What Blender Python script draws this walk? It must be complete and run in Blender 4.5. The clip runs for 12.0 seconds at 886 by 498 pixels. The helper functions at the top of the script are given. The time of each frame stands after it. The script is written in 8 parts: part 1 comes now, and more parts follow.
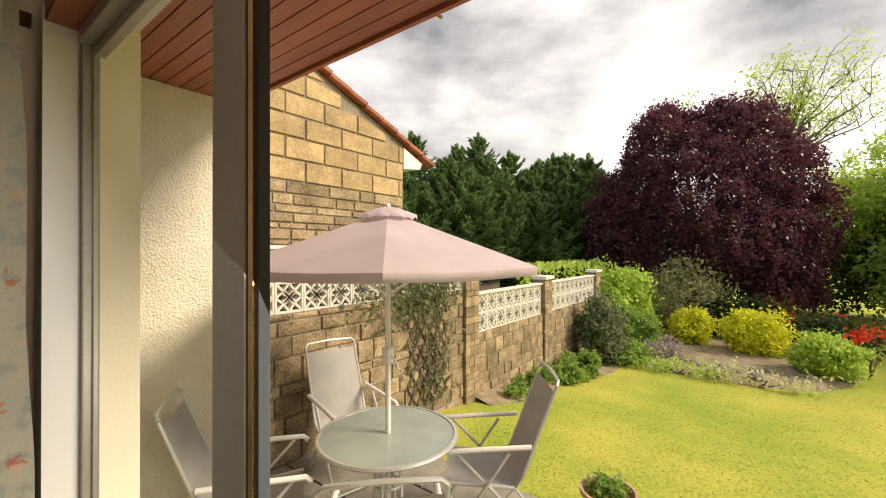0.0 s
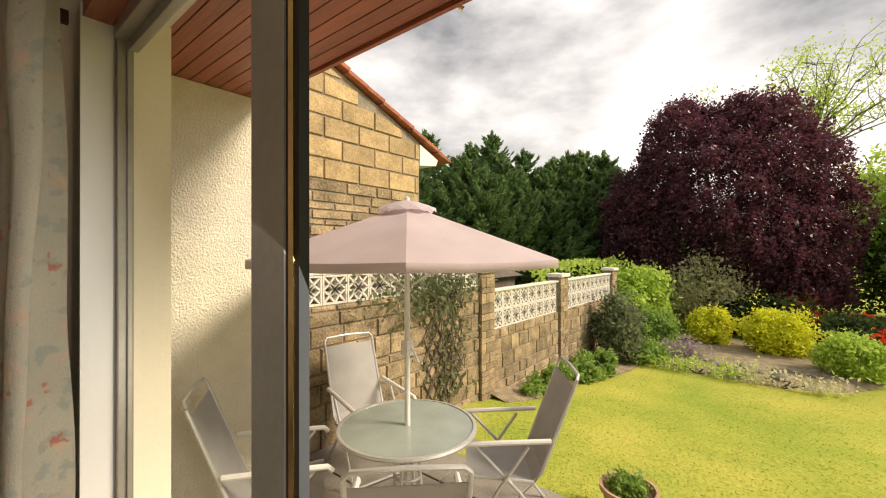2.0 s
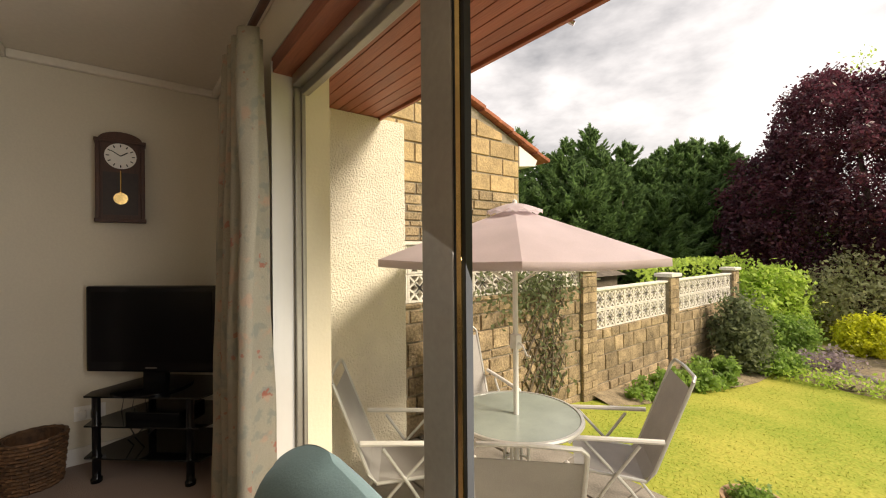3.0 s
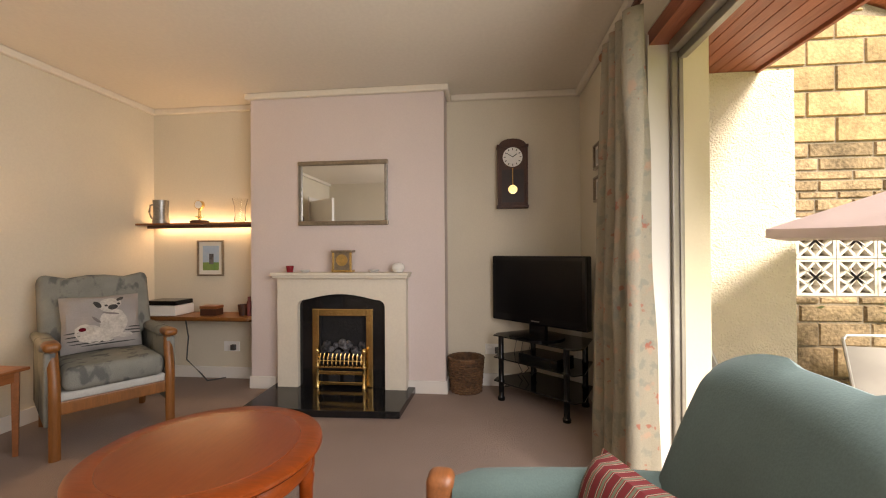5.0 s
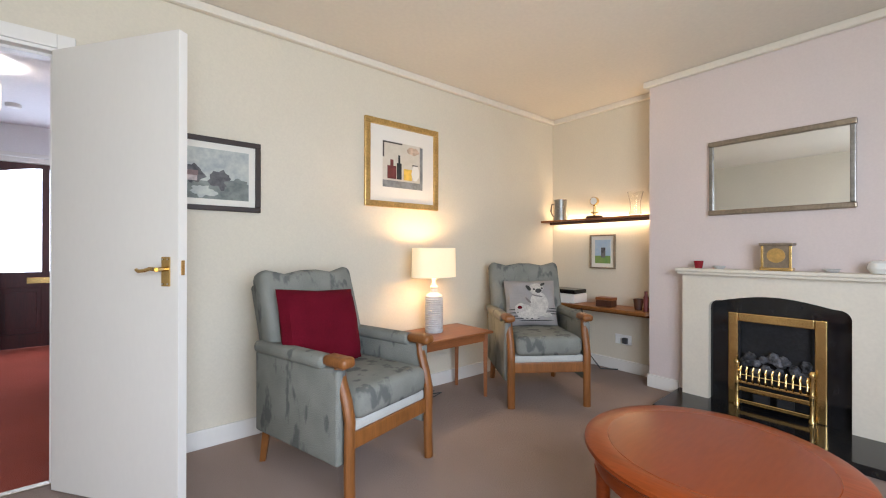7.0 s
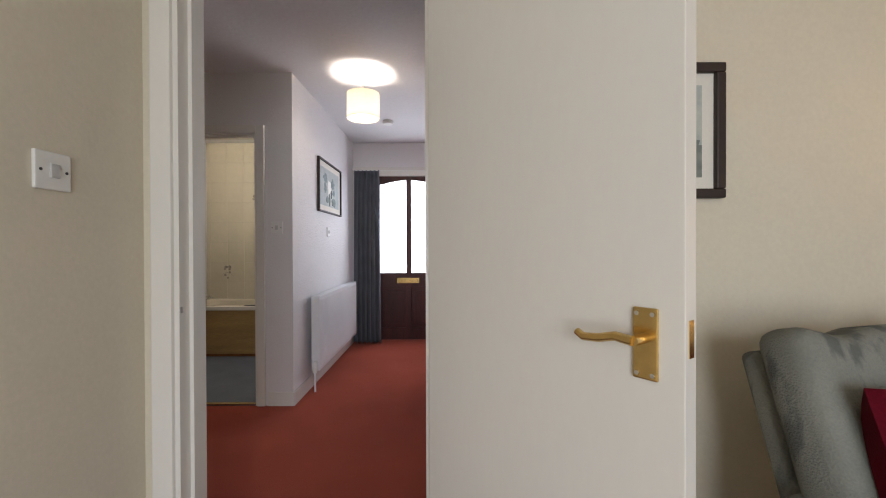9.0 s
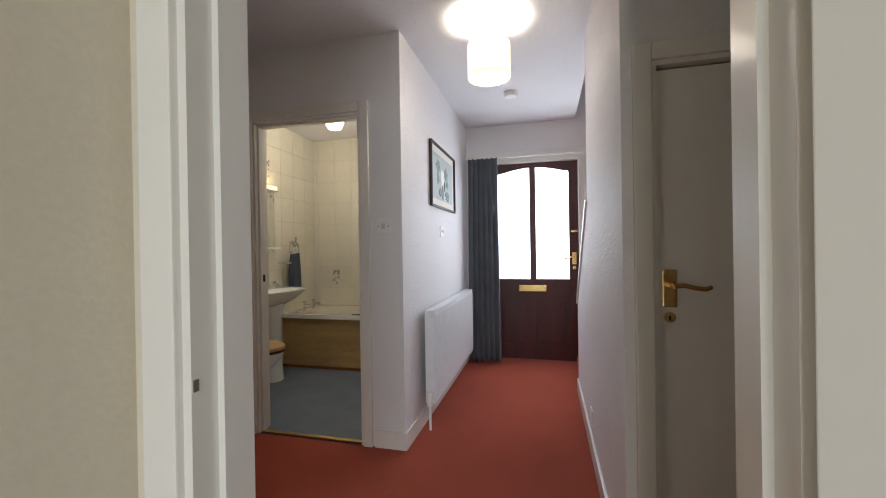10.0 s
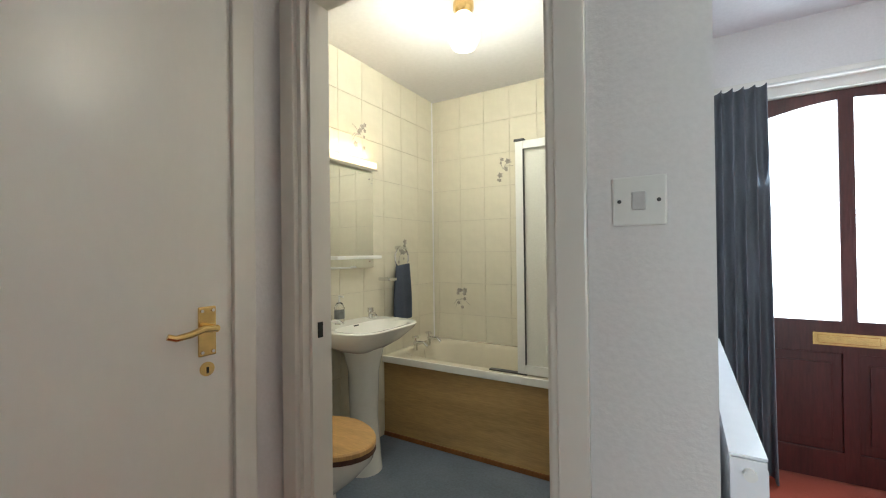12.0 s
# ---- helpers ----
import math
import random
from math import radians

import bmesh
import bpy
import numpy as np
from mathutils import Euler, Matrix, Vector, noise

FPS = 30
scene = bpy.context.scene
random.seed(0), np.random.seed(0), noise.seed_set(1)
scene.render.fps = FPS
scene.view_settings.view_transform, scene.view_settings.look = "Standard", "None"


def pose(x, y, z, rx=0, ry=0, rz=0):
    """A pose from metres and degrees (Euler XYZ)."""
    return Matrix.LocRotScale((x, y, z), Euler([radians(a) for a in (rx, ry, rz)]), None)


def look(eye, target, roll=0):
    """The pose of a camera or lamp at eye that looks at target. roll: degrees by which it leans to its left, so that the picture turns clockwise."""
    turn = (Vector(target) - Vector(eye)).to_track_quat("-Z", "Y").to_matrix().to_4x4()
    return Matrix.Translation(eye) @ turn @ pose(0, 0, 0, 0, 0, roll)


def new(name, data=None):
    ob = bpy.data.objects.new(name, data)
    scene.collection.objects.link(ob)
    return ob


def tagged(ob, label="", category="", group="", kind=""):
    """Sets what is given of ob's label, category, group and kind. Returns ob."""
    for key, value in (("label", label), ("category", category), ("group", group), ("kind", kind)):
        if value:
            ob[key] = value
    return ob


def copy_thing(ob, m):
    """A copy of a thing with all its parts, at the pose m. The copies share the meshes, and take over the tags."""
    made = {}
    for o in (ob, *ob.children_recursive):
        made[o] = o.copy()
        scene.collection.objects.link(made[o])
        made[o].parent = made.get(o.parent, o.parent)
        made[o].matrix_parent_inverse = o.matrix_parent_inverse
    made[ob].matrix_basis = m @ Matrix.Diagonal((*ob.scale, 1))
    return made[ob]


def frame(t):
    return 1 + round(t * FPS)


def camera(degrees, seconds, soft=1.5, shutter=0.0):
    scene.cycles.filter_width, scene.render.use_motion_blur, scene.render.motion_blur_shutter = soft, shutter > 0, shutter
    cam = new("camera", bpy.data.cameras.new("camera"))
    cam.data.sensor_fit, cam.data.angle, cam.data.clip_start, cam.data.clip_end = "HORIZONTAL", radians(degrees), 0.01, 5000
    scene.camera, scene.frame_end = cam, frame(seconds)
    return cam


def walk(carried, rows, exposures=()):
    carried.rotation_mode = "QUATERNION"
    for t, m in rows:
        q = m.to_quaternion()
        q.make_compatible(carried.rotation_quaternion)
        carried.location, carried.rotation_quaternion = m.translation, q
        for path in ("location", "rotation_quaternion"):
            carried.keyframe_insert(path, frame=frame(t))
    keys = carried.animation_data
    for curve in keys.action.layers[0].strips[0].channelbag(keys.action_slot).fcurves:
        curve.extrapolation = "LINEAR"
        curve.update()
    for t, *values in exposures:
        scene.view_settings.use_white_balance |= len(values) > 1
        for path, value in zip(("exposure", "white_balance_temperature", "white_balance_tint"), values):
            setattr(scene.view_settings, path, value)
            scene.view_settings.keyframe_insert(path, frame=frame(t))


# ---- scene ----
cam = camera(95.4, 12.0, soft=1.1)
# time, eye, target, roll
PATH = [
    (0, (0.477, 0.348, 1.298), (-0.739, 1.936, 1.308), -0.1),
    (0.5, (0.478, 0.392, 1.286), (-0.71, 2.0, 1.291), -0.1),
    (1, (0.46, 0.414, 1.267), (-0.722, 2.027, 1.268), -0.1),
    (1.5, (0.447, 0.386, 1.252), (-0.75, 1.989, 1.257), -0.0),
    (2, (0.449, 0.318, 1.259), (-0.817, 1.867, 1.266), -0.1),
    (2.5, (0.477, 0.207, 1.272), (-0.921, 1.637, 1.282), -0.2),
    (2.7, (0.492, 0.15, 1.281), (-0.973, 1.512, 1.286), -0.2),
    (4.3, (0.551, -0.01, 1.116), (-1.422, 0.316, 1.132), -1.0),
    (4.5, (0.564, -0.09, 1.143), (-1.428, 0.093, 1.145), -0.5),
    (5, (0.601, -0.155, 1.11), (-1.387, -0.371, 1.119), -0.4),
    (5.5, (0.645, -0.195, 1.108), (-1.259, -0.808, 1.104), -0.2),
    (6, (0.681, -0.266, 1.087), (-1.062, -1.246, 1.083), -0.2),
    (6.5, (0.728, -0.415, 1.096), (-0.804, -1.7, 1.083), -0.0),
    (7, (0.766, -0.634, 1.076), (-0.497, -2.184, 1.079), 0.1),
    (7.5, (0.81, -0.897, 1.112), (-0.165, -2.643, 1.097), 0.1),
    (7.7, (0.836, -1.052, 1.085), (-0.041, -2.849, 1.091), -0.0),
    (9.5, (1.051, -2.285, 1.162), (1.346, -4.264, 1.14), -0.6),
    (10, (1.227, -2.668, 1.155), (1.723, -4.606, 1.149), -0.9),
    (10.5, (1.376, -3.035, 1.171), (2.055, -4.917, 1.166), -0.6),
    (11, (1.585, -3.435, 1.198), (2.377, -5.272, 1.192), -0.6),
    (11.5, (1.824, -3.757, 1.208), (2.743, -5.534, 1.202), -0.7),
    (12, (2.07, -4.063, 1.2), (3.094, -5.781, 1.216), -0.7),
]
walk(cam, [(t, look(e, a, r)) for t, e, a, r in PATH],
     [(0, 0.08, 7300, 14), (2.4, 0.08, 7300, 14), (4.3, 0.6, 6900, 19), (5.0, 0.9, 7000, 20), (5.5, 1.08, 6900, 20), (6, 1.42, 5950, 14), (6.5, 1.4, 5500, 12), (7.5, 1.1, 5800, 13), (9.3, 0.75, 6200, 12), (10.5, 1.35, 5900, 3), (12, 1.7, 5700, -2)])

# ---- world, sun and lamps ----
world = bpy.data.worlds.new("sky")
scene.world = world
world.use_nodes = True
wn = world.node_tree
bg = wn.nodes["Background"]
sky = wn.nodes.new("ShaderNodeTexSky")
sky.sky_type = 'NISHITA'
sky.sun_disc = False
sky.sun_elevation = radians(38)
sky.sun_rotation = radians(64.5)
sky.air_density = 1.5
sky.dust_density = 3.0
tc = wn.nodes.new("ShaderNodeTexCoord")
mp = wn.nodes.new("ShaderNodeMapping")
mp.inputs["Scale"].default_value = (1.0, 1.0, 2.3)
cn = wn.nodes.new("ShaderNodeTexNoise")
cn.inputs["Scale"].default_value = 1.5
cn.inputs["Detail"].default_value = 7
cn.inputs["Roughness"].default_value = 0.55
cr = wn.nodes.new("ShaderNodeValToRGB")
cr.color_ramp.elements[0].position = 0.42
cr.color_ramp.elements[0].color = (2.7, 2.85, 3.1, 1)
cr.color_ramp.elements[1].position = 0.60
cr.color_ramp.elements[1].color = (9.8, 9.9, 10.1, 1)
mx = wn.nodes.new("ShaderNodeMix")
mx.data_type = 'RGBA'
mx.inputs[0].default_value = 0.88
wn.links.new(tc.outputs["Generated"], mp.inputs[0])
wn.links.new(mp.outputs[0], cn.inputs["Vector"])
wn.links.new(cn.outputs["Fac"], cr.inputs[0])
wn.links.new(sky.outputs[0], mx.inputs[6])
wn.links.new(cr.outputs[0], mx.inputs[7])
wn.links.new(mx.outputs[2], bg.inputs[0])
bg.inputs[1].default_value = 0.125

SUN_FROM = Vector((0.86, 0.41, 0.75))
sun_data = bpy.data.lights.new("sun", 'SUN')
sun_data.energy = 4.4
sun_data.angle = radians(20)
sun_data.color = (1.0, 0.92, 0.76)
sun = new("sun", sun_data)
sun.matrix_world = look(SUN_FROM * 20, (0, 0, 0))


def area_lamp(name, m, sx, sy, power, color):
    d = bpy.data.lights.new(name, 'AREA')
    d.shape, d.size, d.size_y, d.energy, d.color = 'RECTANGLE', sx, sy, power, color
    ob = new(name, d)
    ob.matrix_world = m
    return ob


def point_lamp(name, x, y, z, power, color, radius=0.04):
    d = bpy.data.lights.new(name, 'POINT')
    d.energy, d.color, d.shadow_soft_size = power, color, radius
    ob = new(name, d)
    ob.location = (x, y, z)
    return ob


# sky light in the openings: the large window, the front door and its sidelight
area_lamp("window_daylight", look((0.38, 0.62, 1.15), (0.05, -1.0, 0.45)), 1.9, 1.8, 45, (0.93, 0.97, 1.0))
area_lamp("door_daylight", look((1.35, -6.80, 1.35), (1.35, -4.0, 0.2)), 0.75, 1.0, 4, (0.84, 0.91, 1.0))
area_lamp("sidelight_daylight", look((0.5, -6.80, 1.3), (0.7, -4.0, 0.4)), 0.5, 1.3, 2, (0.84, 0.91, 1.0))
WARM = (1.0, 0.66, 0.34)
point_lamp("table_lamp_bulb", -1.026, -2.944, 1.01, 4.0, WARM)
point_lamp("hall_bulb", 1.513, -4.842, 2.10, 10.5, (1.0, 0.88, 0.74))
point_lamp("bath_bulb", 2.965, -5.785, 2.255, 8, (1.0, 0.89, 0.72), 0.06)
area_lamp("shelf_strip_lamp", pose(-2.715, -2.62, 1.352, 180, 0, 0), 0.03, 0.95, 1.5, WARM)
area_lamp("shelf_under_lamp", pose(-2.715, -2.62, 1.335, 0, 0, 0), 0.03, 0.95, 1.2, WARM)
area_lamp("mirror_strip_lamp", pose(3.74, -5.82, 1.785, 180, 0, 0), 0.04, 0.4, 0.35, WARM)


# ---- materials ----
def mat(name, color, rough=0.6, metal=0.0, vary=0.12, scale=3.0, grain=60.0, bump=0.05, spec=0.5, stretch=(1, 1, 1),
        color2=None, glow=None, power=0.0, island=0.0, sheen=0.0, coat=0.0, clouds=0.55):
    m = bpy.data.materials.new(name)
    m.use_nodes = True
    nt = m.node_tree
    b = nt.nodes["Principled BSDF"]
    b.inputs["Roughness"].default_value = rough
    b.inputs["Metallic"].default_value = metal
    b.inputs["Specular IOR Level"].default_value = spec
    if sheen:
        b.inputs["Sheen Weight"].default_value = sheen
    if coat:
        b.inputs["Coat Weight"].default_value = coat
        b.inputs["Coat Roughness"].default_value = 0.12
    t = nt.nodes.new("ShaderNodeTexCoord")
    p = nt.nodes.new("ShaderNodeMapping")
    p.inputs["Scale"].default_value = stretch
    nt.links.new(t.outputs["Object"], p.inputs[0])
    n1 = nt.nodes.new("ShaderNodeTexNoise")
    n1.inputs["Scale"].default_value = scale
    n1.inputs["Detail"].default_value = 5
    n2 = nt.nodes.new("ShaderNodeTexNoise")
    n2.inputs["Scale"].default_value = grain
    n2.inputs["Detail"].default_value = 3
    nt.links.new(p.outputs[0], n1.inputs["Vector"])
    nt.links.new(p.outputs[0], n2.inputs["Vector"])
    add = nt.nodes.new("ShaderNodeMix")
    add.inputs[0].default_value = 1 - clouds
    nt.links.new(n1.outputs["Fac"], add.inputs[2])
    nt.links.new(n2.outputs["Fac"], add.inputs[3])
    r = nt.nodes.new("ShaderNodeValToRGB")
    c2 = color2 or tuple(c * (1 - 2 * vary) for c in color)
    c1 = color if color2 else tuple(min(1, c * (1 + vary)) for c in color)
    r.color_ramp.elements[0].position = 0.34
    r.color_ramp.elements[0].color = (*c2, 1)
    r.color_ramp.elements[1].position = 0.66
    r.color_ramp.elements[1].color = (*c1, 1)
    nt.links.new(add.outputs[0], r.inputs[0])
    out = r.outputs[0]
    if island:
        oi = nt.nodes.new("ShaderNodeObjectInfo")
        gi = nt.nodes.new("ShaderNodeNewGeometry")
        sm = nt.nodes.new("ShaderNodeMath")
        sm.operation = 'ADD'
        fr = nt.nodes.new("ShaderNodeMath")
        fr.operation = 'FRACT'
        nt.links.new(oi.outputs["Random"], sm.inputs[0])
        nt.links.new(gi.outputs["Random Per Island"], sm.inputs[1])
        nt.links.new(sm.outputs[0], fr.inputs[0])
        mr = nt.nodes.new("ShaderNodeMapRange")
        mr.inputs["To Min"].default_value = 1 - island
        mr.inputs["To Max"].default_value = 1 + island
        nt.links.new(fr.outputs[0], mr.inputs[0])
        hs = nt.nodes.new("ShaderNodeHueSaturation")
        nt.links.new(out, hs.inputs["Color"])
        nt.links.new(mr.outputs[0], hs.inputs["Value"])
        out = hs.outputs[0]
    nt.links.new(out, b.inputs["Base Color"])
    if bump:
        bu = nt.nodes.new("ShaderNodeBump")
        bu.inputs["Strength"].default_value = bump
        bu.inputs["Distance"].default_value = 0.02
        nt.links.new(n2.outputs["Fac"], bu.inputs["Height"])
        nt.links.new(bu.outputs[0], b.inputs["Normal"])
    if glow:
        b.inputs["Emission Color"].default_value = (*glow, 1)
        b.inputs["Emission Strength"].default_value = power
    return m


def glass(name, tint=(1, 1, 1), rough=0.0):
    m = bpy.data.materials.new(name)
    m.use_nodes = True
    b = m.node_tree.nodes["Principled BSDF"]
    b.inputs["Base Color"].default_value = (*tint, 1)
    b.inputs["Roughness"].default_value = rough
    b.inputs["Transmission Weight"].default_value = 1.0
    b.inputs["IOR"].default_value = 1.45
    return m


def thin_glass(name, gloss=0.06):
    """A clear pane: mostly see-through, with a faint reflection at grazing angles."""
    m = bpy.data.materials.new(name)
    m.use_nodes = True
    nt = m.node_tree
    nt.nodes.remove(nt.nodes["Principled BSDF"])
    tr = nt.nodes.new("ShaderNodeBsdfTransparent")
    tr.inputs[0].default_value = (0.97, 0.98, 0.97, 1)
    gl = nt.nodes.new("ShaderNodeBsdfGlossy")
    gl.inputs["Roughness"].default_value = 0.02
    lw = nt.nodes.new("ShaderNodeLayerWeight")
    lw.inputs[0].default_value = 0.12
    pw = nt.nodes.new("ShaderNodeMath")
    pw.operation = 'POWER'
    pw.inputs[1].default_value = 3.0
    nt.links.new(lw.outputs["Facing"], pw.inputs[0])
    fr = nt.nodes.new("ShaderNodeMath")
    fr.operation = 'MULTIPLY'
    fr.inputs[1].default_value = gloss * 4
    nt.links.new(pw.outputs[0], fr.inputs[0])
    ms = nt.nodes.new("ShaderNodeMixShader")
    nt.links.new(fr.outputs[0], ms.inputs[0])
    nt.links.new(tr.outputs[0], ms.inputs[1])
    nt.links.new(gl.outputs[0], ms.inputs[2])
    nt.links.new(ms.outputs[0], nt.nodes["Material Output"].inputs[0])
    return m


CREAM = mat("cream_wall_paint", (0.68, 0.62, 0.50), 0.75, vary=0.03, scale=1.5, grain=90, bump=0.04)
PINK = mat("pale_pink_wall_paint", (0.68, 0.59, 0.56), 0.75, vary=0.025, scale=1.5, grain=90, bump=0.04)
CEIL = mat("ceiling_paint", (0.74, 0.68, 0.58), 0.85, vary=0.03, scale=1.2, grain=40, bump=0.05)
HALL_CEIL = mat("hall_ceiling_paint", (0.74, 0.73, 0.75), 0.85, vary=0.03, scale=1.2, grain=40, bump=0.08)
LILAC = mat("pale_lilac_wall_paint", (0.77, 0.745, 0.74), 0.7, vary=0.03, scale=1.5, grain=90, bump=0.06)
TEXTURED = mat("textured_lilac_wall", (0.77, 0.745, 0.75), 0.65, vary=0.03, scale=2, grain=55, bump=0.22, stretch=(1, 0.55, 1.6))
GLOSS = mat("white_gloss_paint", (0.78, 0.75, 0.70), 0.26, vary=0.010, scale=2, grain=30, bump=0.006, stretch=(2, 2, 0.8))
CARPET = mat("beige_carpet", (0.37, 0.28, 0.235), 0.95, vary=0.10, scale=1.3, grain=260, bump=0.6, sheen=0.05, spec=0.1)
RED_CARPET = mat("terracotta_red_carpet", (0.37, 0.074, 0.042), 0.95, vary=0.12, scale=1.3, grain=260, bump=0.5, sheen=0.05, spec=0.1)
VINYL = mat("blue_grey_vinyl_floor", (0.16, 0.19, 0.245), 0.45, vary=0.12, scale=5, grain=80, bump=0.03)
ROUGHCAST = mat("cream_roughcast", (0.86, 0.80, 0.68), 0.9, vary=0.05, scale=6, grain=75, bump=1.0)
SMOOTH_RENDER = mat("smooth_cream_render", (0.86, 0.77, 0.60), 0.8, vary=0.03, scale=3, grain=60, bump=0.1)
SOFFIT = mat("red_brown_stained_boards", (0.36, 0.115, 0.06), 0.5, vary=0.15, scale=3, grain=40, bump=0.15, stretch=(0.2, 3, 3), island=0.08)
ALU = mat("grey_bronze_window_frame", (0.36, 0.33, 0.28), 0.35, metal=0.4, vary=0.06, scale=4, grain=50, bump=0.02)
WINGLASS = thin_glass("window_glass")
STONE = mat("buff_sandstone_blocks", (0.50, 0.36, 0.19), 0.9, vary=0.2, scale=6, grain=45, bump=0.45, island=0.18)
STONE_OLD = mat("weathered_sandstone_blocks", (0.36, 0.27, 0.165), 0.95, vary=0.32, scale=5, grain=38, bump=0.7, island=0.28)
MORTAR = mat("grey_mortar", (0.30, 0.26, 0.20), 0.95, vary=0.2, scale=8, grain=90, bump=0.4)
SCREEN = mat("pale_concrete_screen_blocks", (0.74, 0.70, 0.64), 0.85, vary=0.14, scale=8, grain=70, bump=0.25)
ROOF_TILE = mat("terracotta_roof_tiles", (0.40, 0.14, 0.075), 0.85, vary=0.22, scale=9, grain=50, bump=0.3, island=0.15)
WHITE_BOARD = mat("white_eaves_board", (0.78, 0.77, 0.74), 0.5, vary=0.04, scale=4, grain=40, bump=0.03)
PAVING = mat("grey_buff_paving", (0.30, 0.27, 0.23), 0.9, vary=0.18, scale=4, grain=70, bump=0.4, island=0.1)
LAWN = mat("mown_lawn_grass", (0.50, 0.455, 0.095), 0.95, vary=0.3, scale=0.7, grain=24, bump=0.9, color2=(0.22, 0.31, 0.042), spec=0.1, clouds=0.62)
SOIL = mat("dry_garden_soil", (0.34, 0.27, 0.17), 0.95, vary=0.3, scale=6, grain=60, bump=0.8)
DOOR_WOOD = mat("dark_red_brown_stained_door", (0.07, 0.014, 0.012), 0.4, vary=0.2, scale=3, grain=30, bump=0.08, stretch=(4, 4, 0.4))
BRASS = mat("polished_brass", (0.78, 0.55, 0.22), 0.22, metal=1.0, vary=0.1, scale=6, grain=40, bump=0.02)
CHROME = mat("chrome", (0.8, 0.8, 0.8), 0.1, metal=1.0, vary=0.03, scale=5, grain=30, bump=0.0)
# emission put into the obscured glass stands in for daylight from outside
FROST = mat("daylight_glow_door_glass", (0.85, 0.87, 0.9), 0.35, vary=0.02, scale=8, grain=120, bump=0.15, glow=(0.93, 0.96, 1.0), power=2.2)


# ---- mesh helpers ----
def box(bm, x0, x1, y0, y1, z0, z1, bev=0.0):
    vs = [bm.verts.new((x, y, z)) for x in (x0, x1) for y in (y0, y1) for z in (z0, z1)]
    fs = []
    for f in ((0, 1, 3, 2), (4, 6, 7, 5), (0, 4, 5, 1), (2, 3, 7, 6), (0, 2, 6, 4), (1, 5, 7, 3)):
        fs.append(bm.faces.new([vs[i] for i in f]))
    if bev:
        es = list({e for f in fs for e in f.edges})
        bmesh.ops.bevel(bm, geom=es, offset=bev, segments=2, affect='EDGES', profile=0.6)
    return bm


def boxes(*dims, bev=0.0):
    bm = bmesh.new()
    for d in dims:
        box(bm, *d, bev=bev)
    return bm


def lathe(profile, seg=24, x=0, y=0, closed=False):
    """A turned body from (radius, height) pairs."""
    bm = bmesh.new()
    rings = []
    for r, z in profile:
        if r < 1e-5:
            rings.append([bm.verts.new((x, y, z))])
        else:
            rings.append([bm.verts.new((x + r * math.cos(a * math.tau / seg), y + r * math.sin(a * math.tau / seg), z)) for a in range(seg)])
    for a, b in zip(rings, rings[1:]):
        for i in range(seg):
            j = (i + 1) % seg
            if len(a) == 1 and len(b) == 1:
                continue
            if len(a) == 1:
                bm.faces.new((a[0], b[j], b[i]))
            elif len(b) == 1:
                bm.faces.new((a[i], a[j], b[0]))
            else:
                bm.faces.new((a[i], a[j], b[j], b[i]))
    bmesh.ops.recalc_face_normals(bm, faces=bm.faces)
    return bm


def tube(bm, pts, r, seg=8, r1=None):
    """A round bar along points."""
    pts = [Vector(p) for p in pts]
    rings = []
    up = Vector((0, 0, 1))
    for i, p in enumerate(pts):
        d = (pts[min(i + 1, len(pts) - 1)] - pts[max(i - 1, 0)]).normalized()
        ref = up if abs(d.z) < 0.9 else Vector((1, 0, 0))
        a = d.cross(ref).normalized()
        b = d.cross(a).normalized()
        rr = r if r1 is None else r + (r1 - r) * i / max(1, len(pts) - 1)
        rings.append([bm.verts.new(p + (a * math.cos(k * math.tau / seg) + b * math.sin(k * math.tau / seg)) * rr) for k in range(seg)])
    for a, b in zip(rings, rings[1:]):
        for k in range(seg):
            bm.faces.new((a[k], a[(k + 1) % seg], b[(k + 1) % seg], b[k]))
    bm.faces.new(rings[0][::-1])
    bm.faces.new(rings[-1])
    return bm


def arc(c, r, a0, a1, n, plane="xz"):
    out = []
    for i in range(n + 1):
        a = radians(a0 + (a1 - a0) * i / n)
        u, v = r * math.cos(a), r * math.sin(a)
        out.append({"xz": (c[0] + u, c[1], c[2] + v), "xy": (c[0] + u, c[1] + v, c[2]), "yz": (c[0], c[1] + u, c[2] + v)}[plane])
    return out


def prism(outline, axis, a, b, bev=0.0):
    """A solid from an outline of (u, v) pairs, run along an axis from a to b."""
    bm = bmesh.new()

    def at(u, v, w):
        return {"x": (w, u, v), "y": (u, w, v), "z": (u, v, w)}[axis]
    lo = [bm.verts.new(at(u, v, a)) for u, v in outline]
    hi = [bm.verts.new(at(u, v, b)) for u, v in outline]
    n = len(outline)
    bm.faces.new(lo)
    bm.faces.new(hi[::-1])
    for i in range(n):
        bm.faces.new((lo[i], hi[i], hi[(i + 1) % n], lo[(i + 1) % n]))
    bmesh.ops.recalc_face_normals(bm, faces=bm.faces)
    if bev:
        bmesh.ops.bevel(bm, geom=list(bm.edges), offset=bev, segments=2, affect='EDGES', profile=0.6)
    return bm


def mesh_of(name, bm, material, smooth=False):
    me = bpy.data.meshes.new(name)
    bmesh.ops.recalc_face_normals(bm, faces=bm.faces)
    bm.to_mesh(me)
    bm.free()
    me.materials.append(material)
    if smooth:
        me.polygons.foreach_set("use_smooth", [True] * len(me.polygons))
        me.set_sharp_from_angle(angle=radians(smooth if smooth is not True else 40))
    return me


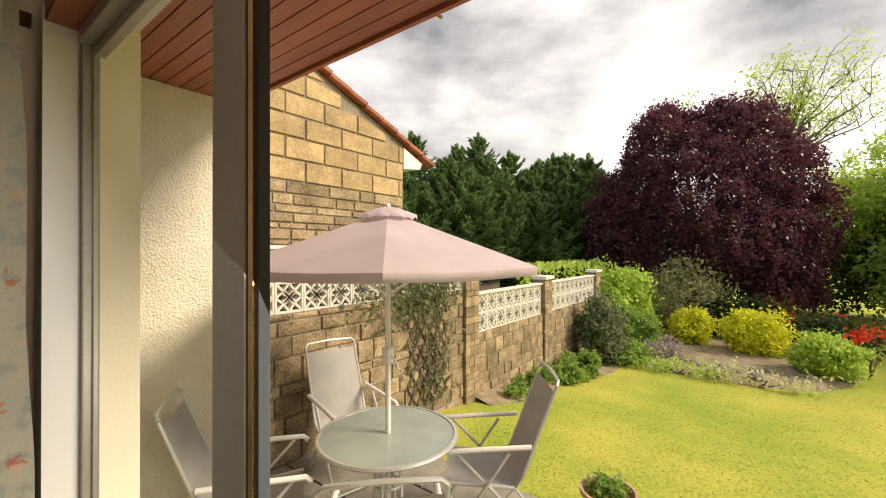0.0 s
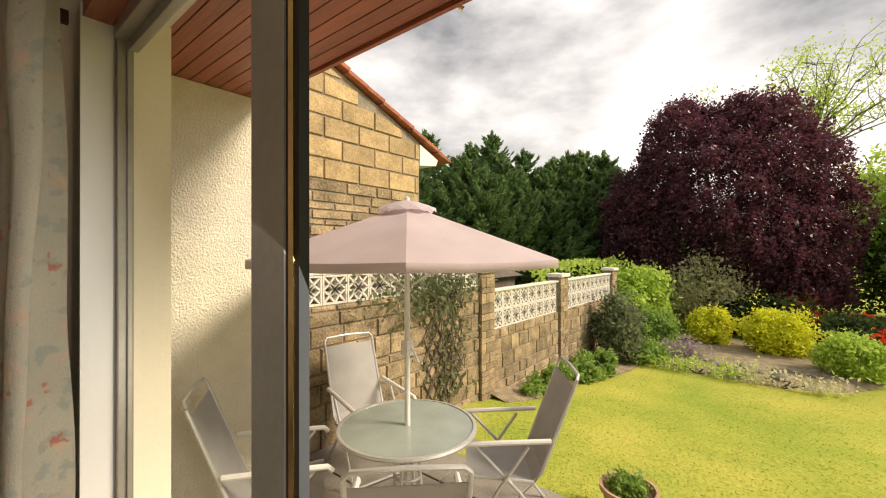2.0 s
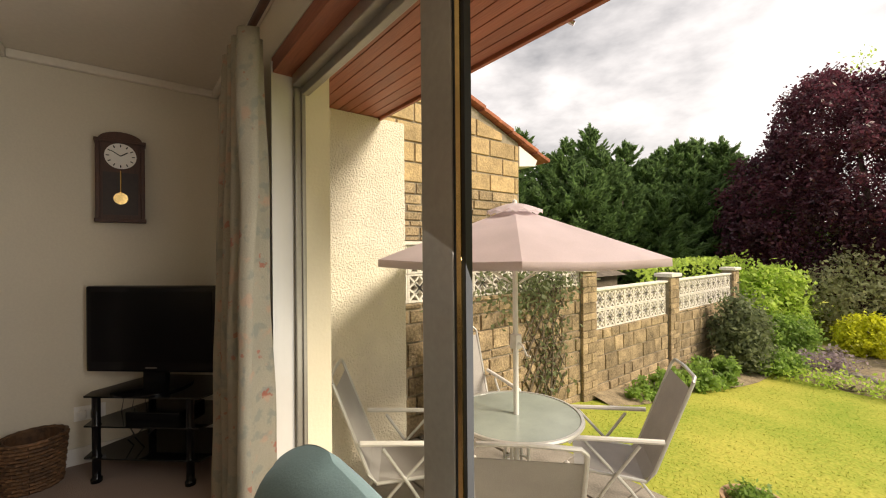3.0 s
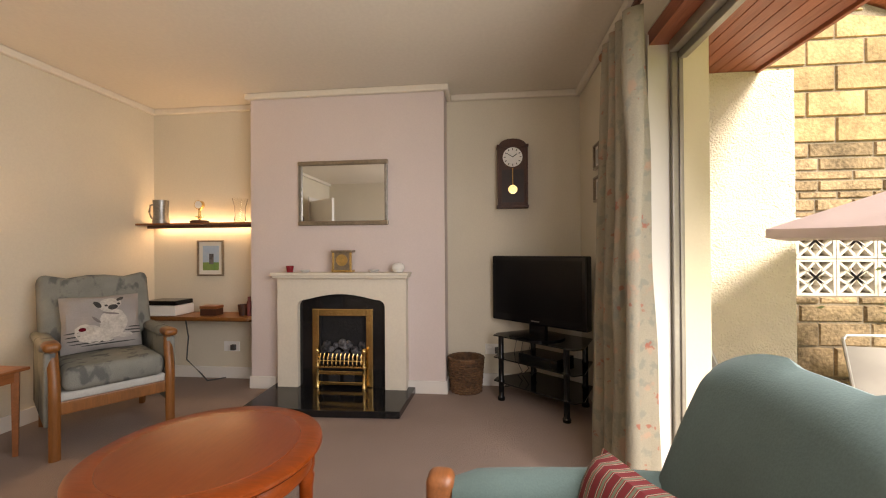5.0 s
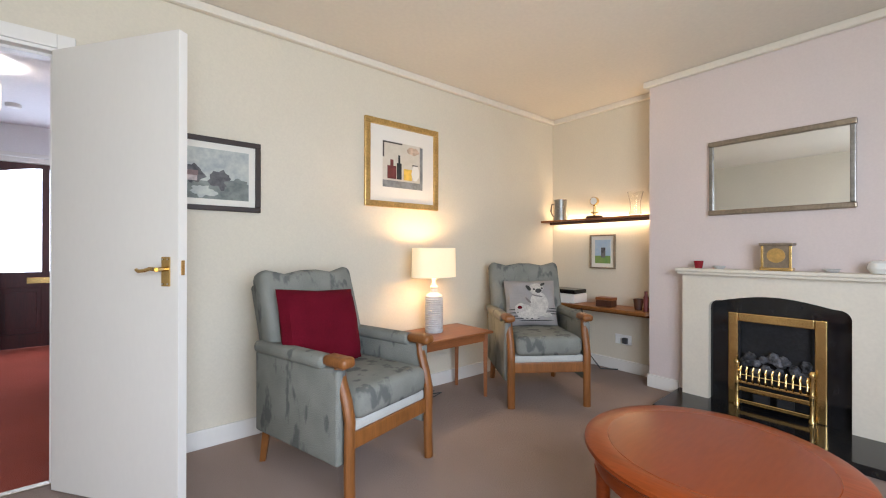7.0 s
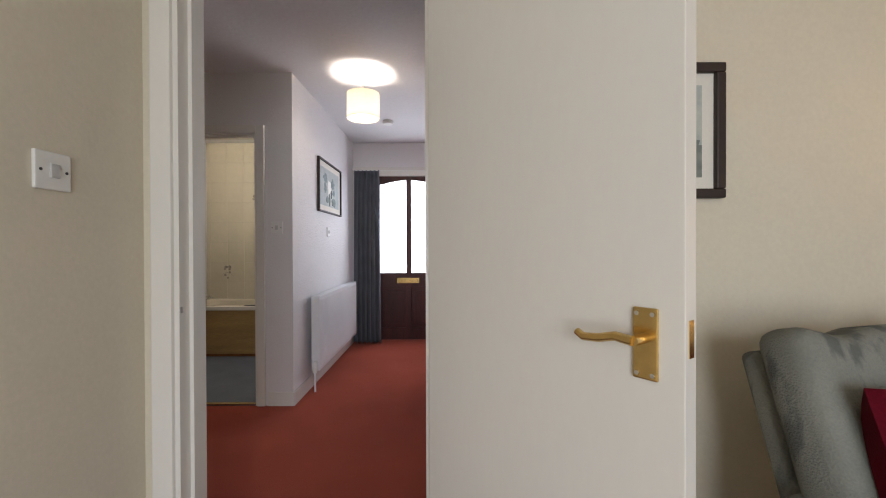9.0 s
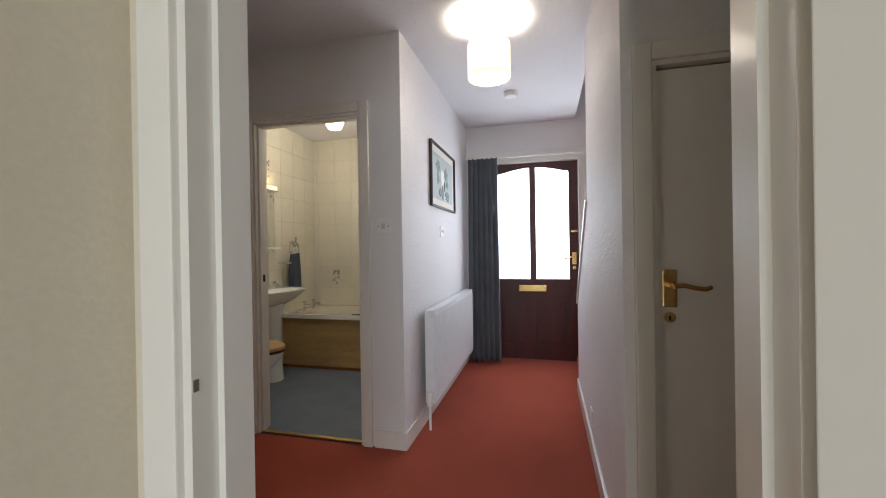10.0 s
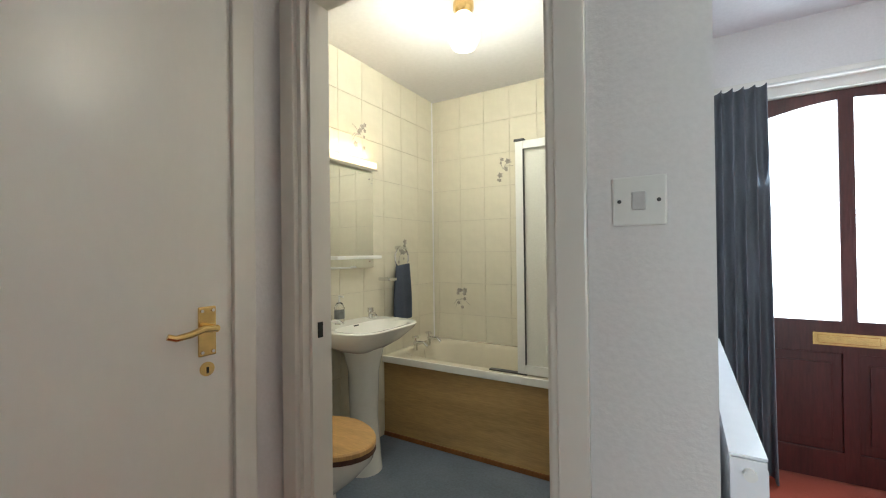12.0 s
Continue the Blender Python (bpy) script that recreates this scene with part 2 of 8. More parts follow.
def part(name, bm, material, parent, label="", smooth=False):
    ob = new(name, mesh_of(name, bm, material, smooth))
    ob.parent = parent
    if label:
        ob["label"] = label
    return ob


def thing(name, label, category, group="", m=None, kind=""):
    ob = new(name)
    ob.empty_display_size = 0.1
    if m is not None:
        ob.matrix_world = m
    return tagged(ob, label, category, group, kind)


def solid(name, bm, material, label, category, group="", kind="", smooth=False, m=None):
    ob = new(name, mesh_of(name, bm, material, smooth))
    if m is not None:
        ob.matrix_world = m
    return tagged(ob, label, category, group, kind)


def setting(name, bm, material, label="", smooth=False):
    return solid(name, bm, material, label or name.replace("_", " "), name.split("_")[0], kind="structure", smooth=smooth)


# ---- the house ----
H = 2.40
X_ALC, X_CB, X_EAST = -2.747, -2.515, 1.84
Y_PIC, Y_HALL = -3.15, -3.27
Y_WIN = 0.60
Y_CUP, CUP_H = -4.06, 1.735
X_PASS, X_RAD, Y_BATH, Y_FRONT = 0.990, 2.024, -4.845, -6.82

setting("floor_living_room", boxes((X_ALC - 0.1, X_EAST + 0.1, Y_PIC - 0.06, Y_WIN + 0.15, -0.12, 0)), CARPET, "beige wall-to-wall living room carpet")
setting("floor_hall", boxes((-0.9, 3.2, Y_BATH, Y_PIC - 0.06, -0.12, 0), (-0.3, X_RAD + 0.05, Y_FRONT - 0.1, Y_BATH, -0.12, 0)), RED_CARPET, "terracotta red hall carpet")
setting("floor_bathroom", boxes((X_RAD + 0.1, 3.85, Y_FRONT - 0.05, Y_BATH - 0.03, -0.12, 0.002)), VINYL, "blue-grey vinyl bathroom floor")
setting("ceiling_living_room", boxes((X_ALC - 0.1, X_EAST + 0.1, Y_PIC, Y_WIN + 0.15, H, H + 0.12)), CEIL, "cream-white living room ceiling")
setting("ceiling_hall", boxes((-0.9, 3.2, Y_BATH, Y_PIC, H, H + 0.12), (X_PASS - 0.054, X_RAD + 0.05, Y_FRONT, Y_BATH, H, H + 0.12)), HALL_CEIL, "pale hall ceiling")
setting("ceiling_bathroom", boxes((X_RAD + 0.1, 3.85, Y_FRONT - 0.05, Y_BATH - 0.12, H, H + 0.12)), HALL_CEIL, "white bathroom ceiling")

# living room walls
setting("wall_fireplace", boxes((X_ALC - 0.12, X_ALC, Y_PIC - 0.12, Y_WIN + 0.02, 0, H)), CREAM, "cream painted wall behind the alcoves")
setting("wall_chimney_breast", boxes((X_ALC, X_CB, -2.075, -0.48, 0, H)), PINK, "pale pink painted chimney breast")
DOOR_X0, DOOR_X1, DOOR_H = 0.963, 1.752, 1.985
setting("wall_pictures", boxes((X_ALC, DOOR_X0, Y_HALL, Y_PIC, 0, H), (DOOR_X1, 3.21, Y_HALL, Y_PIC, 0, H), (DOOR_X0, DOOR_X1, Y_HALL, Y_PIC, DOOR_H, H)), CREAM, "cream painted wall with the hall doorway")
setting("wall_east", boxes((X_EAST, X_EAST + 0.12, Y_PIC, Y_WIN, 0, H)), CREAM, "cream painted end wall")
WX0, WX1, WZ0, WZ1 = -1.38, 1.62, 0.05, 2.06
setting("wall_window", boxes((X_ALC - 0.12, WX0, Y_WIN, 0.86, -0.7, 2.36), (WX1, X_EAST + 0.12, Y_WIN, 0.86, -0.7, 2.36), (WX0, WX1, Y_WIN, 0.86, WZ1 + 0.07, 2.36), (WX0, WX1, Y_WIN, 0.86, -0.7, WZ0)), CREAM, "cream painted window wall")
setting("trim_window_reveal", boxes((WX0, WX0 + 0.012, 0.742, 0.865, WZ0, WZ1 + 0.07)), SMOOTH_RENDER, "smooth cream render in the window reveal")
setting("trim_reveal_inner", boxes((WX0, WX0 + 0.014, Y_WIN - 0.003, 0.686, WZ0, WZ1 + 0.05)), GLOSS, "cream painted inner window reveal")

# skirting and coving
def skirting(name, x0, x1, y0, y1, z=0.10, material=None):
    setting(name, boxes((x0, x1, y0, y1, 0, z), bev=0.004), material or GLOSS, "white painted skirting board")


skirting("baseboard_pictures", X_ALC, DOOR_X0 - 0.06, Y_PIC, Y_PIC + 0.016)
skirting("baseboard_pictures_east", DOOR_X1 + 0.06, X_EAST, Y_PIC, Y_PIC + 0.016)
skirting("baseboard_alcove_south", X_ALC, X_ALC + 0.016, Y_PIC + 0.016, -2.07)
skirting("baseboard_alcove_north", X_ALC, X_ALC + 0.016, -0.48, Y_WIN)
skirting("baseboard_breast_front_south", X_CB, X_CB + 0.016, -2.086, -1.86)
skirting("baseboard_breast_front_north", X_CB, X_CB + 0.016, -0.80, -0.464)
skirting("baseboard_breast_side_south", X_ALC + 0.016, X_CB, -2.086, -2.07)
skirting("baseboard_breast_side_north", X_ALC + 0.016, X_CB, -0.48, -0.464)


def coving(name, x0, x1, y0, y1):
    setting(name, boxes((x0, x1, y0, y1, H - 0.05, H), bev=0.012), CEIL, "narrow white plaster coving")


coving("trim_coving_pictures", X_ALC, X_EAST, Y_PIC, Y_PIC + 0.04)
coving("trim_coving_alcove_south", X_ALC, X_ALC + 0.04, Y_PIC + 0.04, -2.11)
coving("trim_coving_alcove_north", X_ALC, X_ALC + 0.04, -0.44, Y_WIN)
coving("trim_coving_breast", X_CB, X_CB + 0.04, -2.11, -0.44)
coving("trim_coving_breast_south", X_ALC, X_CB, -2.11, -2.07)
coving("trim_coving_breast_north", X_ALC, X_CB, -0.48, -0.44)
coving("trim_coving_window", X_ALC, X_EAST, Y_WIN - 0.04, Y_WIN)

# hall walls
BD0, BD1, BATH_H = 2.274, 3.02, 1.968
setting("wall_bathroom", boxes((X_RAD, BD0, Y_BATH - 0.10, Y_BATH, 0, H), (BD1, 3.25, Y_BATH - 0.10, Y_BATH, 0, H), (BD0, BD1, Y_BATH - 0.10, Y_BATH, BATH_H, H)), LILAC, "pale lilac wall with the bathroom doorway")
setting("wall_radiator", boxes((X_RAD, X_RAD + 0.10, Y_FRONT, Y_BATH - 0.10, 0, H)), TEXTURED, "pale lilac textured wall behind the radiator")
X_LD = 3.09
setting("wall_hall_east", boxes((X_LD, X_LD + 0.12, Y_BATH, -4.69, 0, H), (X_LD, X_LD + 0.12, -3.89, Y_HALL, 0, H), (X_LD, X_LD + 0.12, -4.69, -3.89, DOOR_H, H)), LILAC, "pale lilac hall wall around a closed door")
setting("wall_cupboard", boxes((0.907, X_PASS, Y_CUP - 0.10, Y_CUP, 0, H), (-0.9, 0.127, Y_CUP - 0.10, Y_CUP, 0, H), (0.127, 0.907, Y_CUP - 0.10, Y_CUP, CUP_H, H)), LILAC, "pale lilac wall around the cupboard door")
setting("wall_hall_west", boxes((-1.02, -0.9, Y_BATH - 0.1, Y_HALL, 0, H)), LILAC, "pale lilac end wall of the hall")
stair = [(Y_CUP - 0.10, 0), (Y_CUP - 0.10, H),(-4.9, H), (-4.9, H + 0.1), (-5.185, H + 0.1), (-5.185, 1.407), (-6.04, 0.697), (-6.04, 0)]
setting("wall_stair", prism(stair, "x", X_PASS - 0.10, X_PASS), TEXTURED, "white textured stair wall with a sloping top edge")
cap = bmesh.new()
for (ya, za), (yb, zb) in (((-5.185, 1.407), (-6.04, 0.697)),):
    d = Vector((0, yb - ya, zb - za)).normalized()
    n = Vector((0, -d.z, d.y)) * -1
    if n.z < 0:
        n = -n
    vs = []
    for q in (Vector((0, ya, za)) - d * 0.01, Vector((0, yb, zb)) + d * 0.01):
        for s in (X_PASS - 0.115, X_PASS + 0.012):
            for w in (0.002, 0.022):
                vs.append(cap.verts.new(Vector((s, q.y, q.z)) + n * w))
    for f in ((0, 1, 3, 2), (4, 6, 7, 5), (0, 4, 5, 1), (2, 3, 7, 6), (0, 2, 6, 4), (1, 5, 7, 3)):
        cap.faces.new([vs[i] for i in f])
setting("trim_stair_cap", cap, GLOSS, "white painted capping on the stair wall")
FD0, FD1 = 0.915, 1.80
SL0, SL1 = 0.10, 0.86
setting("wall_front", boxes((FD1 + 0.06, 3.9, Y_FRONT - 0.2, Y_FRONT, 0, H), (-0.3, FD1 + 0.06, Y_FRONT - 0.2, Y_FRONT, 2.06, 4.6), (-0.3, SL0 - 0.05, Y_FRONT - 0.2, Y_FRONT, 0, 2.06), (SL0 - 0.05, SL1, Y_FRONT - 0.2, Y_FRONT, 0, 0.80)), LILAC, "pale lilac front wall")
setting("wall_stairwell_west", boxes((-0.3, -0.2, Y_FRONT, Y_BATH - 0.1, 0, 4.6)), LILAC, "pale stairwell wall")
setting("wall_stairwell_north", boxes((-0.3, X_PASS, Y_BATH - 0.1, Y_BATH, H + 0.12, 4.6)), LILAC, "pale stairwell wall above the hall")
setting("wall_stairwell_east", boxes((X_PASS - 0.01, X_PASS + 0.1, Y_FRONT, Y_BATH, H + 0.12, 4.6)), LILAC, "pale stairwell wall over the passage")
setting("ceiling_stairwell", boxes((-0.3, X_PASS + 0.1, Y_FRONT - 0.2, Y_BATH, 4.6, 4.7)), HALL_CEIL, "pale ceiling above the stairs")
skirting("baseboard_bath_wall", X_RAD - 0.012, BD0 - 0.065, Y_BATH, Y_BATH + 0.014)
skirting("baseboard_radiator", X_RAD - 0.014, X_RAD, Y_FRONT, Y_BATH + 0.002)
skirting("baseboard_stair", X_PASS, X_PASS + 0.014, -6.04, Y_CUP + 0.002)
skirting("baseboard_hall_living_west", -0.9, DOOR_X0 - 0.06, Y_HALL - 0.014, Y_HALL)

# bathroom shell
X_BL, Y_BB = 3.79, -6.80
setting("wall_bath_basin", boxes((X_BL, X_BL + 0.1, Y_FRONT - 0.05, Y_BATH - 0.1, 0, H)), LILAC, "bathroom wall behind the basin")
setting("wall_bath_entry_east", boxes((3.25, X_BL, Y_BATH - 0.10, Y_BATH, 0, H)), LILAC, "bathroom wall beside the doorway")


# doors
def architrave(name, x0, x1, z, y, out, w=0.062, d=0.018, axis="x"):
    """Three boards round an opening, proud of the wall towards out."""
    ya, yb = sorted((y, y + out * d))
    if axis == "x":
        bm = boxes((x0 - w, x0, ya, yb, 0, z + w), (x1, x1 + w, ya, yb, 0, z + w), (x0, x1, ya, yb, z, z + w), bev=0.004)
    else:
        bm = boxes((ya, yb, x0 - w, x0, 0, z + w), (ya, yb, x1, x1 + w, 0, z + w), (ya, yb, x0, x1, z, z + w), bev=0.004)
    return setting(name, bm, GLOSS, "white gloss painted door architrave")


def lining(name, x0, x1, z, y0, y1, axis="x", stop=None):
    t = 0.02
    dims = [(x0, x0 + t, y0, y1, 0, z), (x1 - t, x1, y0, y1, 0, z), (x0 + t, x1 - t, y0, y1, z - t, z)]
    if stop:
        s0, s1 = stop
        dims += [(x0 + t, x0 + t + 0.012, s0, s1, 0, z - t), (x1 - t - 0.012, x1 - t, s0, s1, 0, z - t), (x0 + t + 0.012, x1 - t - 0.012, s0, s1, z - t - 0.012, z - t)]
    if axis == "y":
        dims = [(c, d, a, b, e, f) for a, b, c, d, e, f in dims]
    return setting(name, boxes(*dims), GLOSS, "white gloss painted door lining")


lining("trim_living_lining", DOOR_X0, DOOR_X1, DOOR_H, Y_HALL - 0.004, Y_PIC + 0.004, stop=(Y_HALL + 0.01, Y_PIC - 0.045))
architrave("trim_living_room_side", DOOR_X0 + 0.005, DOOR_X1 - 0.005, DOOR_H - 0.005, Y_PIC, 1)
architrave("trim_living_hall_side", DOOR_X0 + 0.005, DOOR_X1 - 0.005, DOOR_H - 0.005, Y_HALL, -1)
lining("trim_bath_lining", BD0, BD1, BATH_H, Y_BATH - 0.104, Y_BATH + 0.004, stop=(Y_BATH - 0.06, Y_BATH - 0.02))
architrave("trim_bath_hall_side", BD0 + 0.005, BD1 - 0.005, BATH_H - 0.005, Y_BATH, 1, w=0.058)
lining("trim_left_lining", -4.69, -3.89, DOOR_H, X_LD - 0.004, X_LD + 0.12, axis="y")
architrave("trim_left_door", -4.685, -3.895, DOOR_H - 0.005, X_LD, -1, axis="y")
lining("trim_cupboard_lining", 0.127, 0.907, CUP_H, Y_CUP - 0.1, Y_CUP + 0.004)
architrave("trim_cupboard_door", 0.132, 0.902, CUP_H - 0.005, Y_CUP, 1, w=0.055)


def lever(bm_plate_only, parent, x, z, y, out, direction, keyhole=True):
    """Brass lever on a back plate; the door's face is y, out is +1 or -1."""
    ya, yb = sorted((y, y + out * 0.006))
    plate = part("back_plate", boxes((x - 0.021, x + 0.021, ya, yb, z - 0.06, z + 0.06), bev=0.003), BRASS, parent, "polished brass back plate")
    for dz in (-0.050, 0.050):
        for dx in (-0.013, 0.013):
            scr = bmesh.new()
            tube(scr, [(x + dx, y, z + dz), (x + dx, y + out * 0.0085, z + dz)], 0.004, 8)
            part("screw", scr, CHROME, plate)
    bm = bmesh.new()
    o = y + out * 0.045
    tube(bm, [(x, y, z + 0.01), (x, y + out * 0.02, z + 0.01), (x, o, z + 0.01)], 0.009, 10)
    tube(bm, [(x, o, z + 0.01), (x + direction * 0.03, o, z + 0.013), (x + direction * 0.06, o, z + 0.005), (x + direction * 0.09, o, z + 0.002), (x + direction * 0.105, o - out * 0.004, z + 0.008)], 0.0085, 10, 0.007)
    part("lever", bm, BRASS, parent, "polished brass lever handle", smooth=True)
    if keyhole:
        kb = bmesh.new()
        tube(kb, [(x, y, z - 0.092), (x, y + out * 0.005, z - 0.092)], 0.017, 16)
        k = part("escutcheon", kb, BRASS, parent, "brass keyhole escutcheon")
        part("keyhole", boxes((x - 0.0025, x + 0.0025, *sorted((y, y + out * 0.0062)), z - 0.102, z - 0.087)), DARK, k)


DARK = mat("black_void", (0.01, 0.01, 0.01), 0.6, vary=0.1, bump=0)


def flush_door(name, label, w, m, lever_x, out, direction, keyhole=True, both=False, high=DOOR_H):
    """Leaf from x 0 to w, thickness y 0 to -0.04, hinged at x 0."""
    d = thing(name, label, "door", m=m, kind="structure")
    part("leaf", boxes((0, w, -0.04, 0, 0.006, high - 0.024), bev=0.002), GLOSS, d, "flush white painted door leaf")
    lever(None, d, lever_x, 0.985 if both else 1.015, 0 if out > 0 else -0.04, out, direction, keyhole)
    if both:
        lever(None, d, lever_x, 0.985, -0.04 if out > 0 else 0, -out, direction, keyhole)
    return d


# open living room door, swung into the room
ang = 126.5
dl = flush_door("door_1", "white flush living room door standing wide open", 0.70, pose(DOOR_X0 - 0.012, Y_PIC + 0.004, 0, 0, 0, ang), 0.64, 1, -1, both=True, keyhole=False)
part("latch", boxes((0.6995, 0.7015, -0.028, -0.012, 0.97, 1.03)), BRASS, dl, "small brass latch plate")
part("hinge", boxes((-0.012, 0.0, -0.006, 0.006, 1.55, 1.63), (-0.012, 0.0, -0.006, 0.006, 0.3, 0.38)), BRASS, dl, "brass hinges")
# closed door on the hall's east wall: the leaf's face looks to -x
flush_door("door_2", "white flush hall door, closed", 0.756, pose(X_LD + 0.022, -3.912, 0, 0, 0, -90), 0.70, -1, -1)
# cupboard door under the stairs: its face looks to +y
flush_door("door_3", "white flush cupboard door, closed, beside the stairs", 0.736, pose(0.149, Y_CUP - 0.03, 0, 0, 0, 0), 0.70, 1, -1, high=CUP_H)
setting("trim_strike_plate", boxes((DOOR_X1 - 0.0215, DOOR_X1 - 0.019, Y_PIC - 0.008, Y_PIC + 0.002, 0.948, 0.966)), CHROME, "small steel strike plate in the door lining")

# front door
fdr = thing("front_door", "dark red-brown stained front door with two arched obscured panes", "door", kind="structure")
def fd_glass_outline(x0, x1, z0, zl, zr):
    n = 8
    return [(x0, z0), (x1, z0)] + [(x1 + (x0 - x1) * i / n, zr + (zl - zr) * i / n + 0.012 * math.sin(math.pi * i / n)) for i in range(n + 1)]
yf = Y_FRONT - 0.03
gx = [(1.005, 1.325), (1.385, 1.705)]
part("left_stile", boxes((1.705, FD1, yf - 0.045, yf, 0.01, 2.0), bev=0.003), DOOR_WOOD, fdr)
part("right_stile", boxes((FD0, 1.005, yf - 0.045, yf, 0.01, 2.0), bev=0.003), DOOR_WOOD, fdr)
part("mid_stile", boxes((1.325, 1.385, yf - 0.044, yf - 0.001, 0.01, 1.98), bev=0.003), DOOR_WOOD, fdr)
part("bottom_rail", boxes((1.005, 1.705, yf - 0.043, yf - 0.002, 0.01, 0.16), bev=0.003), DOOR_WOOD, fdr)
part("lock_rail", boxes((1.005, 1.705, yf - 0.043, yf - 0.002, 0.66, 0.825), bev=0.003), DOOR_WOOD, fdr)
top = [(1.005, 2.0), (1.005, 1.90)] + [(1.005 + 0.70 * i / 16, 1.895 + 0.06 * math.sin(math.pi * i / 16)) for i in range(1, 16)] + [(1.705, 1.90), (1.705, 2.0)]
part("top_rail", prism(top, "y", yf - 0.043, yf - 0.002), DOOR_WOOD, fdr)
for a, b in gx:
    part("panel", boxes((a, b, yf - 0.03, yf - 0.012, 0.16, 0.66), (a + 0.04, b - 0.04, yf - 0.035, yf - 0.004, 0.21, 0.61), bev=0.004), DOOR_WOOD, fdr)
    # pane emits its own light in place of the daylight behind it
    part("pane", boxes((a - 0.004, b + 0.004, yf - 0.026, yf - 0.018, 0.82, 1.97)), FROST, fdr, "obscured glass pane with daylight added as glow")
part("letter_plate", boxes((1.23, 1.50, yf - 0.001, yf + 0.007, 0.70, 0.765), (1.25, 1.48, yf + 0.006, yf + 0.012, 0.712, 0.753), bev=0.002), BRASS, fdr, "brass letter plate")
lever(None, fdr, 0.958, 1.03, yf, 1, 1)
part("door_chain", boxes((0.925, 0.99, yf, yf + 0.012, 1.29, 1.31), bev=0.002), BRASS, fdr, "small brass door chain slide")
part("night_latch", boxes((0.915, 0.925, yf, yf + 0.02, 0.98, 1.06)), DARK, fdr)
setting("trim_front_frame", boxes((FD1, FD1 + 0.06, Y_FRONT - 0.1, Y_FRONT + 0.01, 0, 2.06), (SL1, FD0 - 0.003, Y_FRONT - 0.1, Y_FRONT + 0.01, 0, 2.06), (SL1, FD1 + 0.06, Y_FRONT - 0.1, Y_FRONT + 0.012, 2.003, 2.07), (SL0 - 0.05, SL1, Y_FRONT - 0.1, Y_FRONT + 0.01, 2.0, 2.07), (SL0 - 0.05, SL0, Y_FRONT - 0.1, Y_FRONT + 0.01, 0.8, 2.0), (SL0, SL1, Y_FRONT - 0.1, Y_FRONT + 0.03, 0.76, 0.84), bev=0.004), GLOSS, "white painted front door frame")
setting("trim_front_head_board", boxes((FD0 - 0.8, X_RAD, Y_FRONT, Y_FRONT + 0.03, 2.055, 2.10), bev=0.003), GLOSS, "white painted board over the front door")
sw = thing("window_2", "white framed obscured sidelight window beside the front door", "window", kind="structure")
# sidelight pane shares the door glass's added daylight glow
part("pane", boxes((SL0, SL1, Y_FRONT - 0.06, Y_FRONT - 0.05, 0.84, 2.0)), FROST, sw, "obscured glass pane with daylight added as glow")
part("sash", boxes((SL0, SL0 + 0.04, Y_FRONT - 0.07, Y_FRONT - 0.02, 0.84, 2.0), (SL1 - 0.05, SL1, Y_FRONT - 0.07, Y_FRONT - 0.02, 0.84, 2.0), (SL0 + 0.04, SL1 - 0.05, Y_FRONT - 0.07, Y_FRONT - 0.02, 1.96, 2.0), (SL0 + 0.04, SL1 - 0.05, Y_FRONT - 0.07, Y_FRONT - 0.02, 0.84, 0.88), bev=0.003), GLOSS, sw)

# stairs, rising behind the stair wall
st = thing("staircase", "staircase with terracotta red carpet behind the stair wall", "stairs", kind="structure")
for i in range(11):
    y0 = -6.42 + 0.215 * i
    part("step", boxes((-0.2, X_PASS - 0.10, y0, Y_BATH - 0.11, 0.182 * i, 0.182 * (i + 1)), bev=0.012) if y0 < Y_BATH - 0.13 else boxes((-0.2, X_PASS - 0.1, Y_BATH - 0.12, Y_BATH - 0.11, 0.182 * i, 0.182 * (i + 1))), RED_CARPET, st)
part("step_end", boxes((X_PASS - 0.10, X_PASS - 0.012, -6.42, -6.045, 0, 0.182), bev=0.012), RED_CARPET, st, "carpeted end of the lowest step")
part("string", boxes((-0.2, X_PASS - 0.06, Y_FRONT + 0.001, Y_FRONT + 0.02, 0, 0.30), bev=0.004), GLOSS, st, "white painted stair string")

# large window
win = thing("window_1", "large sliding window with a bronze-grey frame looking onto the garden", "window", kind="structure")
YF = 0.71
part("window_frame", boxes((WX0 + 0.014, WX0 + 0.04, YF - 0.018, YF + 0.03, WZ0, WZ1), (WX1 - 0.05, WX1, YF - 0.018, YF + 0.03, WZ0, WZ1), (WX0 + 0.04, WX1 - 0.05, YF - 0.03, YF + 0.03, WZ1 - 0.05, WZ1), (WX0 + 0.04, WX1 - 0.05, YF - 0.03, YF + 0.03, WZ0, WZ0 + 0.05), bev=0.004), ALU, win, "bronze-grey metal outer frame")
part("fixed_sash", boxes((WX0 + 0.04, WX0 + 0.052, YF + 0.008, YF + 0.026, WZ0 + 0.05, WZ1 - 0.05), (-0.335, -0.24, YF + 0.008, YF + 0.042, WZ0 + 0.05, WZ1 - 0.05), (WX0 + 0.052, -0.335, YF + 0.01, YF + 0.04, WZ1 - 0.085, WZ1 - 0.05), (WX0 + 0.052, -0.335, YF + 0.01, YF + 0.04, WZ0 + 0.05, WZ0 + 0.085), bev=0.003), ALU, win, "bronze-grey fixed sash")
part("pane", boxes((WX0 + 0.052, -0.335, YF + 0.022, YF + 0.028, WZ0 + 0.085, WZ1 - 0.085)), WINGLASS, win, "clear glass pane").visible_shadow = False
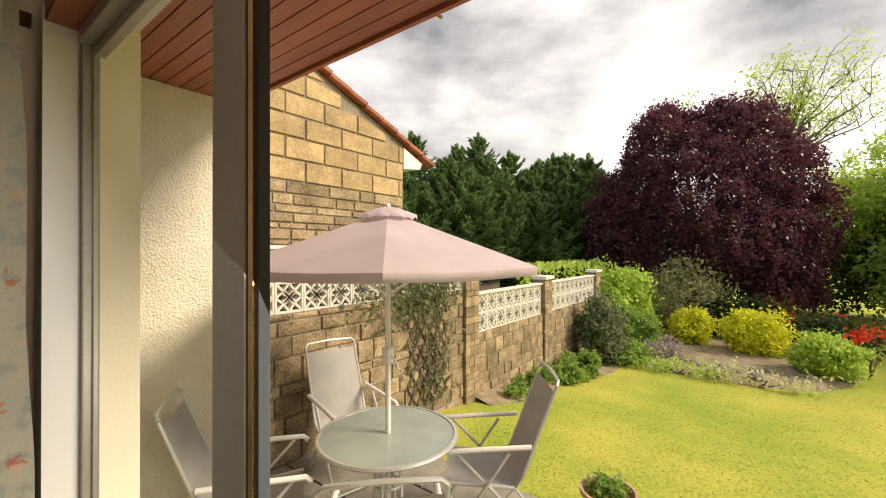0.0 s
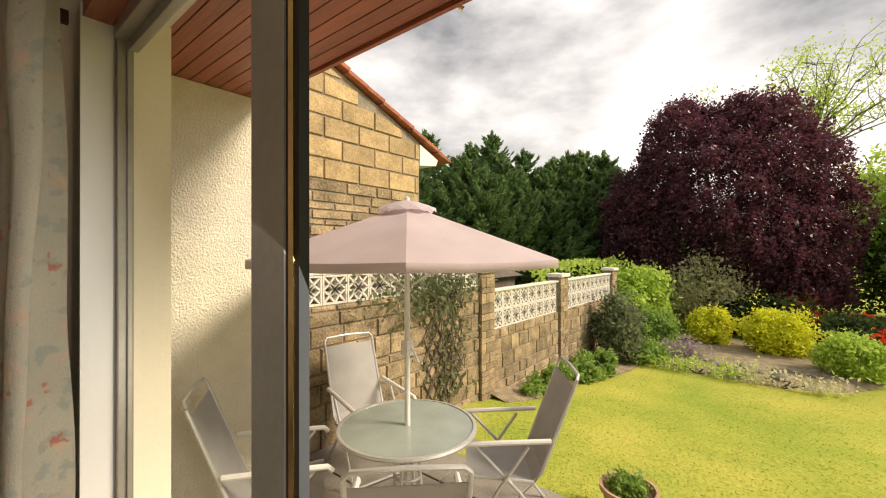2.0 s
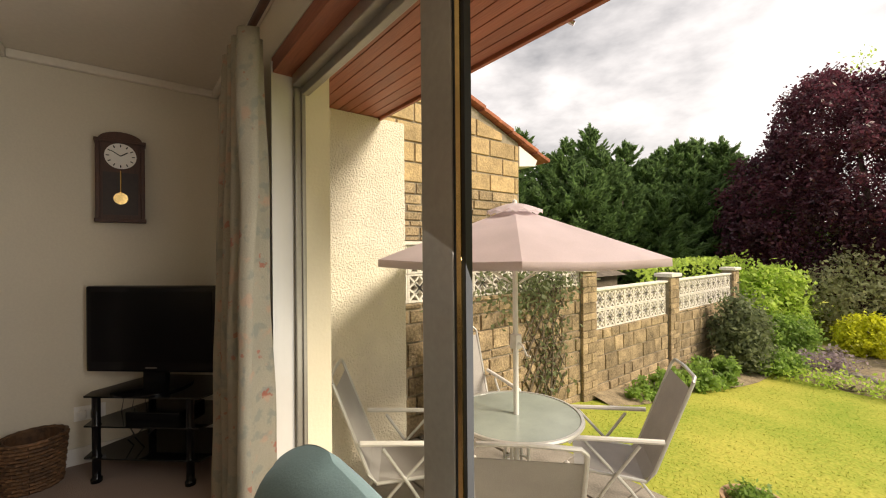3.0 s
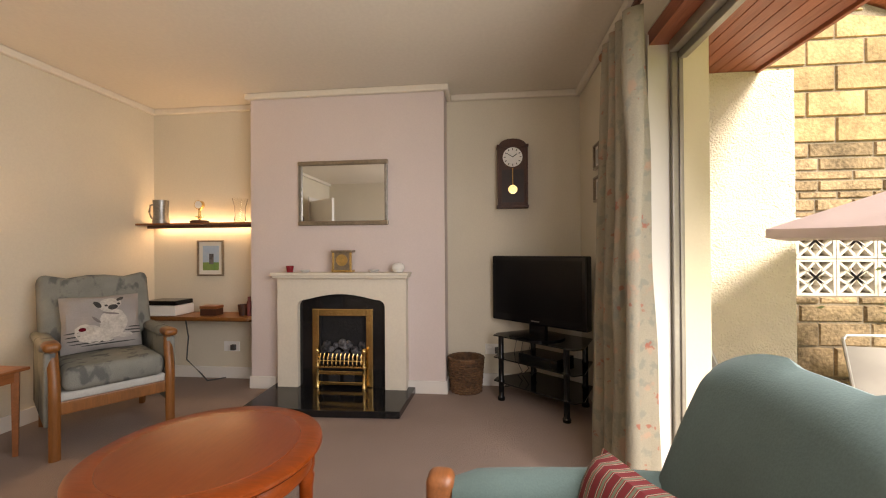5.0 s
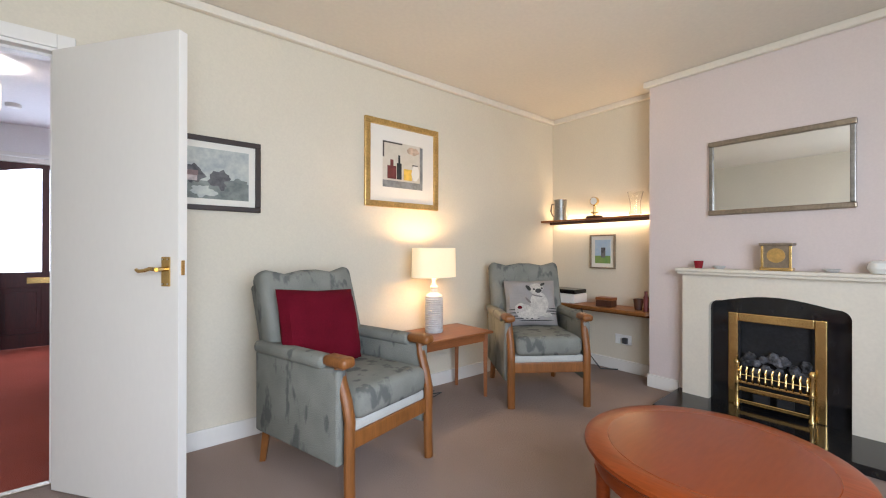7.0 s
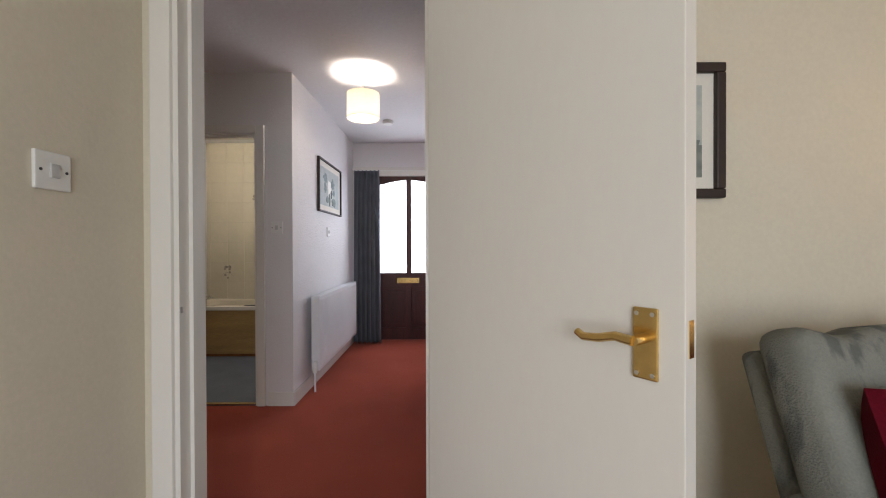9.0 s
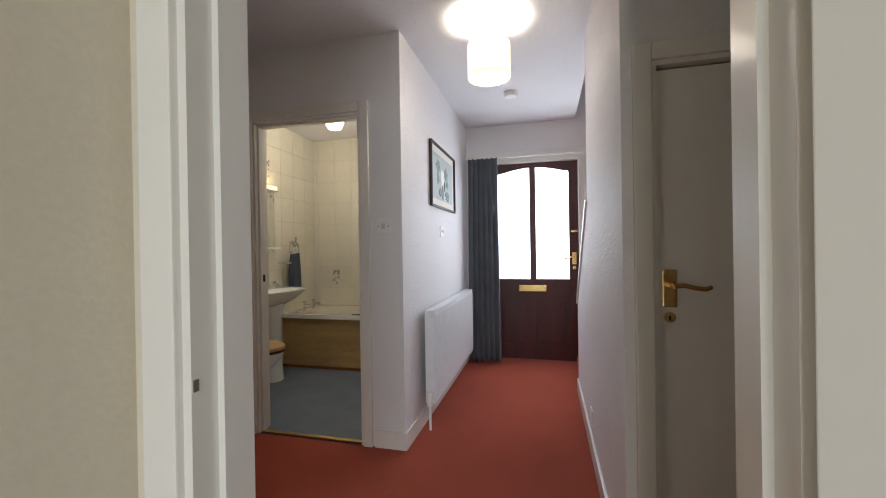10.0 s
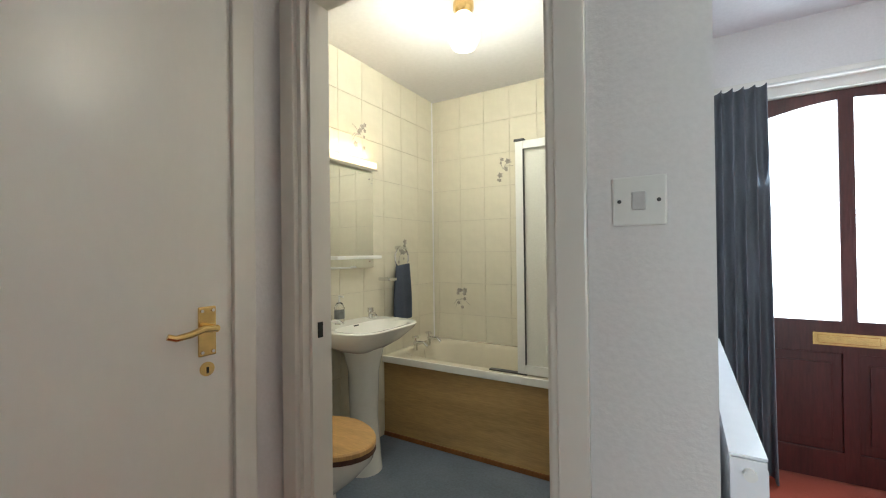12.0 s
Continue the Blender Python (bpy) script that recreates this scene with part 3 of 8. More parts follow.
part("sliding_sash", boxes((-0.345, -0.22, YF - 0.018, YF + 0.006, WZ0 + 0.05, WZ1 - 0.05), bev=0.004), ALU, win, "bronze-grey sliding sash stile")
part("edge_strip", boxes((-0.22, -0.206, YF - 0.014, YF + 0.006, WZ0 + 0.05, WZ1 - 0.05)), DARK, win, "black rubber seal")
part("brass_edge", boxes((-0.206, -0.190, YF - 0.018, YF + 0.006, WZ0 + 0.05, WZ1 - 0.05)), BRASS, win, "gold anodised edge strip")
part("outer_edge", boxes((-0.190, -0.178, YF - 0.014, YF + 0.006, WZ0 + 0.05, WZ1 - 0.05)), DARK, win, "dark edge seal")
part("upper_box", boxes((WX0, WX1, Y_WIN + 0.003, YF - 0.02, WZ1, WZ1 + 0.068)), SOFFIT, win, "red-brown stained timber over the window")

# ---- outside ----
def see_light(m, amount, tint):
    """Lets some light through a thin cloth."""
    nt = m.node_tree
    b = nt.nodes["Principled BSDF"]
    tl = nt.nodes.new("ShaderNodeBsdfTranslucent")
    tl.inputs[0].default_value = (*tint, 1)
    ms = nt.nodes.new("ShaderNodeMixShader")
    ms.inputs[0].default_value = amount
    nt.links.new(b.outputs[0], ms.inputs[1])
    nt.links.new(tl.outputs[0], ms.inputs[2])
    nt.links.new(ms.outputs[0], nt.nodes["Material Output"].inputs[0])
    return m


FABRIC_MAUVE = see_light(mat("faded_mauve_canvas", (0.78, 0.69, 0.73), 0.9, vary=0.08, scale=5, grain=160, bump=0.12), 0.45, (0.78, 0.68, 0.70))
SILVER = mat("silver_painted_tube", (0.62, 0.62, 0.60), 0.35, metal=0.5, vary=0.05, scale=5, grain=60, bump=0.02)
MESH_SLING = mat("grey_beige_sling_fabric", (0.40, 0.385, 0.37), 0.85, vary=0.08, scale=6, grain=300, bump=0.2)
TABLE_GLASS = mat("frosted_green_table_glass", (0.34, 0.40, 0.37), 0.12, vary=0.12, scale=4, grain=200, bump=0.06, spec=0.8)
TERRA = mat("terracotta_pot", (0.50, 0.32, 0.20), 0.9, vary=0.15, scale=8, grain=60, bump=0.2)
LATTICE = mat("weathered_trellis_wood", (0.15, 0.12, 0.085), 0.9, vary=0.25, scale=5, grain=50, bump=0.3)
BARK = mat("grey_brown_bark", (0.16, 0.13, 0.10), 0.95, vary=0.3, scale=6, grain=40, bump=0.6)


def foliage(name, c, c2, rough=0.55, island=0.45):
    m = mat(name, c, rough, color2=c2, scale=0.8, grain=9, bump=0, island=island, spec=0.3)
    b = m.node_tree.nodes["Principled BSDF"]
    b.inputs["Transmission Weight"].default_value = 0.0
    return see_light(m, 0.38, tuple(min(1.0, 1.7 * v) for v in c))


COPPER = foliage("copper_beech_leaves", (0.115, 0.036, 0.052), (0.040, 0.020, 0.032), 0.34, 0.6)
CONIFER = foliage("dark_conifer_sprays", (0.145, 0.235, 0.085), (0.045, 0.085, 0.034), 0.6, 0.6)
LEAF_MID = foliage("mid_green_leaves", (0.24, 0.36, 0.08), (0.12, 0.20, 0.045))
LEAF_LIGHT = foliage("fresh_light_green_leaves", (0.42, 0.54, 0.11), (0.26, 0.38, 0.06))
LEAF_DARK = foliage("dark_green_leaves", (0.055, 0.09, 0.025), (0.025, 0.045, 0.014))
LEAF_YELLOW = foliage("yellow_green_shrub_leaves", (0.62, 0.60, 0.05), (0.42, 0.48, 0.04))
LEAF_GREY = foliage("grey_green_shrub_leaves", (0.19, 0.22, 0.12), (0.10, 0.13, 0.06))
LEAF_PALE = foliage("pale_cream_green_leaves", (0.56, 0.54, 0.34), (0.30, 0.34, 0.16))
LEAF_RUST = foliage("rust_brown_leaves", (0.26, 0.10, 0.035), (0.13, 0.05, 0.02))
FLOWER_RED = foliage("orange_red_flowers", (0.72, 0.06, 0.02), (0.50, 0.05, 0.03), 0.6, 0.2)
FLOWER_VIOLET = foliage("violet_white_flowers", (0.34, 0.28, 0.30), (0.20, 0.16, 0.19), 0.6, 0.3)
rng = np.random.default_rng(7)


def ground_z(x, y):
    """Level patio, then a lawn falling away from the house."""
    if y < 3.3:
        z = -0.62
    elif y < 8.5:
        z = -0.62 - 0.62 * ((y - 3.3) / 5.2) ** 0.8
    else:
        z = -1.24 - 0.012 * (y - 8.5)
    return z


def leaf_mesh(name, pts, size, material, aspect=0.55, along=None):
    """Many small pointed leaves, one quad each, at the given points; along gives their directions."""
    n = len(pts)
    d = rng.normal(size=(n, 3))
    if along is not None:
        d = along + 0.35 * d
    d /= np.linalg.norm(d, axis=1)[:, None]
    e = np.cross(d, rng.normal(size=(n, 3)))
    e /= np.linalg.norm(e, axis=1)[:, None]
    s = size * rng.uniform(0.6, 1.35, n)[:, None]
    v = np.stack([pts - d * s, pts + e * s * aspect, pts + d * s, pts - e * s * aspect], 1).reshape(-1, 3)
    me = bpy.data.meshes.new(name)
    me.vertices.add(4 * n)
    me.vertices.foreach_set("co", v.ravel())
    me.loops.add(4 * n)
    me.loops.foreach_set("vertex_index", np.arange(4 * n))
    me.polygons.add(n)
    me.polygons.foreach_set("loop_start", np.arange(0, 4 * n, 4))
    me.polygons.foreach_set("loop_total", np.full(n, 4))
    me.update(calc_edges=True)
    me.validate()
    me.materials.append(material)
    return me


def clumps(center, radii, count, per, spread, shell=0.75, low=-1.0):
    """Points in clumps set over an uneven ellipsoid."""
    out = []
    c, r = np.array(center), np.array(radii)
    while len(out) < count:
        d = rng.normal(size=3)
        d /= np.linalg.norm(d)
        if d[2] < low:
            continue
        k = rng.uniform(shell, 1.0) * (1 + 0.09 * math.sin(3 * d[0] * 2 + 5 * d[2]) + rng.normal() * 0.03)
        p = c + d * r * k
        out.append(p + rng.normal(size=(per, 3)) * spread * rng.uniform(0.7, 1.3))
    return np.concatenate(out)


def limb(bm, a, b, r0, r1, wob=0.06, n=5):
    a, b = Vector(a), Vector(b)
    L = (b - a).length
    pts = [a.lerp(b, i / n) + Vector(rng.normal(size=3)) * (wob * L / n if 0 < i < n else 0) for i in range(n + 1)]
    tube(bm, pts, r0, 7, r1)
    return pts


def leafy(name, label, category, pts, size, material, x, y, trunk=None, group="", aspect=0.55, zb=None, along=None):
    z0 = ground_z(x, y) if zb is None else zb
    t = thing(name, label, category, group)
    t.location = (x, y, z0)
    o = np.array((x, y, z0))
    cr_ob = new("crown", leaf_mesh("crown", pts - o, size, material, aspect, along))
    cr_ob.parent = t
    bm = bmesh.new()
    for a, b, r0, r1 in (trunk or [((0, 0, -0.05), (0.05, 0, 0.3), 0.03, 0.015)]):
        limb(bm, a, b, r0, r1)
    part("trunk" if category == "tree" else "stems", bm, BARK, t)
    return t


# ground: one sheet to the horizon, finer near the house
xs = sorted(set([round(-3.2 + 0.4 * i, 2) for i in range(40)] + [-500, -120, -50, -25, -15, -10, -7, -5, 14, 18, 25, 40, 80, 200, 500]))
ys = sorted(set([round(0.9 + 0.4 * i, 2) for i in range(46)] + [-300, -60, -20, -8, 0, 20, 22, 25, 30, 40, 60, 120, 300, 700]))
gm = bmesh.new()
gv = [[gm.verts.new((x, y, ground_z(x, y) - 0.03 + 0.02 * noise.noise(Vector((x * 0.6, y * 0.6, 0))))) for y in ys] for x in xs]
for i in range(len(xs) - 1):
    for j in range(len(ys) - 1):
        if xs[i] >= -3.2 and xs[i + 1] <= 4.5 and ys[j + 1] <= 0.7:
            continue
        gm.faces.new((gv[i][j], gv[i + 1][j], gv[i + 1][j + 1], gv[i][j + 1]))
setting("ground", gm, LAWN, "sunlit mown lawn with dry patches", smooth=True)
setting("ground_house_base", boxes((-3.2, 4.5, -7.2, 0.8, -0.75, -0.121)), MORTAR, "house foundation")

# tufts of grass on the nearer lawn
n = 36000
gx_ = rng.uniform(-2.8, 5.0, n)
gy_ = 3.3 + 7.5 * rng.uniform(0, 1, n) ** 1.4
pz = np.array([ground_z(a, b) - 0.022 + 0.02 * noise.noise(Vector((a * 0.6, b * 0.6, 0))) for a, b in zip(gx_, gy_)])
gp = np.stack([gx_, gy_, pz], 1)
keep = (rng.uniform(0, 1, n) < 0.9)
g_ob = new("grass", leaf_mesh("grass", gp[keep], 0.014, LAWN, 0.2))
tagged(g_ob, "short mown grass blades on the lawn", "grass", kind="stuff")

# patio of paving slabs
patio = setting("pavement_patio", boxes((-2.84, 2.6, 0.9, 3.28, -0.68, -0.625)), MORTAR, "grey-buff slab patio outside the window")
slab = boxes((0.006, 0.594, 0.006, 0.444, -0.63, -0.60), bev=0.006)
slab_me = mesh_of("slab", slab, PAVING)
for i in range(9):
    for j in range(5):
        s_ob = new("slab", slab_me)
        s_ob.location = (-2.84 + 0.6 * i - (0.3 if j % 2 else 0) * (i > 0), 0.98 + 0.46 * j, 0.002 * ((i * 7 + j * 3) % 4) - 0.004)
        s_ob.parent = patio

# wing wall, eaves soffit and gutter
XW = -2.405
wing = bmesh.new()
nx, nz = 46, 110
grid = [[wing.verts.new((XW + 0.007 * noise.noise(Vector((0, j * 0.9, i * 1.1))) + 0.005 * noise.noise(Vector((3, j * 2.1, i * 2.3))), 0.86 + 1.09 * j / nx, -0.66 + 3.0 * i / nz)) for j in range(nx + 1)] for i in range(nz + 1)]
for i in range(nz):
    for j in range(nx):
        wing.faces.new((grid[i][j], grid[i][j + 1], grid[i + 1][j + 1], grid[i + 1][j]))
box(wing, XW - 0.24, XW - 0.012, 0.86, 1.955, -0.66, 2.34)
setting("wall_wing", wing, ROUGHCAST, "cream roughcast wing wall beside the window", smooth=True)
sof = thing("eaves", "red-brown boarded eaves soffit over the window", "eaves", kind="structure")
for i in range(10):
    part("board", boxes((XW - 0.24, 3.2, 0.862 + 0.084 * i, 0.862 + 0.084 * i + 0.078, 2.345, 2.363), bev=0.003), SOFFIT, sof)
part("backing", boxes((XW - 0.24, 3.2, 0.62, 1.70, 2.362, 2.40)), DARK, sof)
part("fascia", boxes((XW - 0.24, 3.2, 1.703, 1.728, 2.325, 2.50), bev=0.003), SOFFIT, sof, "dark stained fascia board")
part("roof_slope", boxes((XW - 0.3, 3.3, -3.0, 1.80, 2.55, 2.60)), ROOF_TILE, sof)
gut = bmesh.new()
tube(gut, [(-0.62, 1.735, 2.335), (-0.60, 1.75, 2.32)], 0.012, 8)
part("clip", gut, CHROME, sof, "small metal clip under the fascia")

# neighbouring gable of coursed sandstone
XG = -2.94
gab = setting("wall_gable", prism([(-1.0, -0.66), (3.995, -0.66), (3.995, 2.60), (1.2, 3.70), (-1.0, 3.70)], "x", XG - 0.2, XG), MORTAR, "buff sandstone gable of the neighbouring building")


def roof_z(y):
    return 2.665 + (3.995 - y) * 0.395


courses = []
z = 1.28
hs = [0.075, 0.05, 0.10, 0.06, 0.09, 0.075, 0.105, 0.12] + [0.207] * 10
for ci, hgt in enumerate(hs):
    low = ci < 8
    y = 0.9 - (ci % 2) * 0.215 - (0.1 if low else 0)
    while y < 3.99:
        w = (0.27 + 0.13 * random.random()) if not low else (0.20 + 0.30 * random.random())
        w = 0.43 if not low else w
        y1 = min(y + w, 3.99)
        ztop = z + hgt
        if y1 - y > 0.05 and ztop < roof_z(y) - 0.05:
            zt1 = min(ztop, roof_z(y1) - 0.10)
            if zt1 > z + 0.02:
                g = 0.006
                pr = 0.012 + 0.008 * random.random()
                bm = bmesh.new()
                a = [(y + g, z + g), (y1 - g, z + g), (y1 - g, zt1 - g), (y + g, ztop - g)]
                lo = [bm.verts.new((XG - 0.005, *q)) for q in a]
                b2 = [(a[0][0] + .007, a[0][1] + .007), (a[1][0] - .007, a[1][1] + .007), (a[2][0] - .007, a[2][1] - .007), (a[3][0] + .007, a[3][1] - .007)]
                hi = [bm.verts.new((XG + pr, *q)) for q in b2]
                bm.faces.new(hi)
                for k in range(4):
                    bm.faces.new((lo[k], lo[(k + 1) % 4], hi[(k + 1) % 4], hi[k]))
                part("stone", bm, STONE if not low else STONE_OLD, gab)
        y = y1
    z += hgt

vg = thing("gable_roof", "terracotta tiled roof edge of the neighbouring gable", "roof", kind="structure")
for i in range(16):
    y = 4.42 - 0.235 * i
    bm = boxes((XG - 0.6, XG + 0.075, -0.135, 0.135, -0.045, 0.0), bev=0.008)
    bmesh.ops.transform(bm, matrix=pose(0, y, roof_z(y) + 0.005 + 0.008 * (i % 2), -21.5 + 3, 0, 0), verts=bm.verts)
    part("verge_tile", bm, ROOF_TILE, vg)
part("soffit_box", prism([(3.995, 2.31), (4.30, 2.35), (4.34, 2.43), (3.995, 2.57)], "x", XG - 0.5, XG + 0.02), WHITE_BOARD, vg, "white painted box end of the eaves")
part("roof_plane", prism([(4.40, 2.40), (4.40, 2.44), (-1.0, 4.57), (-1.0, 4.53)], "x", XG - 4.0, XG - 0.3), ROOF_TILE, vg)

# boundary wall in two heights, with piers and screen blocks
XB = -2.86


def stone_face(parent, y0, y1, z0, z1, seed, material=STONE_OLD):
    """Uneven coursed blocks on the wall's garden face."""
    r = random.Random(seed)
    z = z0
    while z < z1 - 0.03:
        hgt = min(r.choice((0.10, 0.14, 0.19, 0.24)), z1 - z)
        y = y0 - r.random() * 0.2
        while y < y1:
            w = r.uniform(0.22, 0.52)
            a, b = max(y, y0), min(y + w, y1)
            if b - a > 0.05:
                g, pr = 0.006, 0.012 + 0.016 * r.random()
                bm = bmesh.new()
                q = [(a + g, z + g), (b - g, z + g), (b - g, z + hgt - g), (a + g, z + hgt - g)]
                lo = [bm.verts.new((XB - 0.004, *v)) for v in q]
                c = 0.010
                q2 = [(q[0][0] + c, q[0][1] + c), (q[1][0] - c, q[1][1] + c), (q[2][0] - c, q[2][1] - c), (q[3][0] + c, q[3][1] - c)]
                hi = [bm.verts.new((XB + pr + r.uniform(-.004, .004), *v)) for v in q2]
                mid = bm.verts.new((XB + pr + 0.006, sum(v[0] for v in q2) / 4, sum(v[1] for v in q2) / 4))
                for k in range(4):
                    bm.faces.new((hi[k], hi[(k + 1) % 4], mid))
                    bm.faces.new((lo[k], lo[(k + 1) % 4], hi[(k + 1) % 4], hi[k]))
                part("stone", bm, material, parent)
            y += w
        z += hgt


def screen_block_mesh():
    """Pierced concrete block, 0.29 square: a frame, two diagonals and a petal ring."""
    bm = bmesh.new()
    s, t, d = 0.29, 0.022, 0.085
    box(bm, -d, 0, 0.003, s - 0.003, 0.003, t)
    box(bm, -d, 0, 0.003, s - 0.003, s - t, s - 0.003)
    box(bm, -d, 0, 0.003, t, t, s - t)
    box(bm, -d, 0, s - t, s - 0.003, t, s - t)
    c = s / 2

    def bar(a, b, w):
        a, b = Vector(a), Vector(b)
        u = (b - a).normalized()
        v = Vector((-u.y, u.x)) * w
        lo = []
        for x in (-d + 0.006, -0.006):
            lo.append([bm.verts.new((x, *(p + q))) for p, q in ((a, v), (a, -v), (b, -v), (b, v))])
        bm.faces.new(lo[0])
        bm.faces.new(lo[1][::-1])
        for k in range(4):
            bm.faces.new((lo[0][k], lo[1][k], lo[1][(k + 1) % 4], lo[0][(k + 1) % 4]))
    for k in range(4):
        a = math.radians(45 + 90 * k)
        bar((c, c), (c + 0.185 * math.cos(a), c + 0.185 * math.sin(a)), 0.010)
    for k in range(4):
        a0 = math.radians(90 * k)
        for sgn in (-1, 1):
            m0 = Vector((c + 0.13 * math.cos(a0), c + 0.13 * math.sin(a0)))
            side = Vector((-math.sin(a0), math.cos(a0))) * sgn
            m1 = Vector((c, c)) + (m0 - Vector((c, c))) * 0.52 + side * 0.048
            bar(m0 * 1.0, m1, 0.009)
            bar(m1, (c, c), 0.009)
    return mesh_of("screen_block", bm, SCREEN)


blk = screen_block_mesh()


def boundary(name, y0, y1, z0, z1, zb, n, seed):
    w = setting(name, boxes((XB - 0.12, XB, y0, y1, zb, z1)), MORTAR, "weathered sandstone boundary wall topped by pierced screen blocks")
    for i in range(n):
        for r in range(2):
            o = new("screen_block", blk)
            o.location = (XB + 0.004, y0 + (y1 - y0 - n * 0.29) / 2 + i * 0.29, z1 + r * 0.29)
            o.parent = w
    stone_face(w, y0, y1, zb, z1, seed)
    part("coping", boxes((XB - 0.11, XB + 0.03, y0, y1, z1 + 0.58, z1 + 0.615), bev=0.008), SCREEN, w, "concrete coping strip")
    return w


boundary("wall_boundary_1", 1.97, 5.17, -0.66, 0.735, -0.95, 11, 3)
boundary("wall_boundary_2", 5.50, 7.95, -1.3, 0.045, -1.25, 8, 5)
boundary("wall_boundary_3", 8.33, 11.3, -1.3, 0.045, -1.30, 10, 9)


def pier(name, y0, y1, zb, zt, seed):
    p = setting(name, boxes((XB - 0.18, XB + 0.05, y0, y1, zb, zt)), MORTAR, "squared sandstone pier with a flat cap")
    r = random.Random(seed)
    z = zb
    i = 0
    while z < zt - 0.02:
        hgt = min(r.choice((0.08, 0.10, 0.15)), zt - z)
        cut = y0 + (y1 - y0) * (0.35 if i % 2 else 0.62)
        for a, b in ((y0 - 0.012, cut), (cut, y1 + 0.012)):
            part("stone", boxes((XB + 0.03, XB + 0.066 + 0.008 * r.random(), a + 0.004, b - 0.004, z + 0.004, z + hgt - 0.004), bev=0.005), STONE_OLD, p)
        z += hgt
        i += 1
    part("cap", boxes((XB - 0.22, XB + 0.11, y0 - 0.05, y1 + 0.05, zt, zt + 0.07), bev=0.015), SCREEN, p, "weathered flat stone cap")
    return p


pier("wall_pier_1", 5.17, 5.50, -1.1, 0.93, 1)
pier("wall_pier_2", 7.97, 8.31, -1.3, 0.72, 2)
pier("wall_pier_3", 11.3, 11.65, -1.35, 0.72, 3)

# trellis with a climber
tr = thing("trellis", "weathered diamond trellis fixed to the stone wall", "trellis")
for i in range(-8, 10):
    for sg in (-1, 1):
        ya, za, yb, zb_ = 3.95, 0.13 * i * 2 - 0.1, 4.75, 0.13 * i * 2 - 0.1 + sg * 1.25
        pts = []
        for k in range(21):
            u = k / 20
            yy, zz = ya + (yb - ya) * u, za + (zb_ - za) * u
            if -0.70 < zz < 0.95:
                pts.append((yy, zz))
        if len(pts) > 2:
            bm = bmesh.new()
            tube(bm, [(XB + 0.045 + 0.008 * sg, *pts[0]), (XB + 0.045 + 0.008 * sg, *pts[-1])], 0.012, 4)
            part("lath", bm, LATTICE, tr)
p = np.concatenate([np.stack([rng.normal(XB + 0.10, 0.05, 380), rng.normal(4.35, 0.22, 380), rng.uniform(-0.6, 0.9, 380)], 1),
                    np.stack([rng.normal(XB + 0.12, 0.07, 800), rng.normal(4.0, 0.45, 800), rng.normal(0.78, 0.18, 800)], 1)])
p[:, 0] = np.maximum(p[:, 0], XB + 0.03)
leafy("climber", "sparse green climber growing over the trellis", "plant", p, 0.035, LEAF_GREY, XB + 0.1, 4.35,
      trunk=[((0, 0, 0), (0.02, 0.1, 1.6), 0.012, 0.006), ((0, 0, 0), (0.02, -0.25, 1.65), 0.010, 0.005)])

# parasol
PX, PY, PG = -1.385, 2.195, -0.59
par = thing("parasol", "faded mauve canvas parasol standing in the patio table", "parasol", m=pose(PX, PY, PG))
bm = bmesh.new()
tube(bm, [(0, 0, 0.0), (0, 0, 2.16)], 0.019, 12)
part("pole", bm, WHITE_BOARD, par, "white metal pole", smooth=True)
NR, RR = 6, 0.90
ctop, crim = 2.145, 1.80
bm = bmesh.new()
rows_ = []
for k in range(7):
    u = 0.10 + 0.90 * k / 6
    ring = []
    for i in range(NR * 6):
        a = math.tau * i / (NR * 6) + radians(14)
        f = (i % 6) / 6
        sag = 1 - 0.075 * math.sin(math.pi * f) ** 0.8
        rr = RR * u * (math.cos(math.pi / NR) / math.cos(math.pi * (f - 0.5) * 2 / NR)) * 1.06
        zz = ctop + (crim - ctop) * (u ** 1.0) - 0.012 * math.sin(math.pi * f) * u
        ring.append(bm.verts.new((rr * math.cos(a), rr * math.sin(a), zz)))
    rows_.append(ring)
lip = [bm.verts.new((v.co.x * 1.002, v.co.y * 1.002, v.co.z - 0.045)) for v in rows_[-1]]
rows_.append(lip)
for a, b in zip(rows_, rows_[1:]):
    for i in range(NR * 6):
        j = (i + 1) % (NR * 6)
        bm.faces.new((a[i], a[j], b[j], b[i]))
canopy = part("canopy", bm, FABRIC_MAUVE, par, "faded mauve canvas canopy", smooth=25)
sol = canopy.modifiers.new("thickness", 'SOLIDIFY')
sol.thickness = 0.004
bm = bmesh.new()
vr = []
for k, (u, z) in enumerate(((0.02, 2.172), (0.08, 2.160), (0.15, 2.135), (0.19, 2.108))):
    vr.append([bm.verts.new((u * math.cos(a), u * math.sin(a), z + (0.012 * math.cos(a * 12) if k == 3 else 0))) for a in [math.tau * i / 48 for i in range(48)]])
for a, b in zip(vr, vr[1:]):
    for i in range(48):
        bm.faces.new((a[i], a[(i + 1) % 48], b[(i + 1) % 48], b[i]))
bm.faces.new(vr[0])
part("vent", bm, FABRIC_MAUVE, canopy, smooth=True)
part("finial", lathe([(0, 2.20), (0.016, 2.19), (0.02, 2.17), (0.018, 2.15), (0, 2.15)], 12), WHITE_BOARD, par, smooth=True)
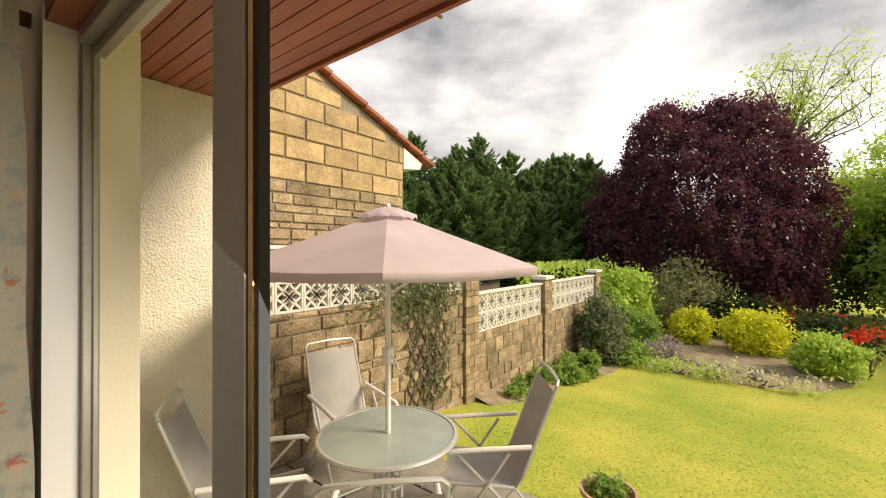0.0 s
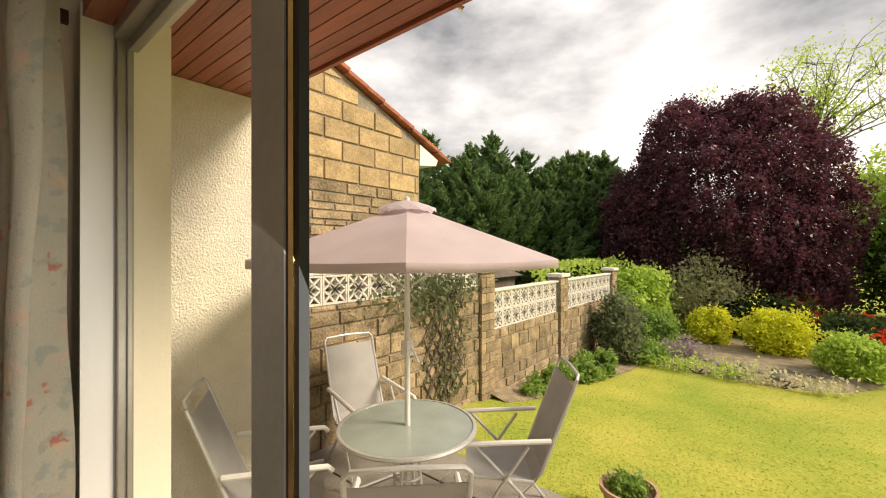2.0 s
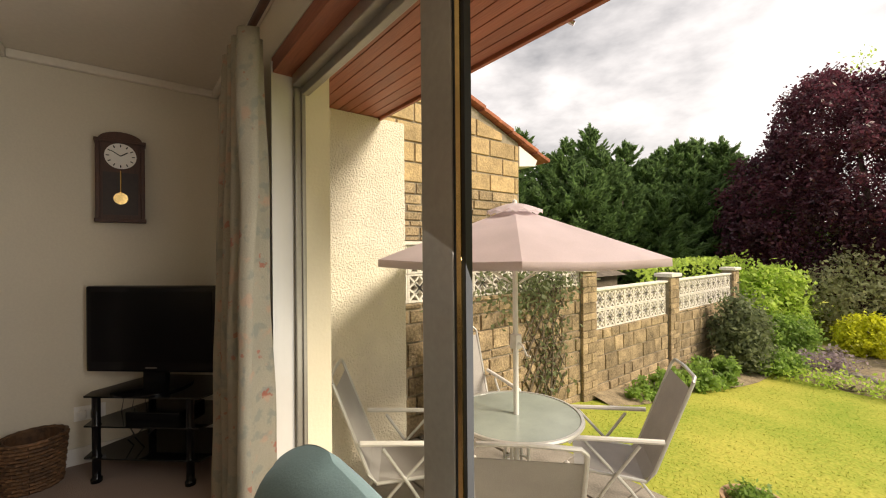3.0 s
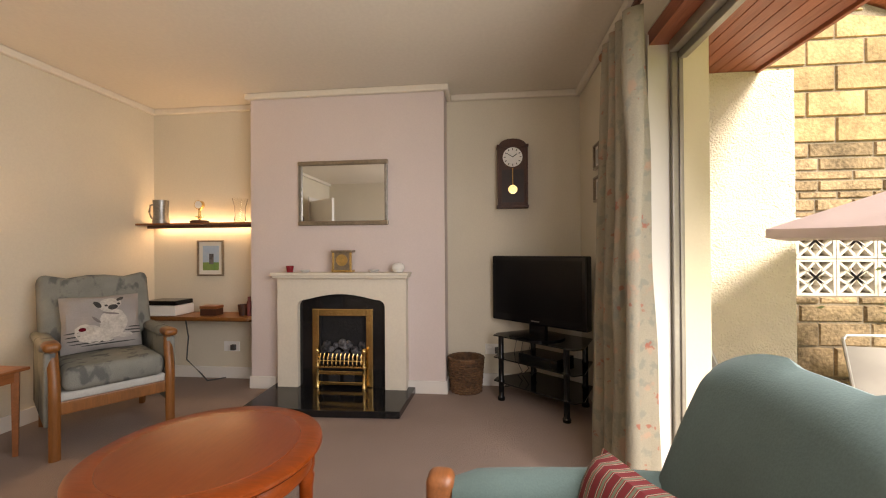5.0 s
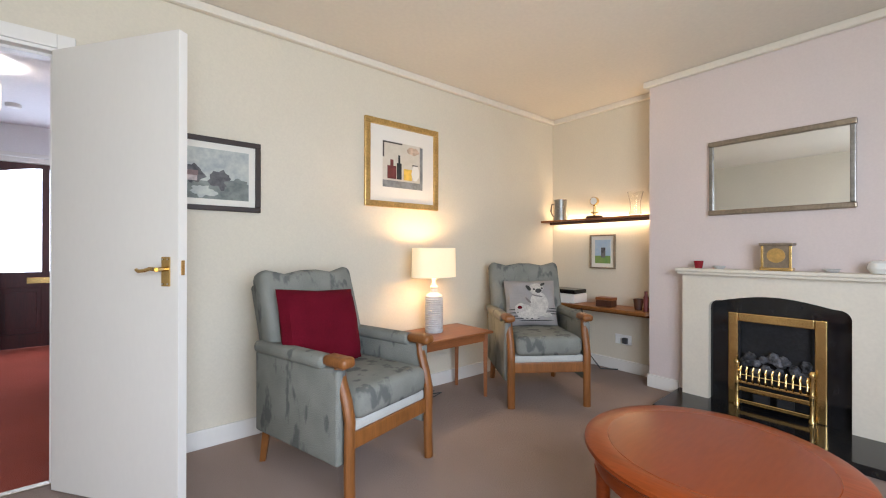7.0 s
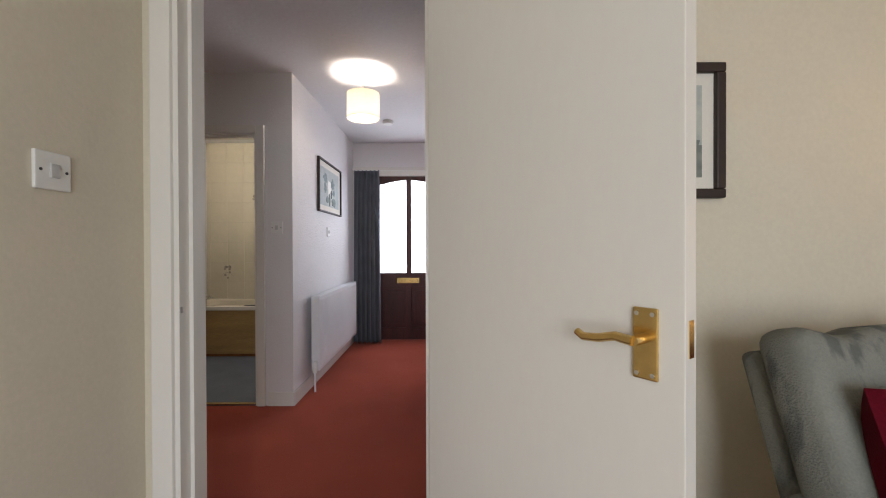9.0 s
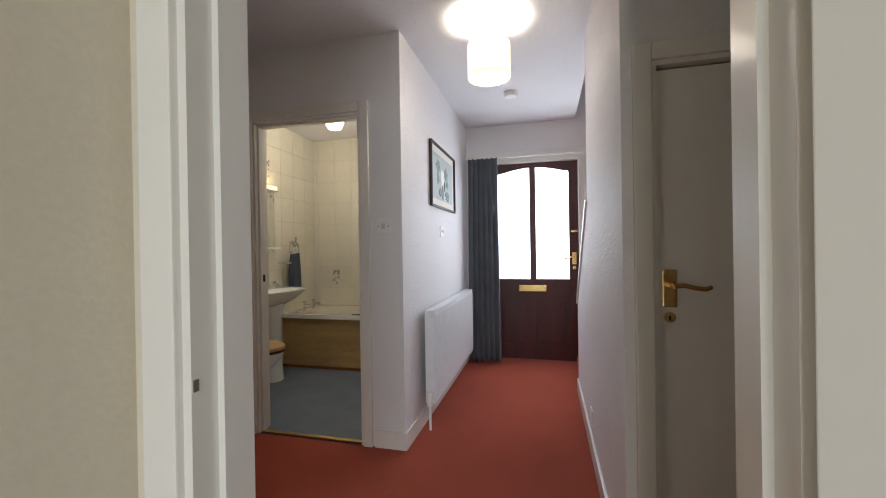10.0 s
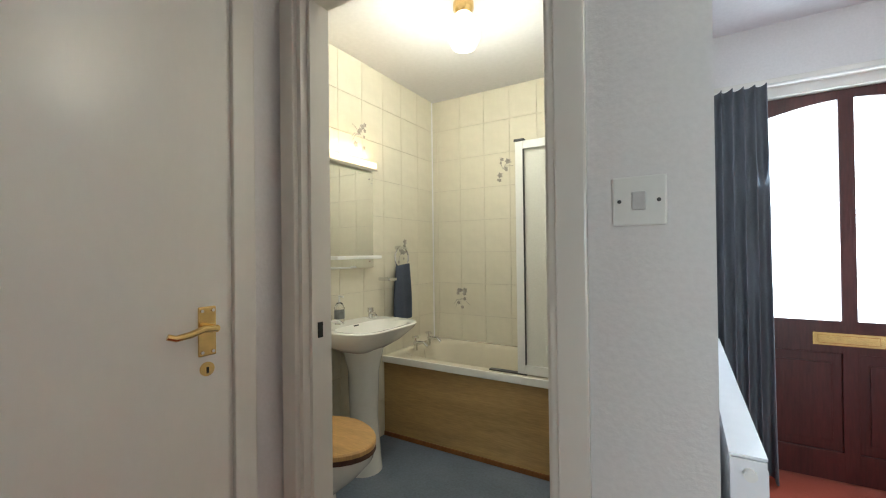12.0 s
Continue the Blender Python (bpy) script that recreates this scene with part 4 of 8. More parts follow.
for i in range(NR):
    a = math.tau * i / NR + radians(14)
    bm = bmesh.new()
    tube(bm, [(0.03 * math.cos(a), 0.03 * math.sin(a), 2.07), (RR * 1.04 * math.cos(a), RR * 1.04 * math.sin(a), crim - 0.012)], 0.006, 6)
    rib = part("rib", bm, WHITE_BOARD, par)
    bm = bmesh.new()
    tube(bm, [(0.03 * math.cos(a), 0.03 * math.sin(a), 1.62), (0.5 * math.cos(a), 0.5 * math.sin(a), 1.885)], 0.005, 6)
    part("strut", bm, WHITE_BOARD, rib)
crank = bmesh.new()
box(crank, -0.03, 0.03, -0.03, 0.03, 1.17, 1.27, bev=0.008)
tube(crank, [(0.03, 0, 1.22), (0.06, 0.0, 1.20), (0.10, 0, 1.14), (0.13, 0, 1.14)], 0.007, 8)
part("crank", crank, WHITE_BOARD, par, "white crank housing and handle")

# patio table
tb = thing("patio_table", "round frosted glass patio table with a silver frame", "table", m=pose(PX, PY, PG))
TR = 0.44
part("tabletop", lathe([(0.022, 0.715), (TR - 0.01, 0.715), (TR - 0.01, 0.721), (0.022, 0.721), (0.022, 0.715)], 64), TABLE_GLASS, tb, "pale green frosted glass top")
part("rim", lathe([(TR - 0.016, 0.702), (TR + 0.004, 0.702), (TR + 0.010, 0.713), (TR + 0.004, 0.726), (TR - 0.014, 0.727), (TR - 0.016, 0.702)], 64), SILVER, tb, "silver metal rim", smooth=True)
for i in range(4):
    a = math.tau * i / 4 + radians(20)
    c_, s_ = math.cos(a), math.sin(a)
    bm = bmesh.new()
    tube(bm, [(0.40 * c_, 0.40 * s_, 0.70), (0.12 * c_, 0.12 * s_, 0.68), (0.08 * c_, 0.08 * s_, 0.55), (0.10 * c_, 0.10 * s_, 0.25), (0.30 * c_, 0.30 * s_, 0.04), (0.38 * c_, 0.38 * s_, 0.005)], 0.0115, 8)
    part("leg", bm, SILVER, tb, smooth=True)
bm = bmesh.new()
tube(bm, arc((0, 0, 0.40), 0.085, 0, 360, 20, "xy"), 0.009, 8)
part("ring", bm, SILVER, tb, smooth=True)


def garden_chair():
    """Folding recliner facing +y, its origin on the ground under the seat."""
    c = thing("garden_chair", "silver framed folding garden chair with a grey sling", "chair", "chairs round the patio table")
    for s in (-1, 1):
        x = 0.235 * s
        bm = bmesh.new()
        tube(bm, [(x, 0.24, 0.42), (x, -0.20, 0.385), (x, -0.25, 0.45), (x, -0.47, 1.03)], 0.0115, 8)
        part("side_rail", bm, SILVER, c, smooth=True)
        bm = bmesh.new()
        tube(bm, [(x * 1.13, 0.24, 0.0), (x * 1.13, 0.02, 0.36), (x * 1.13, -0.16, 0.62)], 0.011, 8)
        part("front_leg", bm, SILVER, c, smooth=True)
        bm = bmesh.new()
        tube(bm, [(x * 1.06, -0.36, 0.0), (x * 1.06, -0.10, 0.33), (x * 1.06, 0.18, 0.62)], 0.011, 8)
        part("back_leg", bm, SILVER, c, smooth=True)
        bm = bmesh.new()
        tube(bm, [(x * 1.14, 0.27, 0.60), (x * 1.14, 0.24, 0.63), (x * 1.14, 0.0, 0.645), (x * 1.14, -0.30, 0.66)], 0.017, 8)
        part("armrest", bm, WHITE_BOARD, c, "pale flat armrest", smooth=True)
    bm = bmesh.new()
    tube(bm, [(-0.235, -0.47, 1.03), (-0.21, -0.485, 1.06), (0, -0.49, 1.07), (0.21, -0.485, 1.06), (0.235, -0.47, 1.03)], 0.0115, 8)
    part("top_rail", bm, SILVER, c, smooth=True)
    bm = bmesh.new()
    tube(bm, [(-0.265, 0.2, 0.02), (0.265, 0.2, 0.02)], 0.010, 8)
    part("foot_bar", bm, SILVER, c)
    bm = bmesh.new()
    prof = [(0.23, 0.418), (0.05, 0.398), (-0.19, 0.388), (-0.25, 0.45), (-0.35, 0.715), (-0.455, 0.985)]
    for dz in (0, 0.004):
        vs = [[bm.verts.new((sx * 0.228, y, z + dz)) for sx in (-1, 1)] for y, z in prof]
        for a, b in zip(vs, vs[1:]):
            bm.faces.new((a[0], a[1], b[1], b[0]))
    part("sling", bm, MESH_SLING, c, "grey woven sling")
    return c


first = garden_chair()


def facing(x, y, tx, ty, z=-0.60, twist=0):
    return pose(x, y, z, 0, 0, math.degrees(math.atan2(-(tx - x), ty - y)) + twist)


first.matrix_world = facing(-1.03, 2.74, PX, PY, twist=-20)
copy_thing(first, facing(-2.18, 2.58, PX, PY, twist=12))
copy_thing(first, facing(-0.92, 1.72, PX, PY))
copy_thing(first, facing(-1.87, 1.62, PX, PY, twist=8))

# pot with a low plant
pz0 = ground_z(-0.36, 3.42) - 0.03
pot = solid("plant_pot", lathe([(0, 0), (0.13, 0), (0.185, 0.20), (0.20, 0.20), (0.20, 0.235), (0.178, 0.235), (0.17, 0.17), (0, 0.17)], 28), TERRA, "round pale terracotta pot on the lawn edge", "plant pot", smooth=True, m=pose(-0.36, 3.42, pz0))
leafy("pot_plant", "low leafy green plant in the pot", "plant", clumps((-0.36, 3.42, pz0 + 0.225), (0.13, 0.13, 0.055), 70, 26, 0.026, 0.3), 0.018, LEAF_MID, -0.36, 3.42, zb=pz0 + 0.17,
      trunk=[((0, 0, 0), (0.02, 0, 0.08), 0.01, 0.005)])


# beds, shrubs and trees
bed = bmesh.new()
bedv = []
for r_, h in ((1.0, -0.04), (0.9, 0.05), (0.5, 0.10), (0.0, 0.12)):
    ring = []
    for i in range(40):
        a = math.tau * i / 40
        x = -0.2 + 2.6 * r_ * math.cos(a) * (1 + 0.08 * math.sin(3 * a))
        y = 12.3 + 2.5 * r_ * math.sin(a) * (1 + 0.06 * math.cos(2 * a))
        ring.append(bed.verts.new((x, y, ground_z(x, y) + h + 0.03 * noise.noise(Vector((x * 2, y * 2, 1))))))
    bedv.append(ring)
for a, b in zip(bedv, bedv[1:]):
    for i in range(40):
        bed.faces.new((a[i], a[(i + 1) % 40], b[(i + 1) % 40], b[i]))
setting("ground_flower_bed", bed, SOIL, "bare dry soil of the flower bed", smooth=True)
bed2 = bmesh.new()
for i in range(12):
    y = 5.4 + 0.5 * i
    w = 0.35 + 0.07 * i + 0.1 * math.sin(i)
    for x in (XB, XB + w):
        bed2.verts.new((x, y, ground_z(x, y) + (0.07 if x == XB else -0.02)))
bed2.verts.ensure_lookup_table()
for i in range(11):
    bed2.faces.new((bed2.verts[2 * i], bed2.verts[2 * i + 1], bed2.verts[2 * i + 3], bed2.verts[2 * i + 2]))
setting("ground_wall_bed", bed2, SOIL, "narrow soil border along the wall")


def shrub(name, label, x, y, rx, ry, h, size, material, n=90, per=55, group="", lift=0.5):
    z0 = ground_z(x, y)
    pts = clumps((x, y, z0 + h * lift), (rx, ry, h * (1 - lift)), n, per, 0.13 * max(rx, h * 0.5), 0.55)
    pts = pts[pts[:, 2] > z0 + 0.01]
    return leafy(name, label, "shrub", pts, size, material, x, y, group=group,
                 trunk=[((0, 0, -0.02), (0.1 * rx, 0, h * 0.6), 0.03, 0.012), ((0, 0, -0.02), (-0.3 * rx, 0.1, h * 0.55), 0.02, 0.01), ((0, 0, -0.02), (0.3 * rx, -0.1, h * 0.5), 0.02, 0.01)])


shrub("yellow_shrub", "bright yellow-leaved rounded shrub in the flower bed", -0.85, 13.2, 0.46, 0.45, 0.98, 0.045, LEAF_YELLOW, n=110, group="yellow shrubs")
shrub("yellow_shrub", "large yellow-green rounded shrub in the flower bed", 0.55, 12.75, 0.70, 0.6, 1.08, 0.045, LEAF_YELLOW, n=150, group="yellow shrubs")
shrub("low_shrub", "feathery light green low shrub at the lawn's edge", 1.68, 11.5, 0.62, 0.5, 0.82, 0.042, LEAF_LIGHT, n=110)
shrub("wall_shrub", "upright grey-green shrub against the stone wall", -2.25, 9.9, 0.45, 0.45, 1.5, 0.05, LEAF_GREY, n=110)
shrub("ivy_mound", "bright green ivy mound over the wall's end", -2.75, 13.6, 0.95, 1.3, 2.1, 0.07, LEAF_LIGHT, n=190, per=60)
shrub("twiggy_shrub", "tall pale cream-leaved twiggy shrub", -1.15, 15.4, 1.05, 0.8, 2.6, 0.06, LEAF_PALE, n=120, per=34)
shrub("under_shrub", "mid-green shrub below the ivy mound", -2.0, 12.2, 0.6, 0.7, 0.9, 0.05, LEAF_MID, n=90)
shrub("rust_shrub", "rust-brown leaved shrub under the beech", 0.9, 15.8, 0.7, 0.6, 1.3, 0.05, LEAF_RUST, n=70, per=35)
shrub("dark_shrub", "dark green shrub behind the yellow shrubs", 0.2, 15.4, 1.2, 0.6, 1.1, 0.06, LEAF_DARK, n=90)
shrub("dark_shrub", "dark green shrub beside the red flowers", 2.0, 14.2, 0.9, 0.7, 0.9, 0.06, LEAF_DARK, n=90)
shrub("border_plants", "low green border plants along the wall", -2.3, 8.4, 0.35, 0.9, 0.45, 0.045, LEAF_MID, n=80)
shrub("border_plants", "low green border plants below the stone wall", -2.45, 6.6, 0.25, 1.0, 0.3, 0.04, LEAF_MID, n=60, per=30)
shrub("violet_border", "violet-flowered low plants on the bed's edge", -1.25, 11.2, 0.55, 0.4, 0.40, 0.04, FLOWER_VIOLET, n=50, per=18)
shrub("violet_border", "grey-green low plants on the bed's edge", -1.95, 10.4, 0.6, 0.6, 0.42, 0.045, LEAF_MID, n=80, per=40)
shrub("straw_border", "dry grey-green grassy plants at the lawn's edge", 0.6, 10.0, 0.95, 0.16, 0.20, 0.04, LEAF_PALE, n=46, per=12)
shrub("straw_border", "low light green plants at the lawn's edge", -0.75, 10.05, 0.95, 0.16, 0.15, 0.035, LEAF_LIGHT, n=60, per=16)
shrub("red_flowers", "orange-red flowers at the bed's edge", 1.75, 14.6, 0.7, 0.4, 0.9, 0.05, FLOWER_RED, n=10, per=16, lift=0.75)
shrub("red_flowers", "orange-red poppies on tall stems", 2.35, 12.0, 0.35, 0.3, 0.95, 0.05, FLOWER_RED, n=9, per=16, lift=0.85)

# stones edging the bare soil
def bed_stone(x, y, r, seed):
    bm = bmesh.new()
    bmesh.ops.create_icosphere(bm, subdivisions=2, radius=r)
    for v in bm.verts:
        v.co *= 1 + 0.35 * noise.noise(v.co * (2.2 / r) + Vector((seed * 3.1, 0, 0)))
        v.co.z *= 0.6
    solid("rockery_stone", bm, BED_STONE, "rough weathered rockery stone half sunk in soil", "stone", "rockery stones", smooth=40, m=pose(x, y, ground_z(x, y) + 0.05 + r * 0.15, 0, 0, seed * 47))


BED_STONE = mat("weathered_rockery_stone", (0.24, 0.21, 0.17), 0.95, vary=0.3, scale=9, grain=50, bump=0.5)
rs_ = random.Random(12)
for k in range(22):
    a_ = math.pi * (1.08 + 0.8 * k / 21)
    k_ = rs_.uniform(0.62, 0.9)
    bed_stone(-0.2 + 2.4 * k_ * math.cos(a_), 12.3 + 2.3 * k_ * math.sin(a_), rs_.uniform(0.07, 0.15), k)

# copper beech: a fine-leaved dome with drooping outer twigs
bx, by = -1.2, 18.6
bz = ground_z(bx, by)
pts = np.concatenate([clumps((bx, by, bz + 3.75), (3.9, 3.7, 4.65), 1500, 62, 0.13, 0.84, -0.60),
                      clumps((bx, by, bz + 3.75), (3.5, 3.3, 4.0), 500, 60, 0.22, 0.62, -0.50)])
hang = clumps((bx, by, bz + 3.0), (4.05, 3.8, 3.2), 420, 40, 0.07, 0.95, -0.55)
hang[:, 2] -= np.repeat(rng.uniform(0.0, 0.5, 420), 40) * np.tile(np.linspace(0, 1.6, 40), 420)
pts = np.concatenate([pts, hang[(hang[:, 2] > bz + 0.9) & (hang[:, 2] < bz + 3.9)]])
# the dome narrows towards its top
up_ = np.clip((pts[:, 2] - bz - 3.6) / 4.6, 0, 1)[:, None]
pts[:, :2] = (pts[:, :2] - (bx, by)) * (1 - 0.16 * up_) + (bx, by)
tk = [((0, 0, -0.1), (0.1, 0, 2.2), 0.38, 0.30)]
for i in range(16):
    a = math.tau * i / 16 + 0.3
    e = rng.uniform(0.25, 1.1)
    tk.append(((0.1, 0, 1.6 + 0.08 * i), (3.7 * math.cos(a) * math.cos(e), 3.4 * math.sin(a) * math.cos(e), 3.2 + 3.9 * math.sin(e)), 0.13, 0.02))
leafy("copper_beech", "broad dome-shaped copper beech with dark purple leaves", "tree", pts, 0.060, COPPER, bx, by, trunk=tk, aspect=0.6)


def conifer(x, y, h, r, seed):
    """Layered plumes: each branch is a flat fan of sprays, rising at its tip."""
    z0 = ground_z(x, y)
    local = np.random.default_rng(seed)
    out, way = [], []
    for k in range(150):
        u = local.uniform(0.02, 1) ** 0.8
        L = (r * (1 - u) ** 0.62 * local.uniform(0.65, 1.2) + 0.10)
        a = local.uniform(0, math.tau)
        m_ = 58
        q = local.uniform(0.3, 1.0, m_)
        side = local.uniform(-1, 1, m_) * 0.30 * L * (1.12 - q) * 1.3
        lift = (0.10 + 0.55 * u) * L * q + 0.22 * L * q ** 3 - 0.25 * np.abs(side)
        c_, s_ = math.cos(a), math.sin(a)
        out.append(np.stack([x + c_ * L * q - s_ * side, y + s_ * L * q + c_ * side, z0 + 0.1 + (h - 0.35) * u + lift + local.normal(size=m_) * 0.03], 1))
        sg = np.sign(side)
        way.append(np.stack([c_ - s_ * sg * 0.55, s_ + c_ * sg * 0.55, np.full(m_, 0.25 + 0.6 * u)], 1))
    for k in range(3):
        q = local.uniform(0, 1, 30)
        out.append(np.stack([x + local.normal(size=30) * 0.05, y + local.normal(size=30) * 0.05, z0 + h - 0.5 + 0.6 * q], 1))
        way.append(np.tile((0, 0, 1.0), (30, 1)))
    return leafy("conifer", "tall dark green conifer in the boundary row", "tree", np.concatenate(out), 0.125, CONIFER, x, y,
                 trunk=[((0, 0, -0.1), (0, 0, h * 0.93), 0.16, 0.02)], group="conifer row", aspect=0.27, along=np.concatenate(way))


for i, (x, y, h) in enumerate(((-12.6, 12.4, 7.6), (-11.4, 13.6, 8.3), (-10.3, 14.6, 7.9), (-9.2, 15.6, 8.4), (-8.2, 16.6, 7.8), (-7.2, 17.6, 7.9), (-6.4, 18.8, 7.6), (-5.6, 19.9, 7.8), (-4.9, 21.2, 7.1), (-8.6, 14.2, 6.3), (-6.6, 16.2, 5.9), (-10.6, 12.4, 6.4), (-9.9, 13.6, 6.9), (-7.7, 15.4, 6.5), (-5.9, 17.6, 6.2), (-5.2, 18.6, 6.4), (-12.2, 14.6, 7.2), (-9.6, 16.8, 7.3), (-7.6, 18.8, 7.1))):
    conifer(x, y, h - 0.85 + 0.4 * math.sin(i * 2.3), 2.2, i)
# smaller ones closing the row
for i in range(16):
    f = i / 15
    conifer(-9.4 + 4.9 * f + 0.45 * math.sin(i * 4.1), 14.6 + 6.3 * f - 0.4 * math.cos(i * 2.9), 6.55 + 0.55 * math.sin(i * 5.7 + 1), 2.0, 40 + i)
# clipped hedge behind the wall
hp_ = np.stack([rng.uniform(-4.6, -3.5, 9000), rng.uniform(8.5, 15.0, 9000), rng.uniform(-1.2, 0.98, 9000)], 1)
edge = (np.abs(hp_[:, 2] - 0.98) < 0.22) | (np.abs(hp_[:, 0] + 3.5) < 0.25)
leafy("clipped_hedge", "clipped bright green hedge behind the boundary wall", "hedge", hp_[edge], 0.06, LEAF_LIGHT, -4.0, 11.5, trunk=[((0, 0, -0.05), (0, 0, 1.7), 0.03, 0.01)])
# dark garden behind
for x, y, rx, h, m_ in ((-3.6, 20.5, 1.8, 3.4, LEAF_MID), (-1.5, 24.5, 3.2, 3.8, LEAF_DARK), (2.6, 24.0, 3.2, 4.0, LEAF_DARK), (5.4, 19.0, 2.0, 3.6, LEAF_MID), (7.2, 18.4, 2.3, 5.2, LEAF_MID)):
    shrub("background_shrub", "dense green shrub at the end of the garden", x, y, rx, 1.4, h, 0.10, m_, n=150, per=60, group="background shrubs")


def broadleaf(x, y, h, r, material, n, per, label):
    z0 = ground_z(x, y)
    pts = np.concatenate([clumps((x + dx * r, y + dy * r, z0 + h * hz), (r * k, r * k, h * 0.30), n, per, 0.28, 0.5) for dx, dy, hz, k in ((0, 0, 0.68, 0.9), (-0.5, 0.1, 0.52, 0.7), (0.5, -0.1, 0.55, 0.7), (0.1, 0.3, 0.38, 0.8))])
    tk = [((0, 0, -0.1), (0.1, 0, h * 0.55), 0.22, 0.12)] + [((0.05, 0, h * 0.25 + 0.1 * i), (r * 0.7 * math.cos(i * 1.3), r * 0.7 * math.sin(i * 1.3), h * (0.5 + 0.05 * i)), 0.09, 0.02) for i in range(8)]
    return leafy("broadleaf_tree", label, "tree", pts, 0.10, material, x, y, trunk=tk, group="trees behind the garden")


broadleaf(7.4, 21.5, 8.6, 3.0, LEAF_LIGHT, 90, 70, "fresh light green broadleaf tree behind the lawn")
broadleaf(5.0, 23.5, 7.6, 2.4, LEAF_LIGHT, 80, 60, "light green broadleaf tree beside the copper beech")
broadleaf(10.5, 20.0, 9.5, 3.2, LEAF_MID, 90, 70, "tall mid-green broadleaf tree behind the lawn")
broadleaf(13.5, 16.0, 9.0, 3.2, LEAF_MID, 80, 60, "mid-green broadleaf tree at the lawn's far side")

# sparse tree with bare twigs
tx_, ty_ = 1.7, 27.0
tz_ = ground_z(tx_, ty_)
st_ = thing("sparse_tree", "tall sparse tree with bare twigs and few fresh leaves", "tree", m=pose(tx_, ty_, tz_))
bm = bmesh.new()
limb(bm, (0, 0, -0.1), (0.1, 0, 8.2), 0.25, 0.14)
tips = []
for i in range(26):
    a = rng.uniform(0, math.tau)
    e = rng.uniform(0.35, 1.4)
    L = rng.uniform(2.8, 5.2)
    b0 = Vector((0.1, 0, rng.uniform(7.0, 8.2)))
    b1 = b0 + Vector((math.cos(a) * math.cos(e), 0.6 * math.sin(a) * math.cos(e), math.sin(e))) * L
    q = limb(bm, b0, b1, 0.06, 0.015, 0.12)
    for k in range(9):
        s0 = q[rng.integers(2, 6)]
        s1 = s0 + Vector((rng.normal() * 0.6, rng.normal() * 0.4, abs(rng.normal()) * 0.7 + 0.15))
        limb(bm, s0, s1, 0.018, 0.006, 0.15, 3)
        tips.append(s1)
part("trunk", bm, BARK, st_)
tp = np.array([tuple(t) for t in tips])
sel = tp[rng.integers(0, len(tp), 4200)] + rng.normal(size=(4200, 3)) * 0.26
cr2 = new("crown", leaf_mesh("crown", sel, 0.075, LEAF_LIGHT))
cr2.parent = st_

# shed roof and fence glimpsed over the wall
sh = thing("garden_shed", "small dark garden shed behind the boundary wall", "shed", m=pose(-4.6, 7.2, -1.1))
part("body", boxes((-0.7, 0.7, -0.9, 0.9, 0, 1.85)), LATTICE, sh, "weathered timber walls")
part("roof", prism([(-0.85, 1.82), (0.85, 1.82), (0.0, 2.12)], "y", -1.0, 1.0), BARK, sh, "dark felt roof")

# ---- living room things ----
def upholstery(name, c, c2, c3):
    """Woven grey-green fabric with scattered darker leaf-like smudges."""
    m = mat(name, c, 0.92, color2=c2, scale=7, grain=220, bump=0.35, sheen=0.0, spec=0.1, clouds=0.65)
    nt = m.node_tree
    b = nt.nodes["Principled BSDF"]
    src = b.inputs["Base Color"].links[0].from_socket
    t = nt.nodes.new("ShaderNodeTexCoord")
    mp_ = nt.nodes.new("ShaderNodeMapping")
    mp_.inputs["Scale"].default_value = (14, 14, 6)
    nz_ = nt.nodes.new("ShaderNodeTexNoise")
    nz_.inputs["Scale"].default_value = 1.0
    nz_.inputs["Detail"].default_value = 4
    rp = nt.nodes.new("ShaderNodeValToRGB")
    rp.color_ramp.elements[0].position, rp.color_ramp.elements[1].position = 0.54, 0.62
    rp.color_ramp.elements[1].color = (0.62, 0.62, 0.62, 1)
    mxx = nt.nodes.new("ShaderNodeMix")
    mxx.data_type = 'RGBA'
    mxx.inputs[7].default_value = (*c3, 1)
    nt.links.new(t.outputs["Object"], mp_.inputs[0])
    nt.links.new(mp_.outputs[0], nz_.inputs["Vector"])
    nt.links.new(nz_.outputs["Fac"], rp.inputs[0])
    nt.links.new(rp.outputs[0], mxx.inputs[0])
    nt.links.new(src, mxx.inputs[6])
    nt.links.new(mxx.outputs[2], b.inputs["Base Color"])
    return m


GREY_FAB = upholstery("grey_green_leaf_pattern_fabric", (0.265, 0.268, 0.238), (0.195, 0.20, 0.178), (0.07, 0.075, 0.078))
GREEN_FAB = mat("sage_green_fabric", (0.105, 0.150, 0.136), 0.9, vary=0.07, scale=6, grain=260, bump=0.08, sheen=0.08, spec=0.15)
PIPING = mat("pale_grey_fabric_underside", (0.50, 0.50, 0.47), 0.9, vary=0.06, scale=6, grain=200, bump=0.2)
OAK = mat("honey_oak_wood", (0.235, 0.088, 0.019), 0.42, vary=0.14, scale=3, grain=28, bump=0.06, stretch=(5, 5, 0.7))
TEAK = mat("reddish_teak_wood", (0.27, 0.095, 0.030), 0.35, vary=0.15, scale=3, grain=26, bump=0.04, stretch=(0.7, 6, 6))
CHERRY = mat("glossy_cherry_wood", (0.25, 0.047, 0.006), 0.3, spec=0.25, vary=0.13, scale=2.2, grain=22, bump=0.03, stretch=(6, 0.7, 6), coat=0.08)
CHERRY_DARK = mat("figured_cherry_veneer", (0.215, 0.040, 0.006), 0.26, spec=0.3, vary=0.06, scale=1.6, grain=18, bump=0.0, stretch=(0.8, 5, 5), coat=0.1)
